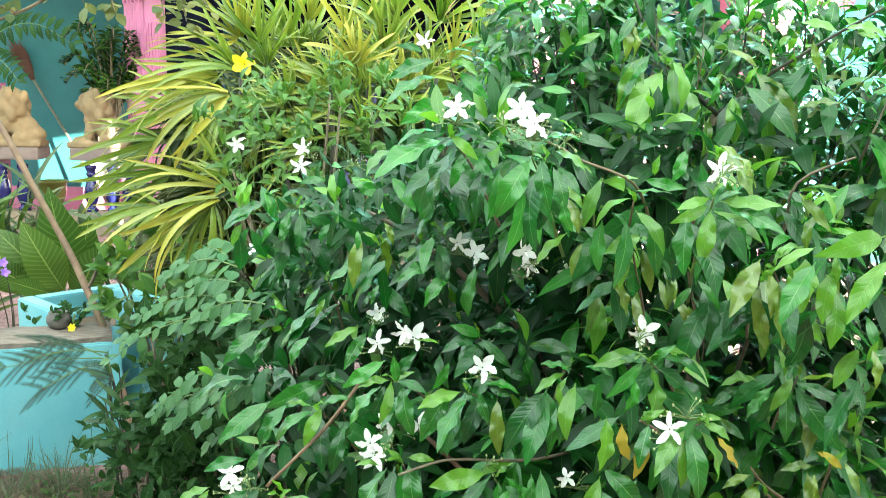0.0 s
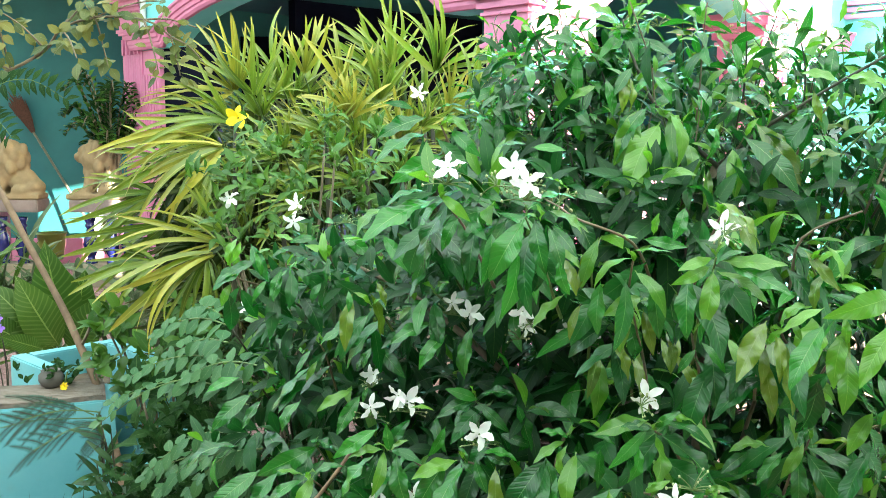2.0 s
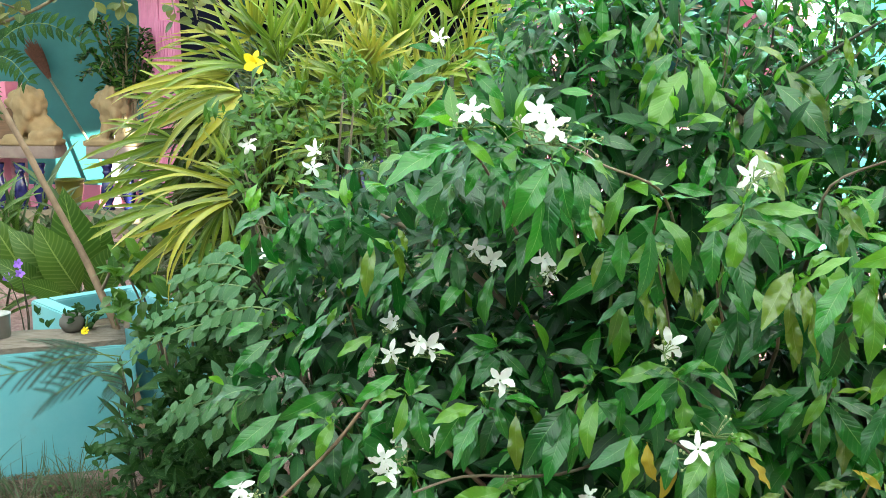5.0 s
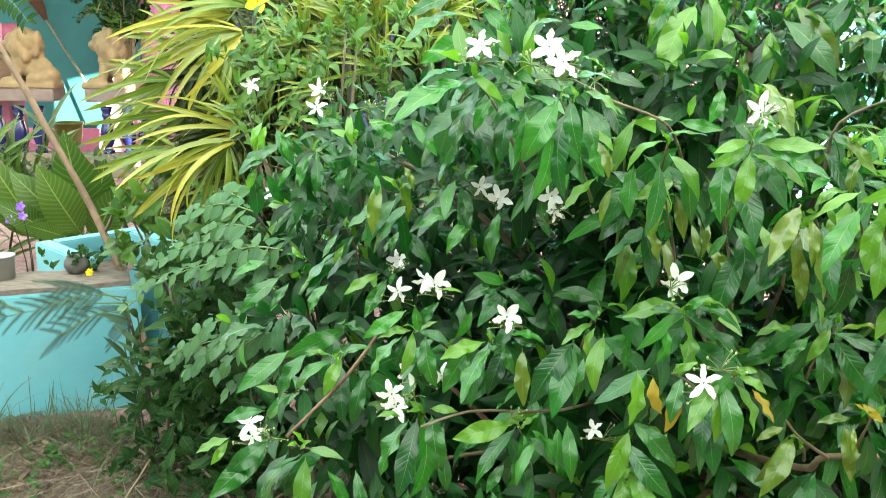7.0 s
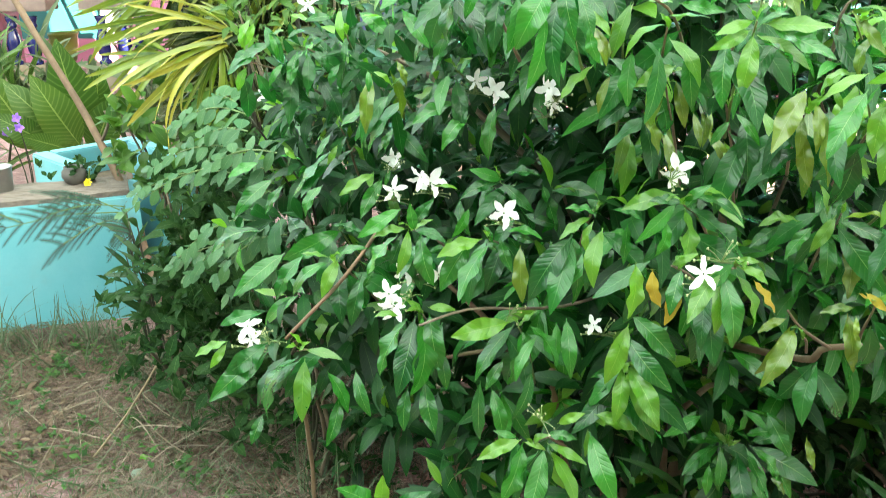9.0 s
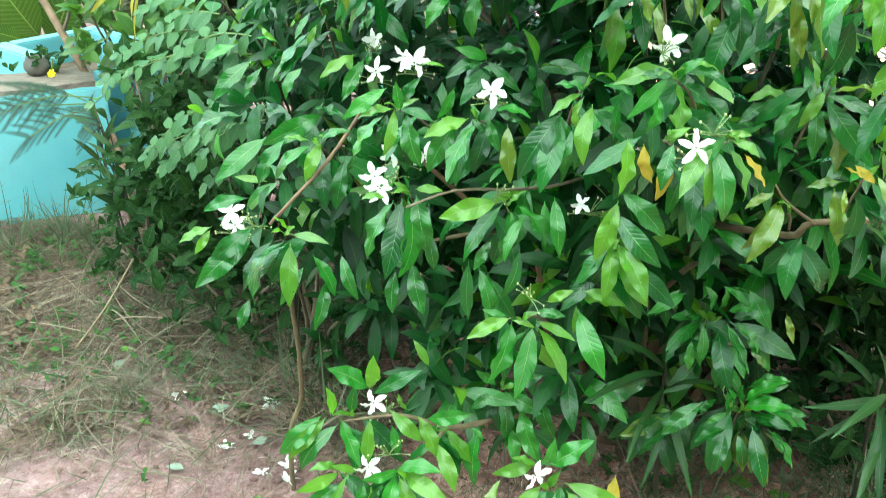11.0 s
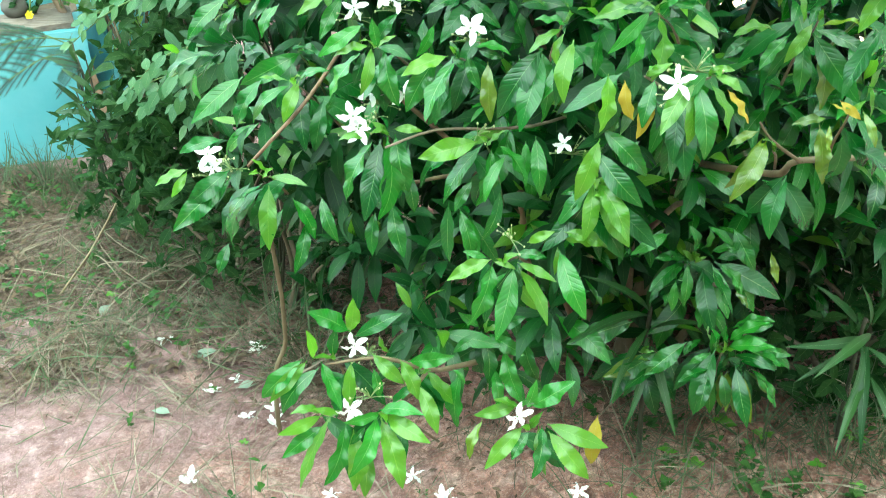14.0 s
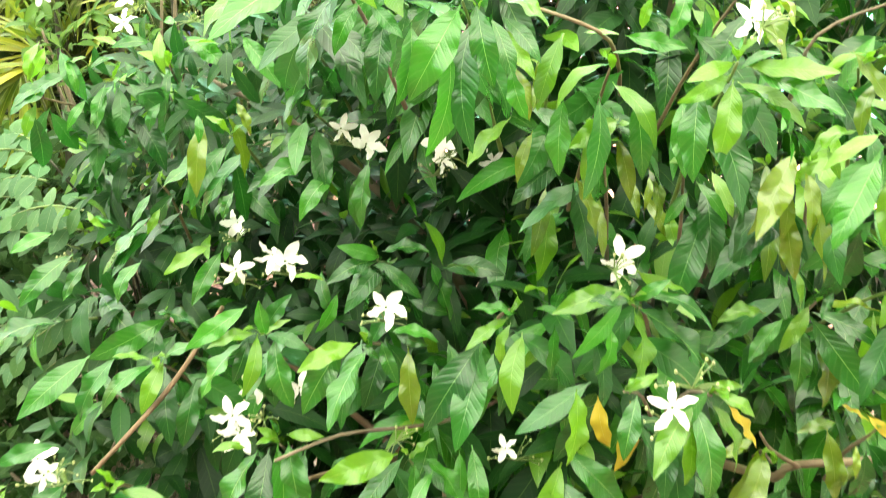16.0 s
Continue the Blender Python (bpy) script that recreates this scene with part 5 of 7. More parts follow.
def loose_sprig(place, rng, length, out=(0, -0.55, 0.75), bright=0.3, count=(7, 10)):
    """A whorl at a twig's end for the mass of the shrub: young leaves raised, old ones hanging; bright: share of leaves
    not darkened for shade.
    """
    c = Vector(place) - FOOT
    axis = (Vector(out) + Vector((1.1 * (place[0] - 0.35), 0, min(0.0, place[0]) * 0.9)) + 0.4 * rand_dir(rng)).normalized()
    a = axis.orthogonal().normalized()
    b = axis.cross(a)
    turn = rng.uniform(0, 6.28)
    n = rng.randint(*count)
    for k in range(n):
        age = k / (n - 1)
        th = turn + k * 2.4
        side = math.cos(th) * a + math.sin(th) * b
        base = c - axis * 0.009 * k + 0.006 * side
        d = (0.85 * side + axis * (0.95 - 1.0 * age) + Vector((0, 0, -0.10 - 0.70 * age)) + 0.15 * rand_dir(rng)).normalized()
        ln = length * (0.62 + 0.5 * age ** 0.6) * rng.uniform(0.8, 1.15)
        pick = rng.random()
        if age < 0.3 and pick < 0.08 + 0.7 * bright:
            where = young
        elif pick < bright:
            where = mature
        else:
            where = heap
        where.add(rng.choice(ROUGH_LEAVES), leaf_pose(base, base + d * ln, axis * 0.7 + side * 0.3 + Vector((0, 0, 0.5)), rng.uniform(-0.6, 0.6), rng.uniform(0.85, 1.08)))


# petals, buds
FLOWERS = [blossom(5, 0.20 + 0.025 * (i % 3), 0.53, 0.02 + 0.18 * (i % 4), 0.55, 200 + i, 0.2 + 0.08 * (i % 3)) for i in range(10)]
flower_meshes = []
for i, h in enumerate(FLOWERS):
    flower_meshes.append(h.mesh("jasmine_flower", PETAL))


def bud_set(seed):
    """Thin stalks from one point, and the place and size of the bud on each."""
    rng = random.Random(seed)
    bm = bmesh.new()
    heads = []
    for i in range(11):
        d = Vector((rng.uniform(-1, 1), rng.uniform(-0.8, 0.3), rng.uniform(-0.3, 1.0))).normalized() * rng.uniform(0.012, 0.034)
        tube(bm, [(0, 0, 0), d * 0.5 + Vector((0, 0, 0.002)), d], (0.0009, 0.0007), 4)
        heads.append((d, rng.uniform(0.0010, 0.0021)))
    me = bpy.data.meshes.new("inflorescence")
    bm.to_mesh(me)
    bm.free()
    me.materials.append(GREEN_STEM)
    return me, heads


bm = bmesh.new()
bmesh.ops.create_icosphere(bm, subdivisions=1, radius=1.0)
for v in bm.verts:
    v.co.z *= 1.35
bud_ball = bpy.data.meshes.new("bud")
bm.to_mesh(bud_ball)
bm.free()
bud_ball.materials.append(BUD)
bud_ball.polygons.foreach_set("use_smooth", [True] * len(bud_ball.polygons))
bud_sets = [bud_set(300 + i) for i in range(4)]


def inflorescence(m):
    """Green flower stalks with their pale unopened buds."""
    me, heads = jrng.choice(bud_sets)
    ob = part("inflorescence", me, None, shrub, "green flower stalks with pale unopened buds")
    ob.matrix_basis = m
    for d, r in heads:
        part("bud", bud_ball, None, ob).matrix_basis = Matrix.Translation(d) @ Matrix.Diagonal((r, r, r, 1))


def bloom(x, y, z, width):
    p = Vector((x, y, z))
    aim = p + Vector((jrng.uniform(-0.5, 0.5), 1.0, -jrng.uniform(0.0, 0.7)))
    ob = part("flower", jrng.choice(flower_meshes), None, shrub, "white five-petalled pinwheel flower")
    ob.matrix_basis = Matrix.Translation(-FOOT) @ look(p, aim, jrng.uniform(0, 72)) @ Matrix.Diagonal((1.1 * width, 1.1 * width, 1.1 * width, 1))
    q = p + Vector((jrng.uniform(-0.01, 0.02), 0.012, -0.024))
    stem("flower_stalk", [p - FOOT, p + Vector((0.002, 0.012, -0.008)) - FOOT, q - FOOT], (0.0012, 0.0014), GREEN_STEM, shrub, wobble=0)
    if jrng.random() < 0.7:
        inflorescence(Matrix.Translation(q - FOOT))


def limb(name, mat, thick, thin, *path):
    """A woody stem of the shrub through points of the place."""
    stem(name, [Vector(p) - FOOT for p in path], (thick, thin), mat, shrub)


limb("trunk", BARK, 0.022, 0.011, (0.45, 2.15, -0.03), (0.50, 2.0, 0.5), (0.51, 1.95, 0.92), (0.51, 1.95, 1.24), (0.53, 1.98, 1.40))
limb("branch", DARK_STEM, 0.005, 0.002, (0.53, 1.97, 1.40), (0.42, 2.0, 1.51), (0.38, 2.05, 1.61), (0.36, 2.05, 1.68))
limb("branch", DARK_STEM, 0.005, 0.0025, (0.53, 1.98, 1.40), (0.61, 1.97, 1.47), (0.65, 1.95, 1.50), (0.80, 1.9, 1.60))
limb("branch", TWIG, 0.007, 0.0035, (0.50, 1.97, 0.62), (0.56, 1.62, 0.74), (0.58, 1.56, 0.79), (0.72, 1.55, 0.80), (0.9, 1.56, 0.82))
limb("branch", TWIG, 0.003, 0.0015, (0.58, 1.555, 0.79), (0.51, 1.5, 0.85), (0.48, 1.47, 0.89))
limb("branch", RED_BARK, 0.009, 0.004, (0.40, 2.12, -0.02), (0.20, 1.95, 0.5), (0.05, 1.98, 0.66), (-0.08, 1.98, 0.78))
limb("branch", RED_BARK, 0.004, 0.003, (-0.15, 1.95, 0.87), (-0.21, 1.82, 0.81), (-0.26, 1.76, 0.77), (-0.31, 1.74, 0.72))
limb("branch", TWIG, 0.006, 0.004, (-0.35, 1.9, -0.02), (-0.34, 1.9, 0.16), (-0.31, 1.9, 0.25), (-0.30, 1.85, 0.42), (-0.295, 1.8, 0.56))
limb("branch", RED_BARK, 0.006, 0.007, (0.17, 1.75, 0.66), (0.18, 1.76, 0.57), (0.20, 1.8, 0.44), (0.26, 1.95, 0.2))
limb("branch", TWIG, 0.007, 0.002, (0.40, 2.1, 0.05), (0.21, 1.85, 0.24), (0.08, 1.66, 0.35), (0.0, 1.55, 0.42), (-0.05, 1.51, 0.465), (-0.09, 1.5, 0.48), (-0.17, 1.5, 0.47))
limb("branch", TWIG, 0.004, 0.003, (0.0, 1.55, 0.42), (-0.04, 1.52, 0.38), (-0.08, 1.465, 0.39))
limb("branch", TWIG, 0.0014, 0.0026, (0.18, 1.72, 1.36), (0.22, 1.5, 1.34), (0.29, 1.5, 1.31), (0.34, 1.62, 1.24))
limb("branch", BARK, 0.0016, 0.0042, (0.65, 1.6, 1.35), (0.58, 1.65, 1.30), (0.58, 1.7, 1.22), (0.60, 1.82, 1.10), (0.55, 1.98, 0.7))
limb("branch", TWIG, 0.003, 0.006, (-0.03, 1.82, 0.65), (0.04, 1.86, 0.64), (0.20, 1.9, 0.63), (0.43, 1.98, 0.59))
limb("branch", BARK, 0.002, 0.003, (-0.06, 1.6, 0.81), (0.02, 1.62, 0.83), (0.18, 1.70, 0.80), (0.30, 1.85, 0.78))
limb("branch", BARK, 0.011, 0.004, (0.52, 2.1, -0.02), (0.60, 1.95, 0.3), (0.56, 1.75, 0.45), (0.50, 1.64, 0.52))
limb("branch", BARK, 0.010, 0.004, (0.48, 2.1, -0.02), (0.42, 1.95, 0.4), (0.45, 1.78, 0.60), (0.46, 1.72, 0.64))
limb("branch", BARK, 0.014, 0.004, (0.40, 2.2, -0.02), (0.30, 2.2, 0.7), (0.0, 2.3, 1.05), (-0.3, 2.35, 1.2))

# sprigs: place of the twig's end, then each leaf from base to tip in mm from it, and its age
sprig((0.322, 1.470, 1.048), (
    (-14, -1, 14, -89, -15, -3, MATURE),
    (-14, -5, 2, -70, -30, -46, MATURE),
    (-1, -8, -6, -14, -49, -79, YOUNG),
    (7, 0, -7, 85, -18, -84, MATURE),
    (8, -5, 11, 75, -34, -21, MATURE),
    (-2, -8, 8, 29, -23, 34, MATURE),
    (-24, -5, -25, -42, -21, -70, MATURE),
    (16, -1, 16, 56, -8, 10, MATURE),
    (-6, -3, 4, -51, -13, 9, MATURE),
))
sprig((0.203, 1.520, 1.023), (
    (28, -1, 3, 71, -9, -12, MATURE),
    (8, 0, -3, -42, -7, 7, MATURE),
    (50, 0, -22, 45, -9, -79, MATURE),
    (1, 0, -15, -7, -8, -62, MATURE),
    (-4, 0, -9, -49, -8, -40, YOUNG),
    (13, -5, -28, 0, -35, -105, MATURE),
))
sprig((0.569, 1.550, 1.010), (
    (-9, 0, -6, -44, -10, -58, YOUNG),
    (-3, -5, -22, 57, -53, -106, MATURE),
    (0, -5, -13, 68, -38, -46, MATURE),
    (5, -1, -8, 81, -17, -16, MATURE),
    (-39, 0, -21, -79, -10, -69, MATURE),
    (-92, -6, -19, -137, -24, -46, MATURE),
    (-17, 0, -28, -17, -13, -108, MATURE),
    (-63, 0, -12, -122, -9, -18, MATURE),
    (-34, -1, 42, -24, -9, -1, MATURE),
    (-12, -6, -52, 2, -19, -85, MATURE),
    (13, 0, -37, 18, -15, -130, MATURE),
))
sprig((0.370, 1.370, 0.991), (
    (-22, -9, -1, -68, -51, -58, YOUNG),
    (-14, -1, -11, 0, -21, -105, MATURE),
    (4, -1, -11, 26, -16, -79, MATURE),
    (3, 0, 12, 31, -4, 9, YOUNG),
    (6, -5, 2, 40, -18, -17, MATURE),
    (-22, -2, -19, -24, -19, -86, MATURE),
    (-5, -5, 6, -47, -22, -27, MATURE),
))
sprig((0.296, 1.400, 0.984), (
    (6, 0, -16, -8, -11, -83, YELLOW),
    (-26, 0, -8, -13, -8, -58, YELLOW),
    (-49, 0, 0, -58, -12, -73, MATURE),
    (111, 0, -24, 140, -8, -66, YELLOW),
    (11, -5, -6, -5, -27, -62, MATURE),
))
sprig((0.249, 1.450, 0.811), (
    (-6, -6, -3, -20, -41, -73, YOUNG),
    (5, -9, -2, 40, -63, -66, YOUNG),
    (1, -1, 3, 39, -8, 7, YOUNG),
    (-7, 0, 0, -51, -7, -15, MATURE),
    (-39, 0, -80, 22, -10, -102, YOUNG),
    (7, 0, 78, 68, -14, 14, MATURE),
    (0, 0, 61, -31, -14, -22, MATURE),
    (0, -5, 45, 60, -44, -20, MATURE),
    (55, -5, 63, 30, -15, 37, MATURE),
))
sprig((0.120, 1.480, 0.666), (
    (-22, -4, 6, -87, -25, -16, YOUNG),
    (-26, 0, 9, -62, -6, 24, MATURE),
    (-18, -6, -1, -57, -52, -81, MATURE),
    (15, -7, -11, -14, -65, -100, MATURE),
    (26, -6, -12, 65, -50, -85, YOUNG),
    (24, -8, 2, 78, -38, -15, YOUNG),
    (-13, -1, 1, 19, -7, -9, YOUNG),
    (21, -1, 15, 66, -9, 11, MATURE),
    (82, -1, 23, 78, -9, -19, YOUNG),
    (86, -6, 16, 122, -59, -71, MATURE),
    (93, -3, 39, 153, -19, 35, YOUNG),
    (38, 0, 34, 77, -7, 55, YOUNG),
    (4, -5, -17, -32, -36, -80, MATURE),
))
sprig((0.249, 1.450, 0.794), (
    (-6, -6, 6, -12, -36, -58, YOUNG),
    (6, -3, -5, 49, -29, -74, YOUNG),
    (-1, -1, 8, 34, -7, 17, MATURE),
))
sprig((0.102, 1.660, 0.420), (
    (-2, -1, -12, 3, -21, -102, MATURE),
    (-7, -1, -5, -60, -13, -36, MATURE),
    (8, -1, -6, 73, -16, -43, MATURE),
    (18, -4, 14, 72, -21, 44, MATURE),
    (-13, 0, 13, -49, -7, 48, MATURE),
    (35, -5, -41, 65, -50, -126, MATURE),
    (71, 0, -21, 99, -14, -101, MATURE),
    (15, -5, -79, 24, -38, -147, MATURE),
))
sprig((-0.155, 1.500, 0.478), (
    (-47, -4, -3, -106, -36, -58, YOUNG),
    (-19, -6, -4, 12, -45, -71, MATURE),
    (28, -1, -9, 20, -18, -86, MATURE),
    (-56, 0, -2, -122, -15, -64, MATURE),
    (-29, -1, -19, -90, -22, -92, MATURE),
    (-32, -5, 9, -37, -22, 73, YOUNG),
    (-1, -1, 9, 10, -11, 70, MATURE),
    (27, -9, 63, -29, -43, 120, MATURE),
    (32, -9, 63, 43, -37, 140, YOUNG),
    (40, 0, 46, 117, -13, 96, MATURE),
    (77, 0, 45, 93, -6, 15, MATURE),
    (66, -2, 8, 115, -19, -38, MATURE),
))
sprig((-0.015, 1.500, 0.448), (
    (-14, 0, 23, 58, -11, 40, MATURE),
    (14, 0, 0, 62, -13, -63, MATURE),
    (-1, -6, -25, 28, -47, -92, MATURE),
    (-30, -2, 25, -3, -21, -40, MATURE),
    (-75, 0, 8, -68, -9, -44, MATURE),
    (57, -5, 8, 75, -14, -15, MATURE),
    (66, 0, -8, 61, -16, -103, MATURE),
))
sprig((-0.081, 1.460, 0.394), (
    (-6, -9, -1, -50, -82, -62, MATURE),
    (3, -6, -10, 35, -68, -100, MATURE),
    (-1, -6, 8, -58, -28, 7, MATURE),
    (8, -5, 1, 65, -29, -23, MATURE),
    (4, -9, 16, 73, -43, 31, MATURE),
    (13, -9, 4, 83, -56, -16, MATURE),
    (-26, -5, -22, -51, -18, -47, MATURE),
))
sprig((-0.167, 1.470, 0.384), (
    (0, -5, -3, -49, -64, -98, MATURE),
    (-15, -7, 6, -80, -40, -4, YOUNG),
    (-10, -4, 11, -60, -18, 21, MATURE),
    (14, -9, 15, -21, -23, 35, MATURE),
    (-12, -5, -17, -78, -39, -54, MATURE),
    (26, -6, -18, -9, -60, -96, MATURE),
    (39, -5, -31, 37, -51, -116, MATURE),
    (62, -6, -68, 55, -48, -134, MATURE),
))
sprig((0.163, 1.420, 0.392), (
    (32, -2, 7, 123, -27, -21, MATURE),
    (32, -4, -9, 92, -41, -73, MATURE),
    (17, -9, 7, -2, -64, -50, MATURE),
    (-5, -8, -5, -32, -33, -38, MATURE),
    (-15, -6, 5, -76, -46, -44, MATURE),
    (-20, -5, 45, -61, -17, 72, MATURE),
    (-25, -4, 50, -92, -24, 47, MATURE),
    (2, -4, 49, 64, -28, 112, MATURE),
    (-12, -7, 52, 4, -27, 117, MATURE),
    (13, -6, 4, 22, -45, -60, MATURE),
    (-79, -5, 18, -99, -31, -36, OLIVE),
    (107, 0, 18, 99, -14, -65, YELLOW),
))
sprig((0.482, 1.720, 0.525), (
    (-13, -6, 10, -78, -27, 20, MATURE),
    (-17, -6, -2, -79, -39, -50, MATURE),
    (-6, -6, -8, -16, -40, -75, MATURE),
    (36, -6, -9, 61, -55, -92, MATURE),
    (47, -1, -7, 160, -29, -68, MATURE),
    (31, -1, 0, 9, -8, -34, MATURE),
    (46, 0, 5, 100, -9, 26, MATURE),
    (11, 0, 23, 22, -8, 75, MATURE),
    (36, -5, 71, 92, -29, 54, MATURE),
    (8, -6, -33, 23, -54, -116, MATURE),
    (-59, -1, 66, -103, -13, 19, MATURE),
    (39, -6, 117, 81, -25, 100, MATURE),
    (-30, -5, -20, -50, -30, -78, MATURE),
    (71, 0, -26, 120, -16, -103, MATURE),
))
sprig((0.524, 1.620, 0.392), (
    (10, -4, 27, 68, -27, 79, MATURE),
    (10, -9, 18, 76, -51, 41, MATURE),
    (46, 0, 4, 123, -14, -31, MATURE),
    (24, -6, -3, 86, -38, -16, MATURE),
    (-21, -1, -1, -62, -9, -20, MATURE),
    (-23, -6, -33, -80, -26, -45, MATURE),
    (-21, -6, -45, -38, -36, -102, MATURE),
    (7, 0, -50, 18, -11, -114, MATURE),
    (29, -6, -34, 44, -63, -122, MATURE),
    (54, -9, -33, 86, -64, -79, MATURE),
    (-17, -8, 12, -33, -26, 69, MATURE),
    (3, -4, 21, -3, -15, 70, MATURE),
    (-69, 0, 20, -138, -14, -37, MATURE),
))
sprig((-0.054, 1.620, 0.822), (
    (-29, 0, -15, -72, -16, -106, MATURE),
    (-3, -1, -10, -22, -28, -136, MATURE),
    (11, 0, -5, 27, -15, -99, MATURE),
    (-14, -6, -12, -41, -64, -120, MATURE),
    (-40, -1, -5, -79, -8, -4, YOUNG),
    (11, 0, 10, 54, -6, 8, YOUNG),
    (-2, -1, 10, -11, -5, 35, MATURE),
    (-29, -2, -137, -35, -20, -206, MATURE),
    (1, -4, -125, 18, -34, -204, MATURE),
    (28, 0, -65, 37, -11, -132, MATURE),
))
sprig((0.099, 1.570, 0.821), (
    (-19, -3, 7, -106, -27, -7, YOUNG),
    (-10, 0, -2, -69, -17, -89, MATURE),
    (6, -1, -9, -18, -19, -93, MATURE),
    (26, -7, -18, -5, -41, -77, MATURE),
    (19, -6, 1, 58, -37, -54, MATURE),
    (-25, -6, -58, -52, -26, -99, MATURE),
    (59, -5, 5, 58, -25, -48, MATURE),
    (74, -7, 11, 79, -50, -67, MATURE),
    (-60, 0, -101, -61, -15, -195, MATURE),
    (-42, 0, -111, -24, -14, -195, MATURE),
    (20, -5, -78, -11, -37, -146, MATURE),
))
sprig((0.056, 1.630, 0.941), (
    (-18, -7, 5, -85, -38, -14, YOUNG),
    (-5, -9, -4, -51, -65, -77, MATURE),
    (-9, -7, 5, 11, -14, -13, MATURE),
    (15, -1, 3, 34, -12, -47, MATURE),
    (47, -1, -11, 51, -19, -98, OLIVE),
    (33, -5, 14, 70, -16, 3, MATURE),
    (-12, -1, 27, 3, -7, -2, MATURE),
    (-34, -1, -1, -81, -19, -78, MATURE),
    (28, -5, 19, 81, -22, 10, MATURE),
    (95, -5, -1, 108, -39, -83, MATURE),
    (127, 0, 7, 130, -17, -101, MATURE),
    (78, -5, -24, 91, -26, -79, MATURE),
))
sprig((0.074, 1.760, 1.004), (
    (-6, -6, 2, -68, -31, -21, MATURE),
    (-4, -8, -1, -36, -30, -37, MATURE),
    (4, -1, -3, 57, -15, -51, MATURE),
    (9, -1, 12, 67, -12, 13, MATURE),
    (2, -6, 6, -53, -26, 29, MATURE),
    (43, 0, -58, 100, -9, -76, MATURE),
    (71, 0, -8, 96, -13, -85, MATURE),
    (-54, 0, -48, -83, -9, -96, MATURE),
))
sprig((-0.069, 1.620, 0.963), (
    (-5, -5, 0, -23, -30, -64, YOUNG),
    (-9, -2, 3, -61, -14, -8, YOUNG),
    (5, -5, 4, 0, -18, 51, MATURE),
    (7, -5, 2, 56, -21, -14, MATURE),
    (15, 0, -7, 34, -13, -88, MATURE),
    (-19, -1, 34, -84, -16, -7, MATURE),
    (-25, 0, -11, -71, -12, -73, MATURE),
    (7, -1, 12, 37, -10, 54, MATURE),
    (39, -5, 73, 74, -14, 71, YOUNG),
    (-16, 0, -7, -35, -8, -56, MATURE),
))
sprig((-0.228, 1.820, 0.843), (
    (-10, -1, -5, -75, -19, -66, MATURE),
    (9, -7, 2, -18, -41, -58, YOUNG),
    (-10, 0, 5, -57, -7, 14, YOUNG),
    (-92, -5, 11, -176, -51, -52, MATURE),
    (11, 0, 5, 66, -8, 24, MATURE),
    (-57, 0, 6, -106, -16, -77, MATURE),
    (50, -1, -33, 30, -20, -122, MATURE),
    (71, 0, -22, 50, -6, -53, MATURE),
))
sprig((-0.230, 1.920, 0.871), (
    (0, 0, -6, -109, -19, -56, MATURE),
    (-10, -6, 8, 52, -29, -10, MATURE),
    (69, -1, 106, 6, -15, 69, YOUNG),
    (86, -9, 97, 48, -52, 35, MATURE),
    (102, -6, 117, 93, -16, 86, MATURE),
    (-27, -5, 85, -58, -28, 32, MATURE),
    (-122, -5, 97, -188, -42, 36, MATURE),
    (-103, 0, 84, -137, -10, 32, MATURE),
    (-153, 0, -5, -245, -16, -45, MATURE),
))
sprig((-0.277, 1.700, 0.718), (
    (-5, -6, -13, -62, -51, -80, MATURE),
    (9, -4, -20, 5, -43, -119, YOUNG),
    (16, -6, 3, 80, -28, -5, YOUNG),
    (8, 0, 5, -14, -6, 37, YOUNG),
    (-58, -4, 13, -127, -35, -35, MATURE),
    (-1, -1, -21, -58, -27, -126, MATURE),
    (49, 0, -44, 82, -13, -117, MATURE),
    (98, -4, -41, 125, -32, -113, MATURE),
    (66, -6, -90, 45, -47, -165, MATURE),
    (-59, -6, -3, -148, -66, -67, MATURE),
    (-126, -6, 19, -176, -29, 1, YOUNG),
    (-127, -6, 13, -153, -25, -23, YOUNG),
    (-64, -1, 70, -131, -15, 53, MATURE),
    (-73, -6, -125, -92, -29, -171, MATURE),
    (27, -5, -63, -12, -34, -120, MATURE),
))
sprig((0.019, 1.470, 1.375), (
    (-15, -6, -4, -105, -50, -55, MATURE),
    (2, -1, -21, -22, -18, -103, MATURE),
    (0, -1, 4, 40, -11, -31, YOUNG),
    (-23, -6, 10, -75, -27, -11, MATURE),
    (35, -5, -26, 63, -17, -56, MATURE),
    (47, -1, -42, 38, -15, -116, MATURE),
    (23, 0, -27, 1, -8, -73, MATURE),
))
sprig((0.015, 1.620, 1.475), (
    (-26, -1, 11, -95, -15, -19, MATURE),
    (-25, -6, -13, -97, -39, -56, MATURE),
    (4, -1, 13, 44, -10, -14, YOUNG),
    (17, -6, -8, 61, -27, -47, MATURE),
    (0, -4, -47, -76, -31, -87, MATURE),
    (-43, -5, 25, -84, -17, 33, MATURE),
    (-9, 0, 21, 25, -5, 30, MATURE),
))
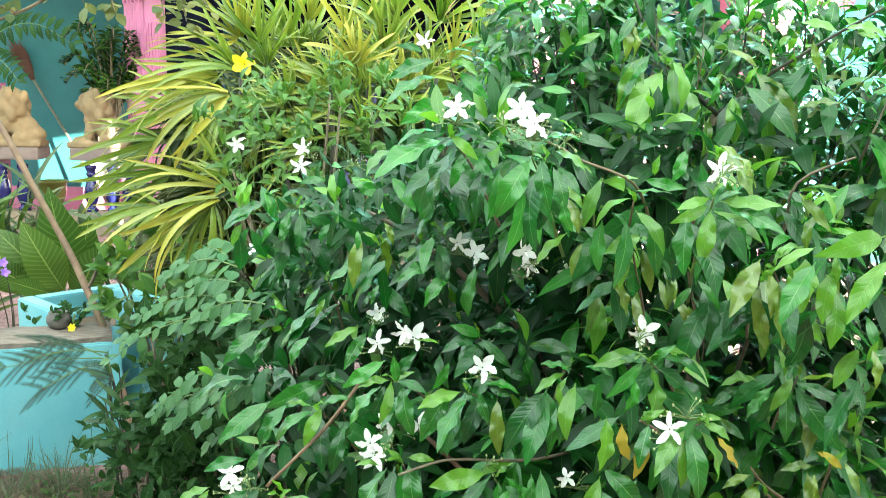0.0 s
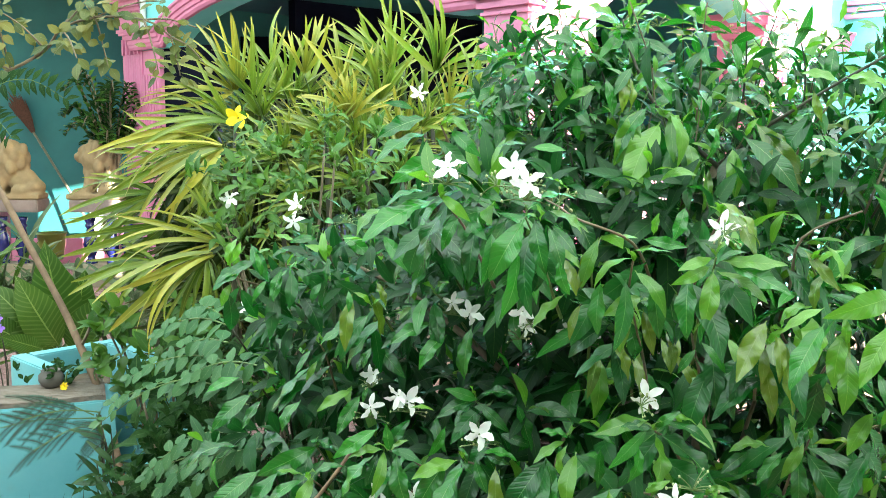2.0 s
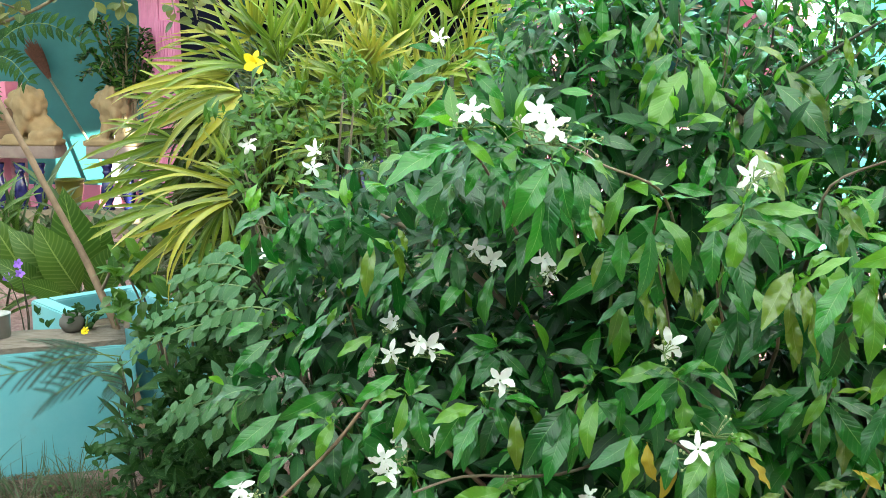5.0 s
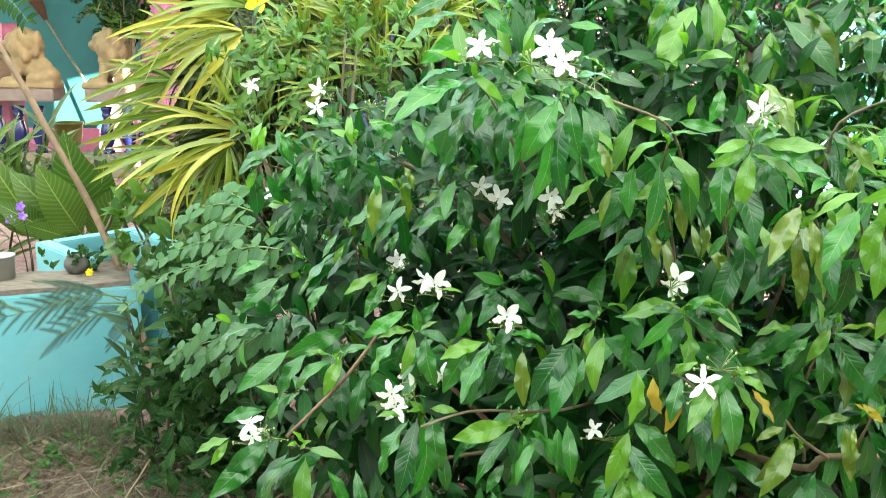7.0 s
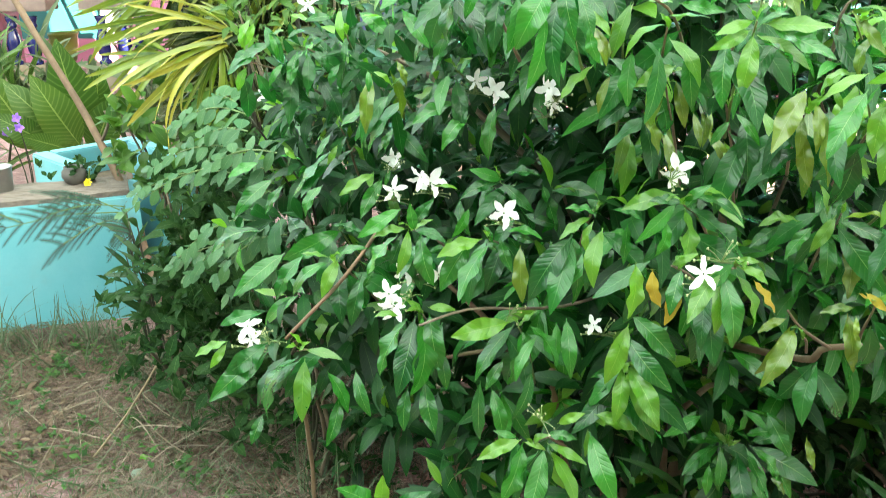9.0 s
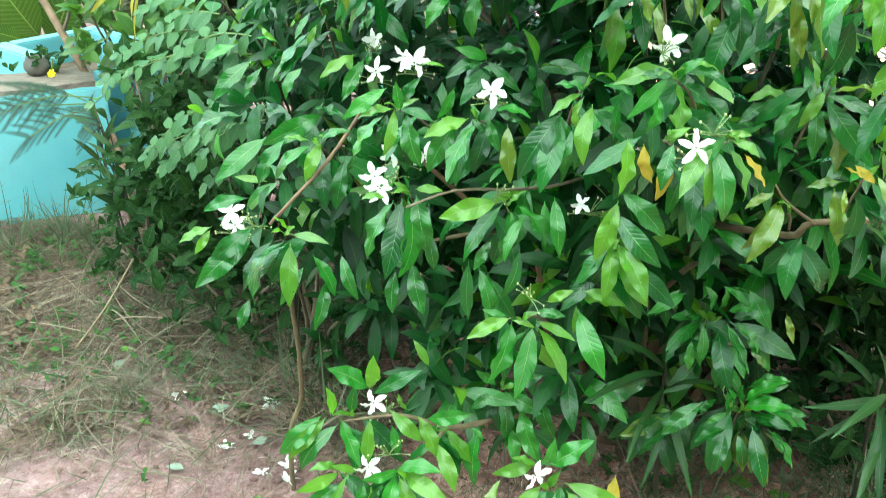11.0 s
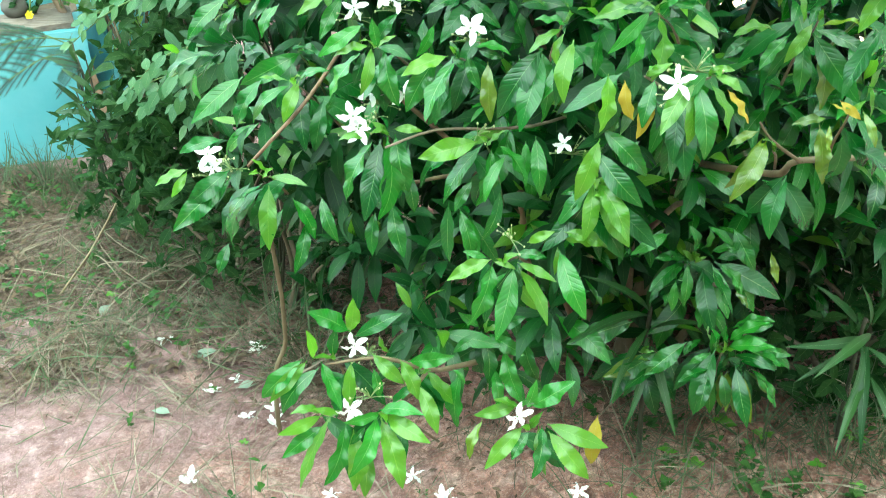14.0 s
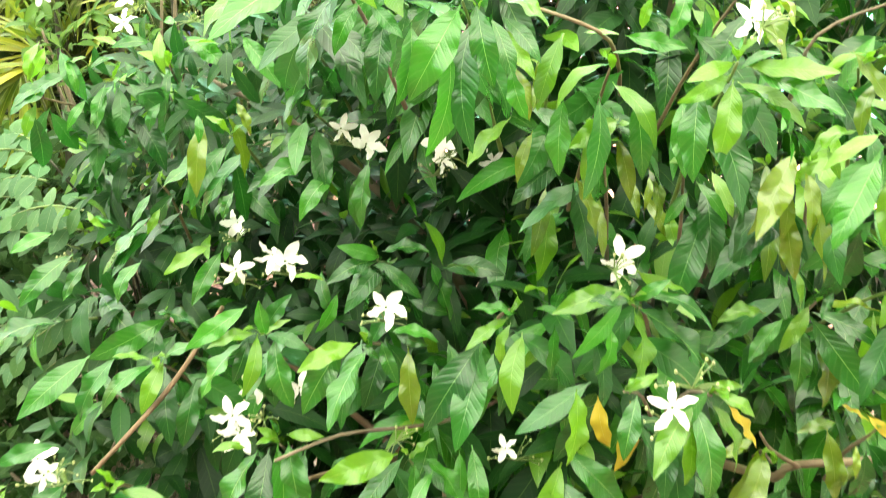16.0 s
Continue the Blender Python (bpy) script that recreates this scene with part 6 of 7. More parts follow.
sprig((0.132, 1.430, 1.353), (
    (-4, 0, -8, -48, -14, -85, MATURE),
    (13, -2, -7, 27, -18, -74, MATURE),
    (33, -1, 8, 75, -11, -22, YOUNG),
    (7, 0, 15, 67, -9, 24, MATURE),
    (37, -6, -14, 67, -23, -51, MATURE),
    (-11, -1, -45, -34, -19, -135, MATURE),
    (25, -1, 53, 56, -7, 37, YOUNG),
    (10, -1, 93, 51, -9, 89, MATURE),
    (-38, 0, 93, 0, -6, 97, MATURE),
    (46, 0, -60, 61, -7, -104, MATURE),
    (-45, 0, -23, -59, -10, -90, MATURE),
))
sprig((0.384, 1.420, 1.302), (
    (-3, -2, -21, -18, -19, -94, YOUNG),
    (6, -1, -21, 67, -16, -60, YOUNG),
    (12, -4, -5, 86, -29, -7, YOUNG),
    (4, -1, -7, 38, -8, 7, MATURE),
    (5, -6, -24, 43, -39, -89, MATURE),
    (-34, -1, -25, -38, -18, -109, MATURE),
    (-7, -6, -1, -54, -21, -16, YOUNG),
    (-10, -6, -13, -63, -25, -34, MATURE),
    (19, -6, -9, 89, -42, -44, MATURE),
    (3, -1, 72, 53, -16, 14, OLIVE),
))
sprig((0.291, 1.500, 1.284), (
    (-5, -4, 5, -59, -24, -35, YOUNG),
    (3, -6, -15, 39, -35, -74, MATURE),
    (0, 0, 16, 53, -8, 14, YOUNG),
    (25, -9, 41, 30, -18, 71, YOUNG),
    (-29, -4, 36, 2, -12, 35, YOUNG),
    (-47, -1, -32, -51, -15, -103, MATURE),
    (-12, -6, -31, -33, -45, -120, MATURE),
    (15, 0, 32, 73, -9, 22, MATURE),
    (28, 0, -32, 36, -12, -109, MATURE),
    (-52, 0, 31, -75, -11, -39, MATURE),
))
sprig((0.433, 1.850, 1.482), (
    (-21, -6, 14, -21, -39, -69, MATURE),
    (-79, -1, 19, -121, -21, -75, MATURE),
    (-49, -6, -39, -85, -43, -127, MATURE),
    (10, -6, -39, 16, -28, -99, MATURE),
    (89, -1, -48, 93, -17, -133, MATURE),
    (40, -6, -88, 31, -32, -157, MATURE),
    (-105, -1, 82, -96, -13, 17, OLIVE),
    (-51, 0, 78, -22, -9, 29, MATURE),
    (137, 0, -9, 207, -19, -106, OLIVE),
    (112, -5, -29, 190, -55, -123, MATURE),
))
sprig((0.541, 1.660, 1.146), (
    (86, -6, 43, 21, -63, -75, MATURE),
    (-2, -6, 1, -16, -66, -127, OLIVE),
    (25, -1, -35, 31, -20, -131, OLIVE),
    (-69, -6, -7, -47, -28, -57, MATURE),
    (-273, -1, -42, -282, -20, -134, MATURE),
    (-227, -1, -7, -211, -17, -85, MATURE),
    (-152, 0, -34, -115, -11, -94, MATURE),
    (67, 0, -62, 104, -9, -105, YOUNG),
))
sprig((0.515, 1.500, 0.831), (
    (-21, -2, 19, -72, -22, -47, OLIVE),
    (-17, -9, 18, -75, -62, -50, OLIVE),
    (62, 0, 36, 75, -14, -48, OLIVE),
    (66, -5, 52, 13, -19, 49, OLIVE),
    (71, -5, 74, 101, -17, 57, YELLOW),
    (101, -5, 2, 62, -20, -27, OLIVE),
    (-28, 0, 32, -69, -7, 12, OLIVE),
))
sprig((0.374, 2.100, 1.660), (
    (10, -5, 11, 61, -25, 36, YOUNG),
    (-12, -5, -1, -105, -36, -9, MATURE),
    (-5, 0, -11, -56, -12, -73, MATURE),
    (23, 0, -11, 93, -12, -45, MATURE),
    (-18, -5, 21, -83, -28, 51, MATURE),
    (12, 0, -22, 17, -10, -89, MATURE),
    (-33, 0, -22, -78, -13, -101, MATURE),
    (4, -5, 33, 5, -22, 85, YOUNG),
))
sprig((0.568, 2.250, 1.651), (
    (11, 0, 36, -65, -13, 81, MATURE),
    (23, 0, 24, 58, -11, -36, MATURE),
    (0, 0, -12, -48, -10, -60, MATURE),
    (-12, 0, 12, -87, -11, 23, MATURE),
    (34, 0, 48, 89, -10, 82, MATURE),
    (21, 0, 71, -27, -8, 47, MATURE),
))
sprig((0.728, 2.300, 1.656), (
    (-25, 0, 12, -62, -11, -50, MATURE),
    (-13, -5, -25, 51, -29, -20, MATURE),
    (11, 0, 24, 68, -10, 48, MATURE),
    (-35, 0, -49, -60, -12, -123, MATURE),
    (27, 0, -61, 74, -13, -134, MATURE),
    (47, -5, 12, 110, -29, 16, MATURE),
))
sprig((0.781, 2.150, 1.643), (
    (10, 0, 23, -36, -13, -57, MATURE),
    (21, -5, -12, 4, -30, -86, MATURE),
    (47, 0, -45, 99, -11, -91, MATURE),
    (32, 0, 45, 38, -7, 89, MATURE),
    (54, 0, 56, 92, -7, 78, MATURE),
    (21, 0, 34, 54, -7, 0, MATURE),
    (-4, 0, -171, 102, -17, -193, MATURE),
    (31, -5, -228, -32, -25, -256, MATURE),
    (13, 0, -286, 109, -17, -330, MATURE),
))
sprig((0.555, 1.400, 1.189), (
    (65, -1, 29, 11, -20, -55, MATURE),
    (-35, -5, 24, -86, -38, -52, MATURE),
    (54, -5, 65, -48, -38, 42, MATURE),
    (-35, 0, 47, -90, -9, 16, MATURE),
    (-5, 0, 16, -19, -12, -58, MATURE),
    (1, 0, -16, -5, -12, -93, MATURE),
))
sprig((0.630, 1.450, 1.063), (
    (-14, 0, 17, -50, -10, -40, MATURE),
    (4, -5, 18, 5, -24, -35, YOUNG),
    (-104, -5, -1, -117, -13, -28, MATURE),
    (-77, -6, 59, -122, -19, 68, MATURE),
))
sprig((0.467, 1.450, 1.177), (
    (-2, 0, -25, 11, -12, -97, OLIVE),
    (14, -5, 10, 24, -44, -88, OLIVE),
    (-14, 0, 25, -45, -12, -48, OLIVE),
))
sprig((0.570, 1.400, 0.926), (
    (18, -5, 2, 34, -23, -40, OLIVE),
    (-15, -5, 19, 10, -16, -2, YELLOW),
    (-25, -6, -15, -26, -16, -46, MATURE),
))
sprig((-0.309, 2.100, 1.192), (
    (-66, -5, 31, -51, -23, -22, MATURE),
    (-13, -5, -12, -26, -27, -73, MATURE),
    (73, -5, 68, 76, -22, 16, YOUNG),
    (24, 0, -9, 50, -6, -43, MATURE),
    (-44, -6, -33, -70, -25, -75, MATURE),
))
sprig((-0.163, 2.200, 1.101), (
    (20, 0, 19, 44, -15, -75, OLIVE),
    (-41, -5, -3, -29, -41, -96, OLIVE),
))
sprig((0.235, 1.520, 1.273), (
    (9, -5, 40, -23, -31, -27, OLIVE),
    (-50, -6, 47, -21, -26, 2, MATURE),
    (-41, -6, 12, -25, -25, -38, OLIVE),
    (-17, -1, -56, -32, -11, -105, OLIVE),
    (-42, -5, -41, -86, -25, -84, MATURE),
))
sprig((0.294, 1.520, 1.209), (
    (-11, -1, 16, -19, -16, -58, MATURE),
    (9, -9, 22, -47, -35, -1, MATURE),
    (-26, 0, -41, -5, -10, -101, OLIVE),
    (49, -6, -31, 52, -27, -86, OLIVE),
    (16, 0, 0, 30, -10, -63, OLIVE),
))
sprig((0.378, 1.500, 1.181), (
    (-14, -8, 71, -18, -42, 2, MATURE),
    (3, 0, -24, -22, -6, -57, MATURE),
    (13, -1, -14, 45, -11, -56, MATURE),
))
sprig((0.485, 1.450, 1.199), (
    (-25, -9, 9, -74, -54, -62, OLIVE),
    (-8, -8, -6, -12, -38, -67, OLIVE),
    (70, -1, 10, 0, -22, -75, MATURE),
    (88, -2, -7, 78, -18, -75, OLIVE),
    (-25, -1, -22, -28, -12, -77, OLIVE),
    (43, 0, 31, -5, -8, 8, YOUNG),
))
sprig((0.520, 1.450, 1.290), (
    (-6, -1, 15, 37, -14, -37, OLIVE),
    (20, -1, -13, 7, -11, -67, OLIVE),
    (-23, -6, -78, -11, -15, -105, YOUNG),
    (21, -5, 23, 37, -20, -20, MATURE),
))
sprig((0.572, 1.720, 0.289), (
    (9, -7, 100, 65, -34, 116, MATURE),
    (3, 0, 48, 68, -10, 53, MATURE),
    (48, 0, 47, 118, -13, 13, MATURE),
    (28, -3, 23, 90, -23, 7, MATURE),
    (-25, -3, 7, -92, -21, -16, MATURE),
    (-56, -8, -25, -58, -44, -76, MATURE),
    (-25, 0, -24, -16, -9, -76, MATURE),
    (1, -9, -9, -8, -58, -66, OLIVE),
    (27, -6, -21, 45, -55, -97, OLIVE),
    (56, -4, -14, 95, -36, -76, MATURE),
    (-45, -3, 77, -24, -15, 44, YOUNG),
    (-65, -4, 62, -90, -14, 36, MATURE),
    (61, -5, 41, 113, -25, 39, MATURE),
))
sprig((0.402, 1.720, 0.327), (
    (11, -9, -6, -80, -55, -17, OLIVE),
    (36, -1, -22, -30, -21, -90, MATURE),
    (-25, -6, 72, -150, -56, 60, MATURE),
    (70, -5, 2, 31, -25, -37, MATURE),
))
sprig((-0.374, 2.100, 1.211), (
    (-8, -1, 20, 27, -16, -50, MATURE),
    (64, -1, -29, 28, -15, -88, MATURE),
    (-4, 0, -12, -88, -16, -71, MATURE),
    (-38, 0, 35, -51, -9, -25, YOUNG),
    (71, -7, 13, 37, -21, -2, MATURE),
    (80, -6, 32, 45, -17, 44, YOUNG),
))
sprig((-0.209, 2.000, 1.225), (
    (-8, -8, 45, -1, -32, -9, YOUNG),
    (1, -9, -8, -2, -27, -49, MATURE),
    (28, -1, 39, 86, -15, -5, MATURE),
    (-25, -2, 33, -75, -13, 27, MATURE),
    (-17, -1, -55, -34, -9, -95, MATURE),
    (-57, -8, -10, -74, -20, -40, MATURE),
))
sprig((-0.012, 1.800, 1.283), (
    (29, -6, 47, -6, -43, -35, MATURE),
    (-66, -5, 49, -119, -29, 5, YOUNG),
    (-74, -7, 2, -30, -38, -55, MATURE),
    (75, -7, 50, 98, -26, 7, MATURE),
    (70, 0, 1, 65, -14, -88, MATURE),
    (0, -1, -29, -24, -14, -93, MATURE),
    (165, -6, -37, 120, -58, -147, MATURE),
))
sprig((-0.114, 1.850, 1.154), (
    (0, -1, 21, 17, -16, -55, OLIVE),
    (-35, -1, 15, -46, -20, -81, OLIVE),
    (-40, -6, 26, -39, -17, -9, MATURE),
    (103, -5, -29, 21, -39, -70, MATURE),
    (11, -6, 42, 28, -21, 2, OLIVE),
    (132, -6, -39, 87, -40, -105, MATURE),
    (184, 0, -48, 169, -13, -132, MATURE),
    (113, -5, 12, 66, -25, -22, MATURE),
))
sprig((-0.221, 1.950, 1.058), (
    (90, -8, 47, 8, -54, 15, MATURE),
    (97, -1, -10, 70, -10, -49, MATURE),
    (-20, 0, -11, -49, -8, -56, MATURE),
    (-9, 0, -33, -28, -6, -68, YOUNG),
    (-108, -6, -33, -83, -15, -55, YOUNG),
    (-163, 0, -66, -220, -10, -91, MATURE),
))
sprig((0.411, 1.500, 1.352), (
    (5, -6, 12, 39, -40, -59, OLIVE),
    (-52, -5, 8, -71, -20, -37, MATURE),
))
sprig((0.469, 1.660, 0.556), (
    (-56, -6, 60, -122, -32, 36, MATURE),
    (-36, -6, -1, -84, -31, -40, MATURE),
    (-14, -1, -7, -18, -16, -79, MATURE),
    (32, -5, -15, 64, -41, -83, MATURE),
    (12, -2, -39, 13, -25, -122, MATURE),
    (16, -1, 70, 63, -14, 32, MATURE),
    (-6, -6, 23, -25, -25, 86, MATURE),
    (28, -4, 24, 80, -20, 37, MATURE),
    (45, -1, -6, 84, -15, -59, MATURE),
    (60, -6, 63, 92, -42, 3, MATURE),
    (131, -1, 14, 146, -13, -39, OLIVE),
    (-31, -1, -39, -35, -12, -93, MATURE),
    (77, -1, -62, 101, -9, -92, OLIVE),
))
sprig((0.563, 1.720, 0.321), (
    (14, 0, 58, 85, -11, 76, MATURE),
    (9, -2, 14, 73, -18, 38, MATURE),
    (71, -2, 19, 124, -21, -24, MATURE),
    (32, -8, -15, 89, -41, -14, MATURE),
    (-35, -8, 0, -65, -19, -13, MATURE),
    (-39, -1, -38, -80, -9, -61, MATURE),
    (-22, -4, -6, -36, -20, 62, MATURE),
    (-47, -1, 32, -81, -9, 6, MATURE),
    (-49, -1, -55, -52, -16, -125, MATURE),
    (-21, -1, -52, -17, -19, -131, MATURE),
    (3, -2, -45, 4, -21, -115, OLIVE),
    (16, -6, -53, 25, -41, -114, OLIVE),
    (34, -7, -42, 43, -63, -118, OLIVE),
    (55, -1, -47, 105, -21, -118, OLIVE),
))
sprig((0.418, 1.700, 0.319), (
    (6, -2, 21, -91, -28, -20, MATURE),
    (16, -8, -8, -56, -46, -33, MATURE),
))
sprig((0.324, 1.650, 1.133), (
    (-16, -1, 81, -18, -18, -3, MATURE),
    (67, -6, 7, 58, -20, -32, OLIVE),
    (-59, -6, -8, -80, -39, -81, OLIVE),
    (-4, -6, -19, 7, -36, -85, OLIVE),
    (41, -5, 7, 51, -23, -41, OLIVE),
    (93, -1, -40, 110, -11, -89, MATURE),
))
sprig((-0.000, 1.800, 1.190), (
    (-24, 0, 99, -27, -10, 36, YOUNG),
    (3, -5, 51, -40, -30, -6, MATURE),
    (60, 0, 78, 57, -12, 0, MATURE),
    (-5, -1, -58, -76, -16, -92, MATURE),
    (20, -6, -80, -25, -35, -133, MATURE),
    (65, 0, -67, 55, -13, -149, MATURE),
    (-110, 0, -102, -124, -6, -139, MATURE),
))
sprig((-0.420, 2.100, 1.166), (
    (15, -2, 72, -11, -14, 26, YOUNG),
    (23, 0, 17, -40, -11, -19, MATURE),
    (-8, 0, -15, -26, -8, -61, YOUNG),
    (96, -9, -206, 54, -29, -188, MATURE),
))
sprig((0.401, 1.850, 1.491), (
    (-33, -2, 14, -86, -26, -78, MATURE),
    (-11, -6, -15, -73, -61, -136, MATURE),
    (-67, -4, 71, -77, -22, 7, OLIVE),
    (9, -6, 5, 16, -42, -86, MATURE),
    (-16, -1, 15, 31, -12, -17, MATURE),
    (48, -1, -49, 49, -12, -106, MATURE),
    (80, -6, -94, 78, -31, -160, OLIVE),
    (-102, 0, 63, -91, -9, 1, MATURE),
    (-61, -6, 83, -92, -24, 35, MATURE),
    (-122, 0, 53, -166, -7, 30, MATURE),
))
sprig((0.545, 1.850, 1.458), (
    (-19, -1, -25, -23, -17, -108, MATURE),
    (18, -1, 20, 90, -27, -85, OLIVE),
    (8, -7, -25, 72, -50, -84, OLIVE),
    (-34, 0, 59, 15, -9, 30, MATURE),
    (-51, 0, 9, -70, -8, -41, MATURE),
))
sprig((0.663, 1.800, 1.508), (
    (-22, -1, 24, -10, -10, -26, MATURE),
    (32, -8, 48, 86, -38, 32, MATURE),
    (-46, -8, 56, 5, -35, 40, MATURE),
    (17, 0, -29, 69, -8, -23, YOUNG),
    (-33, -2, -88, 31, -18, -81, YOUNG),
    (96, 0, 19, 50, -7, 39, MATURE),
    (43, -5, -67, 94, -30, -109, MATURE),
))
sprig((0.154, 1.500, 1.338), (
    (-25, -5, 0, -64, -35, -76, MATURE),
    (-1, -6, 5, 12, -30, -56, MATURE),
    (24, -1, 17, 71, -11, -12, YOUNG),
    (16, -6, -7, 34, -28, -64, MATURE),
    (-91, -6, 3, -107, -30, -58, MATURE),
))
# flowers: place and width
for bloom_row in (
    (0.028, 1.460, 1.418, 0.044),
    (0.116, 1.430, 1.418, 0.042),
    (0.133, 1.410, 1.400, 0.044),
    (0.385, 1.400, 1.342, 0.044),
    (0.062, 1.790, 1.151, 0.045),
    (0.031, 1.820, 1.166, 0.036),
    (-0.363, 2.550, 1.281, 0.050),
    (-0.379, 2.580, 1.236, 0.050),
    (-0.619, 2.900, 1.271, 0.050),
    (-0.480, 2.500, 1.028, 0.045),
    (-0.125, 2.000, 0.988, 0.040),
    (-0.116, 1.840, 0.969, 0.045),
    (-0.047, 1.800, 0.992, 0.048),
    (-0.061, 1.780, 1.008, 0.040),
    (0.313, 1.490, 1.091, 0.044),
    (0.077, 1.640, 0.985, 0.046),
    (0.152, 1.750, 1.164, 0.040),
    (0.159, 1.780, 1.131, 0.035),
    (0.239, 1.850, 1.112, 0.035),
    (0.280, 1.850, 1.105, 0.035),
):
    bloom(*bloom_row)
for bloom_row in (
    (-0.063, 2.700, 1.562, 0.050),
    (0.652, 2.200, 1.618, 0.050),
    (0.765, 2.300, 1.644, 0.050),
    (0.820, 2.200, 1.461, 0.045),
    (0.326, 1.350, 0.990, 0.044),
    (-0.112, 1.660, 0.840, 0.045),
    (-0.103, 1.650, 0.822, 0.045),
    (-0.085, 1.680, 0.871, 0.040),
    (-0.029, 1.660, 0.874, 0.042),
    (-0.378, 1.750, 0.742, 0.045),
    (-0.373, 1.750, 0.717, 0.040),
    (0.220, 1.600, 0.810, 0.030),
    (-0.119, 1.500, 0.504, 0.042),
    (-0.129, 1.460, 0.405, 0.040),
    (0.140, 1.400, 0.432, 0.046),
):
    bloom(*bloom_row)
# bud clusters that stand alone
for x, y, z in ((0.14, 1.47, 0.70), (-0.10, 1.45, 0.43), (0.10, 1.44, 1.38), (0.19, 1.44, 1.36), (0.37, 1.37, 1.33), (0.31, 1.48, 1.07), (0.35, 1.37, 0.99), (-0.08, 1.64, 0.84), (-0.32, 1.70, 0.73), (0.09, 1.60, 0.82), (-0.12, 1.9, 0.98), (-0.2, 2.1, 1.02), (-0.42, 2.4, 1.05), (-0.2, 2.3, 1.26), (0.46, 2.2, 1.68), (0.36, 2.1, 1.66), (0.60, 2.2, 1.66), (-0.43, 2.2, 0.86)):
    inflorescence(pose(x - FOOT.x + jrng.uniform(-0.012, 0.012), y - FOOT.y, z + jrng.uniform(0, 0.015), 0, 0, jrng.uniform(0, 360)))

# the mass of the shrub behind the sprigs, most leaves darkened to stand for inner shade
FRONT = [tuple(e) for e in ends] + [(-0.41, 2.31, 1.2), (-0.24, 2.21, 1.24), (-0.38, 2.5, 1.28), (-0.48, 2.5, 1.03), (-0.13, 2.31, 1.07), (-0.17, 2.06, 1.0), (0.35, 1.95, 1.5), (0.75, 2.2, 1.64), (-0.30, 2.0, 0.9)]


def front(x, z):
    """How far off the shrub's outer leaves stand."""
    s = w = 0.0
    for fx, fy, fz in FRONT:
        k = 1.0 / ((x - fx) ** 2 + (z - fz) ** 2 + 0.0025) ** 1.5
        s, w = s + k * fy, w + k
    return s / w


def crown(x):
    """Height of the shrub's top."""
    return float(np.interp(x, (-0.6, -0.45, -0.25, -0.05, 0.06, 0.13, 0.30, 0.41, 0.56, 0.8, 1.0, 1.5), (0.95, 1.24, 1.34, 1.41, 1.55, 1.72, 1.74, 1.75, 1.71, 1.70, 1.73, 1.73)))


def foot(x):
    """Height of the lowest leaves."""
    return float(np.interp(x, (-0.6, -0.4, -0.2, 0.1, 0.35, 0.7, 1.2), (0.85, 0.62, 0.45, 0.32, 0.26, 0.24, 0.12)))


heap, young, mature = Heap(), Heap(), Heap()
frng2 = random.Random(500)
made = 0
while made < 1150:
    x = frng2.uniform(-0.52, 1.35)
    z = frng2.uniform(0.15, 1.8)
    if not foot(x) < z < crown(x) - 0.06:
        continue
    made += 1
    outer = made % 3 == 0
    dep = frng2.uniform(0.14, 0.34) if outer else frng2.uniform(0.34, 0.95)
    if z > 1.36 and x > 0.2:
        # the top is thin: the house shows between its shoots
        if frng2.random() < 0.3:
            continue
        dep = frng2.uniform(0.0, 0.5)
    if x > 0.62 and z > 0.95 and frng2.random() < 0.22:
        continue
    if x < 0.02 and z > 0.98:
        dep = frng2.uniform(-0.06, 0.5)
        outer = dep < 0.2
    if x < 0.12 and 0.5 < z < 1.15 and outer and frng2.random() < 0.5:
        continue
    if z < 0.55 and x > 0.58:
        if frng2.random() < 0.5:
            continue
        dep = frng2.uniform(0.4, 0.9)
    small = z > 1.4 or (x < 0 and z > 1.0)
    # share of light-coloured leaves follows the light: more outside and to the right
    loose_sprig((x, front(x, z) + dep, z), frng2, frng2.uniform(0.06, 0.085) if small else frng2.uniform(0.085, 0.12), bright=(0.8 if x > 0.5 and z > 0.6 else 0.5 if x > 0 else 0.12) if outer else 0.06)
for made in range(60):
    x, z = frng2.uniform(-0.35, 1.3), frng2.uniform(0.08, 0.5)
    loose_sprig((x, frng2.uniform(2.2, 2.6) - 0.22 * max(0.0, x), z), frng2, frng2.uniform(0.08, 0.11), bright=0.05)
# backing of darkened leaves, so that gaps in the shrub read as shade
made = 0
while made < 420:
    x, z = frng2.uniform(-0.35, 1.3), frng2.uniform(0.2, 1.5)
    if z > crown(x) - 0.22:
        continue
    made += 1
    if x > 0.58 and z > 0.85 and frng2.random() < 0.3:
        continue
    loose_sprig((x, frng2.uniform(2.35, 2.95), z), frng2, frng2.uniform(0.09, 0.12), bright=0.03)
# thicket between the crown's leading branches
for made in range(46):
    x = frng2.uniform(0.10, 0.40)
    loose_sprig((x, frng2.uniform(2.0, 2.5), frng2.uniform(1.38, 1.66)), frng2, frng2.uniform(0.06, 0.085), (frng2.uniform(-0.5, 0.5), -0.5, 0.6), bright=0.35)
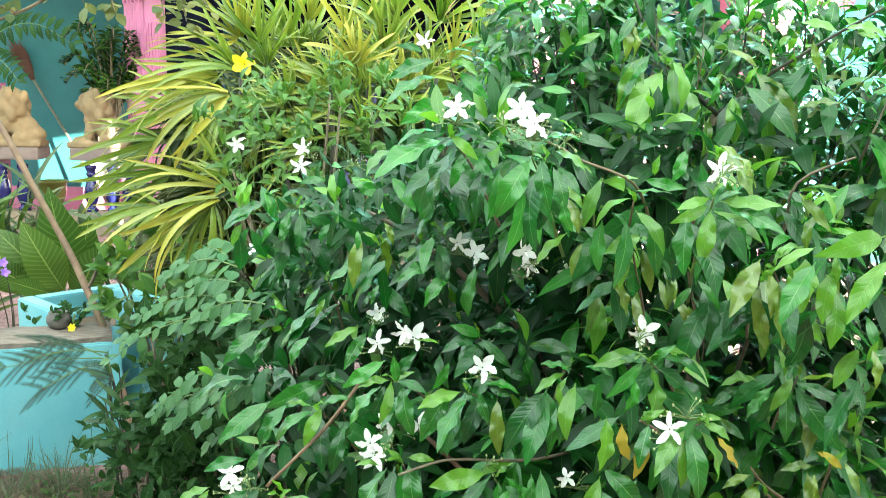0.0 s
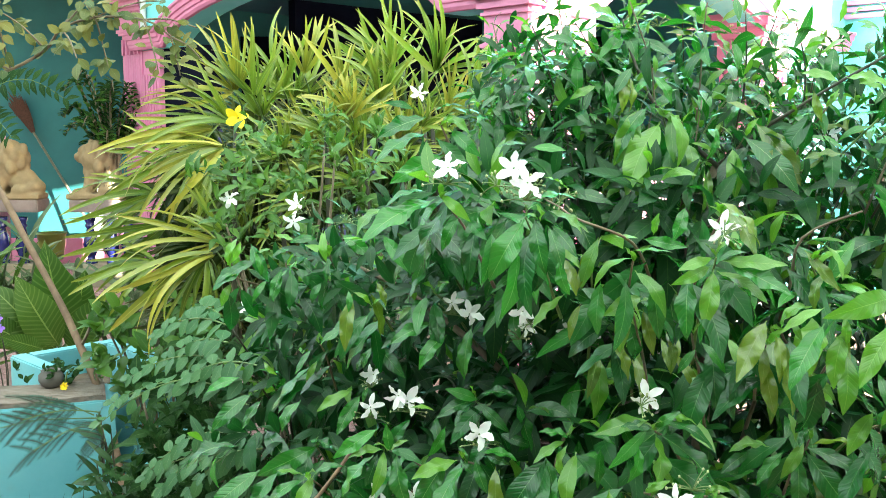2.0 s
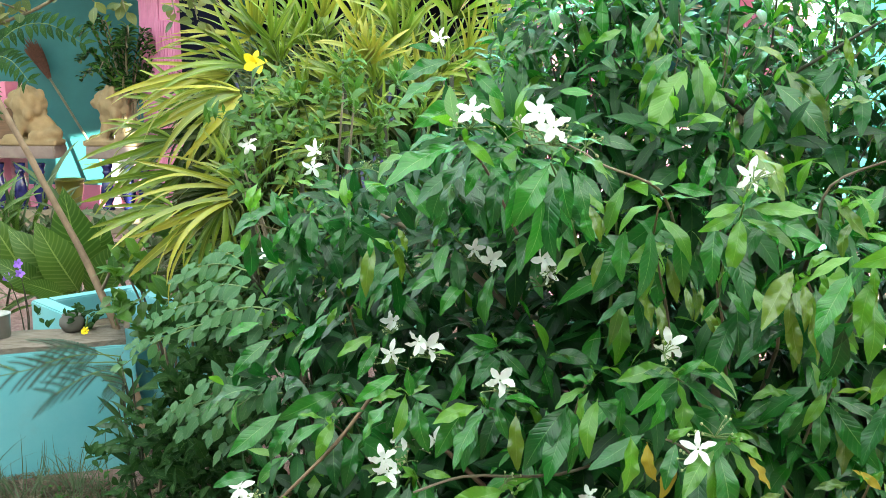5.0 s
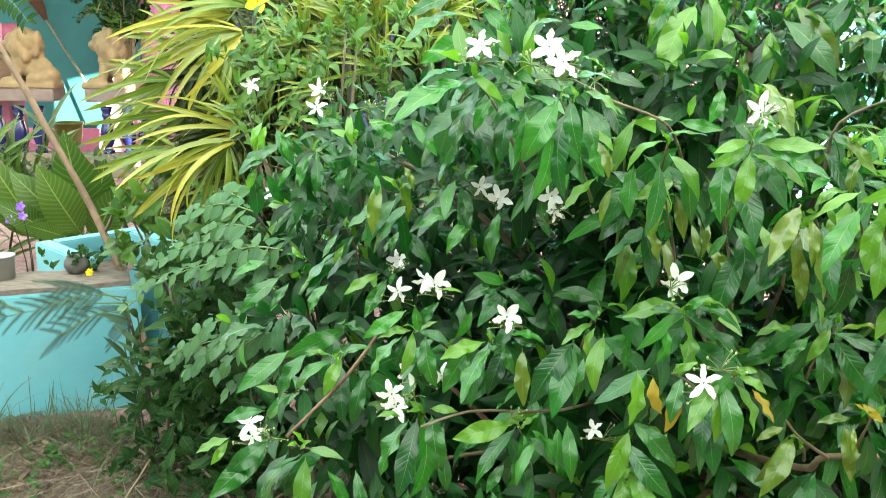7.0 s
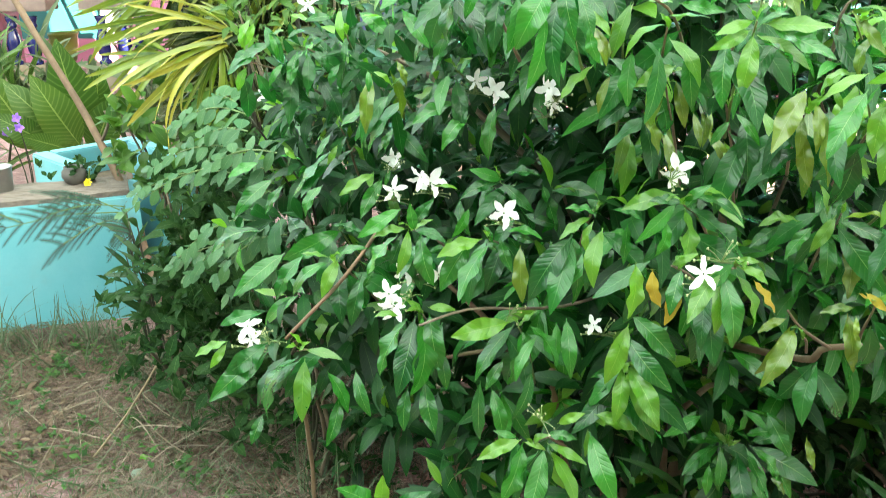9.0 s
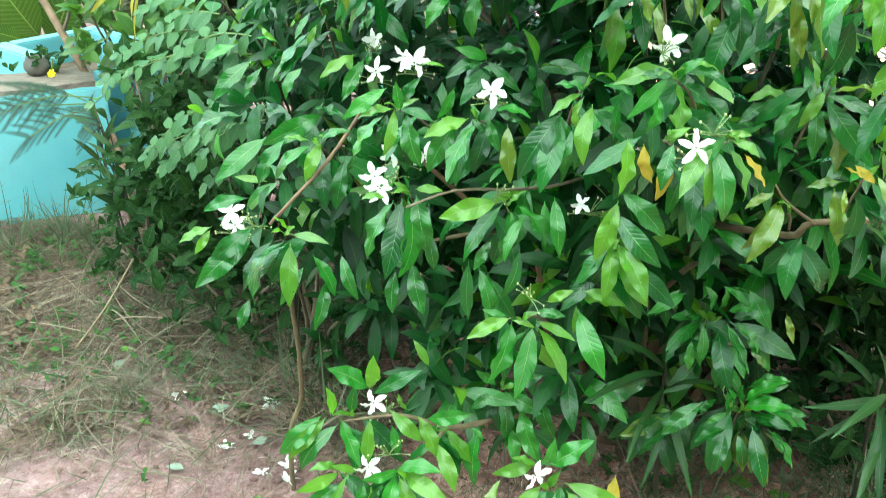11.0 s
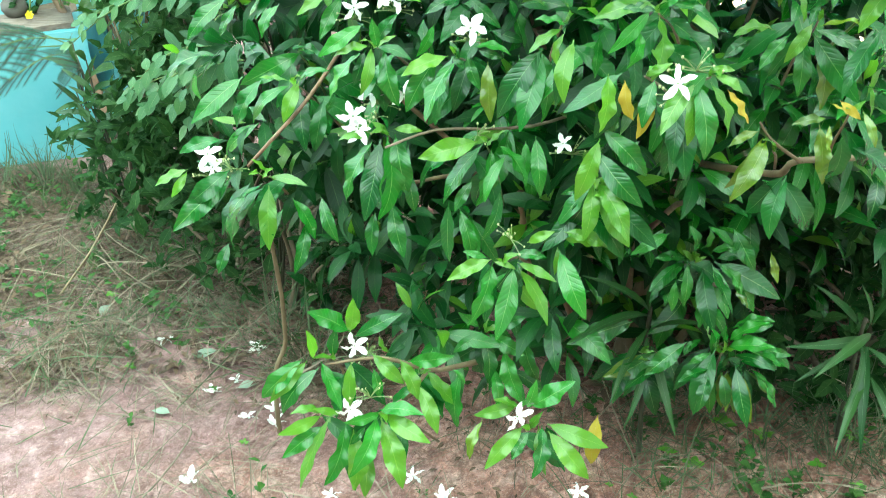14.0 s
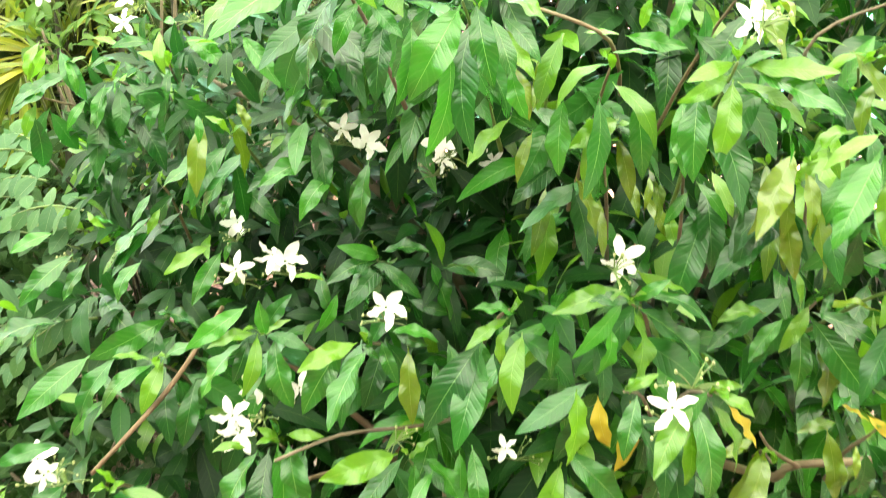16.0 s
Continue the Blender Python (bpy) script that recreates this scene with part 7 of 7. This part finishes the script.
# slender shoots that rise from the trunk into the open top
for k in range(88):
    x = 0.06 + 1.42 * ((k + frng2.random()) / 88) ** 1.3
    top = Vector((x, frng2.uniform(1.9, 2.5), crown(x) + frng2.uniform(-0.32, 0.03)))
    low = Vector((0.45 + 0.72 * (x - 0.45) + frng2.uniform(-0.08, 0.08), top.y + frng2.uniform(0.0, 0.15), top.z - frng2.uniform(0.28, 0.5)))
    mid = low.lerp(top, 0.55) + Vector((frng2.uniform(-0.07, 0.07), 0, 0.02))
    stem("twig", [low - FOOT, mid - FOOT, top - FOOT], (0.0026, 0.0012), frng2.choice((BARK, DARK_STEM, GREEN_STEM)), shrub)
    # more pale leaves in these shoots, their colour standing for light from behind
    lit = 0.8 if top.y < 2.2 else 0.6
    loose_sprig(top, frng2, frng2.uniform(0.055, 0.078), (0, -0.25, 0.9), lit)
    for u in (0.82, 0.62, 0.42, 0.2):
        q = (mid.lerp(top, 2 * u - 1) if u > 0.5 else low.lerp(mid, 2 * u)) + Vector((frng2.uniform(-0.02, 0.02), frng2.uniform(-0.03, 0.0), 0))
        loose_sprig(q, frng2, frng2.uniform(0.052, 0.078), (frng2.uniform(-0.8, 0.8), -0.4, 0.5), lit, (3, 5))
tagged(part("foliage", heap.mesh("foliage", INNER_DARK), None, shrub), kind="stuff")
tagged(part("mature_foliage", mature.mesh("mature_foliage", MATURE), None, shrub), kind="stuff")
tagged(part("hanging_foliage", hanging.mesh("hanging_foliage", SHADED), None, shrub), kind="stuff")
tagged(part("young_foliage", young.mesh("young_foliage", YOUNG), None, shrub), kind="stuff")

# ---- reeds at the shrub's foot ----
reeds = thing("broad_reed", "broad-bladed dark green reed at the jasmine's foot", "plant", (0.42, 1.78, 0))
ro = Vector(reeds.location)
reed_mesh = [l.mesh("reed_leaf", REED_LEAF) for l in THIN]
for x0, y0, z0, x1, y1, z1 in ((0.42, 1.75, 0.39, 0.25, 1.6, 0.43), (0.42, 1.75, 0.40, 0.28, 1.7, 0.51), (0.42, 1.75, 0.36, 0.33, 1.62, 0.28), (0.43, 1.75, 0.36, 0.52, 1.66, 0.42), (0.42, 1.75, 0.40, 0.44, 1.70, 0.55), (0.43, 1.75, 0.32, 0.46, 1.62, 0.20), (0.42, 1.75, 0.34, 0.36, 1.62, 0.22)):
    ob = part("leaf", reed_mesh[int(x1 * 100) % 3], None, reeds)
    ob.matrix_basis = leaf_pose(Vector((x0, y0, z0)) - ro, Vector((x1, y1, z1)) - ro, (0, -0.5, 0.85), 0.4 * math.sin(90 * x1), 0.85)
stem("stem", [(0.02, 0.02, -0.02), (0.01, 0, 0.2), (0, -0.03, 0.41)], (0.006, 0.004), DARK_STEM, reeds)
reeds = thing("broad_reed", "broad-bladed reed with pale leaf undersides beside the path", "plant", (0.85, 1.80, 0))
ro = Vector(reeds.location)
for x0, y0, z0, x1, y1, z1 in ((0.85, 1.76, 0.32, 0.65, 1.65, 0.38), (0.85, 1.76, 0.34, 0.80, 1.72, 0.47), (0.85, 1.76, 0.30, 0.78, 1.65, 0.22), (0.86, 1.76, 0.30, 0.82, 1.62, 0.15), (0.86, 1.76, 0.30, 0.95, 1.64, 0.22), (0.86, 1.76, 0.35, 0.92, 1.7, 0.5), (0.85, 1.76, 0.30, 0.70, 1.7, 0.26), (0.86, 1.78, 0.36, 0.98, 1.7, 0.42), (0.84, 1.78, 0.34, 0.72, 1.74, 0.46), (0.86, 1.74, 0.26, 0.76, 1.60, 0.17), (0.86, 1.76, 0.33, 0.70, 1.62, 0.33), (0.87, 1.74, 0.24, 0.90, 1.58, 0.12)):
    ob = part("leaf", reed_mesh[int(x1 * 100) % 3], None, reeds)
    ob.matrix_basis = leaf_pose(Vector((x0, y0, z0)) - ro, Vector((x1, y1, z1)) - ro, (0, -0.5, 0.85), 0.4 * math.sin(90 * x1), 0.85)
stem("stem", [(0.02, 0.02, -0.02), (0.01, 0, 0.2), (0, -0.03, 0.36)], (0.006, 0.004), DARK_STEM, reeds)

# ---- on the ground ----
# wiry tangle of dry and green stalks along the shrub's foot
tangle, sprouts = Heap(), Heap()
trng = random.Random(77)
WIRE = Leaf(0.006, 1, 6, 0.12, 0.0, 0.0, 0.7, 0.3, seed=62, stalk=0)
for k in range(700):
    if k % 3:
        x, y = trng.uniform(-1.15, -0.05), trng.uniform(2.02, 2.75)
    else:
        x, y = trng.uniform(0.25, 1.1), trng.uniform(1.62, 2.1)
    b = Vector((x, y, ground_z(x, y) + trng.uniform(0, 0.05)))
    d = Vector((trng.gauss(0, 1), trng.gauss(0, 0.8), abs(trng.gauss(0, 0.45)))).normalized() * trng.uniform(0.08, 0.30)
    (tangle if trng.random() < 0.55 else sprouts).add(WIRE, leaf_pose(b, b + d, (trng.uniform(-1, 1), trng.uniform(-1, 1), 0.6), 0, trng.uniform(0.5, 1.1)))
tagged(new("dry_stalks", tangle.mesh("dry_stalks", STRAW)), "wiry tangle of dry brown stalks along the shrub", "stalks", kind="stuff")
tagged(new("green_stalks", sprouts.mesh("green_stalks", GRASS)), "thin green stalks tangled along the shrub", "stalks", kind="stuff")

DRY_LEAF = leaf_material("dry_leaf", (0.036, 0.022, 0.014), (0.150, 0.098, 0.062), (0.232, 0.174, 0.116), 0.8, 0.1)
GREY_LEAF = leaf_material("pale_fallen_leaf", (0.174, 0.232, 0.174), (0.232, 0.278, 0.220), (0.232, 0.290, 0.232), 0.6, 0.1)
DEAD_GRASS = leaf_material("dead_grass", (0.030, 0.021, 0.013), (0.170, 0.122, 0.076), (0.2, 0.15, 0.09), 0.8, 0.1, veins=0.0)
grng = random.Random(900)
heap = Heap()
STRAW_BLADE = Leaf(0.02, 1, 4, 0.035, 0.0, 0.0, 0.7, 0.4, seed=61, stalk=0)


def straw_density(x, y):
    return (1.0 if y > 2.2 and x < -0.2 else 0.4 if y > 1.95 and x < -0.2 else 0.0) + 0.25 * (x < -0.3 and y > 1.6) + 0.03 + 0.07 * (x > 0.3)


made = 0
while made < 1900:
    x, y = grng.uniform(-1.7, 1.2), grng.uniform(1.3, 3.4)
    if grng.random() > straw_density(x, y):
        continue
    clump = 1.4 * noise.noise(Vector((x * 2.2, y * 2.2, 0)))
    if clump < -0.25 and grng.random() < 0.8:
        continue
    a = 0.9 + 2.6 * noise.noise(Vector((x * 1.1, y * 1.1, 5))) + grng.gauss(0, 0.95)
    ln = grng.uniform(0.03, 0.11) if grng.random() < 0.7 else grng.uniform(0.1, 0.26)
    z = ground_z(x, y) + grng.uniform(0.002, 0.018)
    d = Vector((math.cos(a), math.sin(a), grng.uniform(-0.02, 0.10))) * ln
    heap.add(STRAW_BLADE, leaf_pose((x, y, z), Vector((x, y, z)) + d, (grng.uniform(-0.5, 0.5), grng.uniform(-0.5, 0.5), 1), 0, grng.uniform(0.5, 1.1) * 0.07 / ln))
    made += 1
# raked clumps of dead grass, each with a lie of its own
crng2 = random.Random(931)
green_mix = Heap()
for k in range(104):
    if k < 58:
        cx, cy = crng2.uniform(-1.35, -0.22), crng2.uniform(1.98, 3.2)
    else:
        cx, cy = crng2.uniform(-0.85, 1.0), crng2.uniform(1.55, 2.0)
    lie = crng2.gauss(0.8, 0.9)
    for q in range(crng2.randint(20, 55) if k < 58 else crng2.randint(6, 14)):
        x, y = cx + crng2.gauss(0, 0.055), cy + crng2.gauss(0, 0.055)
        a = lie + crng2.gauss(0, 0.4)
        ln = crng2.uniform(0.06, 0.24)
        z = ground_z(x, y) + crng2.uniform(0.003, 0.03)
        d = Vector((math.cos(a), math.sin(a), crng2.uniform(-0.06, 0.12))) * ln
        (green_mix if crng2.random() < 0.2 else heap).add(STRAW_BLADE, leaf_pose((x, y, z), Vector((x, y, z)) + d, (crng2.uniform(-0.6, 0.6), crng2.uniform(-0.6, 0.6), 1), 0, crng2.uniform(0.3, 0.7) * 0.08 / ln))
litter = Heap()
for k in range(30000):
    x, y = crng2.uniform(-1.75, -0.12), 1.92 + 1.5 * crng2.random()
    if noise.noise(Vector((x * 2.4, y * 2.4, 9))) < -0.10 - 0.25 * (y > 2.5) + 0.7 * max(0.0, 2.35 - y):
        continue
    a, ln = crng2.uniform(0, 6.28), crng2.uniform(0.03, 0.10)
    z = ground_z(x, y) + crng2.uniform(0.001, 0.012)
    litter.add(STRAW_BLADE, leaf_pose((x, y, z), Vector((x + ln * math.cos(a), y + ln * math.sin(a), z + crng2.uniform(-0.003, 0.012))), (crng2.uniform(-0.5, 0.5), crng2.uniform(-0.5, 0.5), 1), 0, crng2.uniform(0.35, 1.1) * 0.06 / ln))
tagged(new("dead_grass", litter.mesh("dead_grass", DEAD_GRASS)), "brown dead grass matted on the earth", "dead grass", kind="stuff")
tagged(new("straw", heap.mesh("straw", STRAW)), "scattered dry yellow straw on the earth", "straw", kind="stuff")

heap = green_mix
made = 0
while made < 5600:
    x, y = grng.uniform(-2.1, 1.4), grng.uniform(1.6, 3.6)
    band = (y > 2.05 - 0.42 * (x > 0.4)) and (x < -0.2 or x > 0.3)
    if not band and grng.random() > 0.04:
        continue
    if noise.noise(Vector((x * 3, y * 3, 8))) < -0.05:
        continue
    z = ground_z(x, y)
    d = Vector((grng.gauss(0, 0.6), grng.gauss(0, 0.6), grng.uniform(0.25, 1.0))).normalized() * grng.uniform(0.03, 0.10)
    heap.add(BLADE, leaf_pose((x, y, z - 0.004), Vector((x, y, z)) + d, (grng.uniform(-1, 1), -1, 0.6), 0, grng.uniform(0.5, 0.9)))
    made += 1
tagged(new("grass", heap.mesh("grass", GRASS)), "thin green grass growing along the shrub", "grass", kind="stuff")

heap = Heap()
made = 0
while made < 760:
    x, y = grng.uniform(-1.7, 1.3), grng.uniform(1.55, 3.3)
    near = (y > 2.15 + 0.2 * (x < -0.8) and -1.5 < x < 0.1) or (x > 0.28 and y > 1.85) or (x > 0.45 and y > 1.62)
    if not near and grng.random() > 0.05:
        continue
    if noise.noise(Vector((x * 4, y * 4, 3))) < -0.1:
        continue
    made += 1
    base = Vector((x, y, ground_z(x, y)))
    tall, size = 0.06 * grng.random() ** 1.5, grng.uniform(0.010, 0.026)
    if grng.random() < 0.12:
        tall, size = grng.uniform(0.05, 0.12), grng.uniform(0.018, 0.030)
    n = grng.randint(5, 10)
    for k in range(n):
        a = 2.4 * k + grng.uniform(-0.4, 0.4)
        b = base + Vector((grng.gauss(0, 0.004), grng.gauss(0, 0.004), 0.004 + tall * (k + 1) / n))
        d = Vector((math.cos(a), math.sin(a), grng.uniform(0.0, 0.7))).normalized() * size * grng.uniform(0.7, 1.2)
        heap.add(grng.choice(SMALL + OVATE), leaf_pose(b, b + d, (0, -0.2, 1), grng.uniform(-0.4, 0.4), 1.2))
tagged(new("small_weeds", heap.mesh("small_weeds", MEADOW)), "tiny green weeds sprouting from the earth", "weeds", kind="stuff")

heap = Heap()
for i in range(900):
    x, y = (grng.uniform(-0.35, 1.2), grng.uniform(1.95, 2.9)) if i < 420 else (grng.uniform(-1.5, -0.2), grng.uniform(1.95, 3.1))
    z = ground_z(x, y) + grng.uniform(0.003, 0.02)
    a = grng.uniform(0, 6.28)
    heap.add(grng.choice(ROUGH_LEAVES), leaf_pose((x, y, z), Vector((x, y, z)) + Vector((math.cos(a), math.sin(a), grng.uniform(-0.05, 0.2))) * (grng.uniform(0.03, 0.07) if i < 420 else grng.uniform(0.008, 0.028)), (grng.uniform(-0.5, 0.5), grng.uniform(-0.5, 0.5), 1), 0, 1.1))
for i in range(3200):
    x, y = grng.uniform(-1.6, -0.05), 2.1 + 1.2 * grng.random()
    if noise.noise(Vector((x * 3, y * 3, 4))) < -0.12:
        continue
    z = ground_z(x, y) + grng.uniform(0.003, 0.02)
    a = grng.uniform(0, 6.28)
    heap.add(grng.choice(ROUGH_LEAVES), leaf_pose((x, y, z), Vector((x, y, z)) + Vector((math.cos(a), math.sin(a), grng.uniform(-0.1, 0.3))) * grng.uniform(0.012, 0.045), (grng.uniform(-0.6, 0.6), grng.uniform(-0.6, 0.6), 1), 0, 1.2))
for i in range(420):
    x, y = grng.uniform(0.0, 1.05), grng.uniform(1.5, 2.0)
    z = ground_z(x, y) + grng.uniform(0.002, 0.010)
    a = grng.uniform(0, 6.28)
    heap.add(grng.choice(ROUGH_LEAVES), leaf_pose((x, y, z), Vector((x, y, z)) + Vector((math.cos(a), math.sin(a), grng.uniform(-0.1, 0.2))) * grng.uniform(0.008, 0.024), (grng.uniform(-0.5, 0.5), grng.uniform(-0.5, 0.5), 1), 0, 1.2))
tagged(new("leaf_litter", heap.mesh("leaf_litter", DRY_LEAF)), "dry brown leaf litter under the shrub", "litter", kind="stuff")

verts, faces = [], []
lump_mesh = bmesh.new()
bmesh.ops.create_icosphere(lump_mesh, subdivisions=1, radius=1.0)
lump_verts = [v.co.copy() for v in lump_mesh.verts]
lump_faces = [[v.index for v in f.verts] for f in lump_mesh.faces]
lump_mesh.free()
for i in range(5200):
    x, y = grng.uniform(-0.6, 1.1), grng.uniform(1.28, 2.1)
    if noise.noise(Vector((x * 5, y * 5, 2))) + 0.5 * x < -0.05:
        continue
    r = 0.002 + (0.018 if x > 0.1 else 0.012) * grng.random() ** 5
    c = Vector((x, y, ground_z(x, y) + r * 0.25))
    k, shift = len(verts), Vector((grng.uniform(0, 50), grng.uniform(0, 50), 0))
    flat = Vector((grng.uniform(0.8, 1.4), grng.uniform(0.7, 1.1), grng.uniform(0.5, 0.8)))
    for v in lump_verts:
        d = v * (1 + 0.5 * noise.noise(v * 1.3 + shift) + 0.5 * noise.noise(v * 2.6 + shift))
        verts.append(tuple(c + r * Vector((d.x * flat.x, d.y * flat.y, d.z * flat.z))))
    faces.extend([tuple(k + j for j in f) for f in lump_faces])
tagged(new("clods", mesh_of("clods", verts, faces, EARTH, smooth=False)), "crumbly clods of red earth", "clods", kind="stuff")

for x, y in ((-0.068, 1.591), (-0.209, 1.681), (0.022, 1.665), (-0.045, 1.733), (-0.508, 1.729), (-0.426, 1.946), (-0.368, 1.971), (-0.359, 1.919), (-0.526, 2.043), (-0.472, 2.086), (-0.451, 2.233), (-0.693, 2.263), (0.294, 1.676)):
    ob = new("fallen_flower", grng.choice(flower_meshes))
    w = grng.uniform(0.044, 0.052)
    ob.matrix_basis = pose(x, y, ground_z(x, y) + 0.008, grng.uniform(-14, 14), grng.uniform(-14, 14), grng.uniform(0, 360)) @ Matrix.Diagonal((w, w, w, 1))
    tagged(ob, "fallen white jasmine flower lying on the earth", "flower", "fallen flowers")
gl = [l.mesh("fallen_leaf", GREY_LEAF) for l in OVATE]
for x, y, a, ln in ((-0.612, 1.974, 170, 0.045), (-0.60, 2.18, 30, 0.06), (-0.467, 2.056, 15, 0.05), (-0.9, 2.4, 80, 0.05)):
    ob = new("fallen_leaf", gl[int(a) % 3])
    p = Vector((x, y, ground_z(x, y) + 0.008))
    ob.matrix_basis = leaf_pose(p, p + Vector((math.cos(radians(a)), math.sin(radians(a)), 0.05)) * ln, (0.1, -0.1, 1))
    tagged(ob, "pale grey-green fallen leaf lying on the earth", "leaf", "fallen leaves")
stalk = thing("dry_stalk", "bent dry yellow grass stalk lying on the earth", "stalk", (-0.6, 1.75, 0))
stem("stalk", [(-0.02, -0.12, 0.012), (0.06, 0.10, 0.018), (0.02, 0.17, 0.02), (-0.16, 0.22, 0.014)], (0.0024, 0.0014), STRAW, stalk)
stick = thing("dry_stick", "thin dry stick propped among the weeds", "stick", (-1.0, 2.6, 0))
stem("stick", [(-0.06, -0.10, 0.0), (0.02, 0.0, 0.09), (0.09, 0.10, 0.20)], (0.004, 0.003), BAMBOO, stick)


# seedlings with round light leaves on the bare earth
SEEDLING = [l.mesh("seedling_leaf", YOUNG) for l in OVATE]
for x, y, n, size in ((0.54, 1.735, 5, 0.045), (0.50, 1.79, 4, 0.04), (0.86, 1.67, 5, 0.035), (0.80, 1.74, 4, 0.035), (0.64, 1.88, 5, 0.05), (0.72, 1.84, 5, 0.045), (0.36, 1.70, 4, 0.018), (0.40, 1.66, 4, 0.018), (0.47, 1.64, 4, 0.016), (0.90, 1.80, 5, 0.05), (-0.42, 1.86, 4, 0.02), (-0.75, 2.15, 5, 0.03), (-0.9, 2.5, 5, 0.035), (-0.62, 2.3, 5, 0.03)):
    size *= 0.62
    w = thing("seedling", "small light green seedling rooted in the earth", "seedling", (x, y, ground_z(x, y)), "seedlings")
    stem("stem", [(0, 0, -0.01), (0.003, 0, size * 0.4), (0, 0, size * 0.9)], (0.0012, 0.0008), GREEN_STEM, w, wobble=0)
    for i in range(n):
        a = 6.28 * i / n + grng.uniform(-0.4, 0.4)
        b = Vector((0, 0, size * (0.5 + 0.4 * i / n)))
        ob = part("leaf", SEEDLING[i % 3], None, w)
        ob.matrix_basis = leaf_pose(b, b + Vector((math.cos(a), math.sin(a), 0.15)) * size * grng.uniform(0.8, 1.1), (0, -0.3, 1), 0, 1.2)

# tufts of long thin grass at the shrub's edge
for x, y, n in ((0.72, 1.86, 34), (0.86, 1.80, 44), (0.95, 1.72, 30), (0.60, 1.95, 22), (-0.42, 2.28, 26), (-0.30, 2.12, 20), (-1.36, 3.28, 40), (-1.52, 3.22, 34), (-1.22, 3.24, 34), (-1.05, 3.02, 30), (-1.66, 3.20, 30)):
    tuft = thing("grass_tuft", "tuft of long thin green grass by the shrub", "grass", (x, y, ground_z(x, y)), "grass tufts")
    heap = Heap()
    for i in range(n):
        a, ln = grng.uniform(0, 6.28), grng.uniform(0.10, 0.28)
        b = Vector((0.03 * math.cos(a) * grng.random(), 0.03 * math.sin(a), -0.005))
        e = b + Vector((math.cos(a) * 0.6, math.sin(a) * 0.6, grng.uniform(0.3, 1.1))).normalized() * ln
        heap.add(BLADE, leaf_pose(b, e, (math.cos(a), math.sin(a), 1.2), 0, grng.uniform(0.5, 0.9) * 0.14 / ln))
    tagged(part("foliage", heap.mesh("foliage", GRASS), None, tuft), kind="stuff")
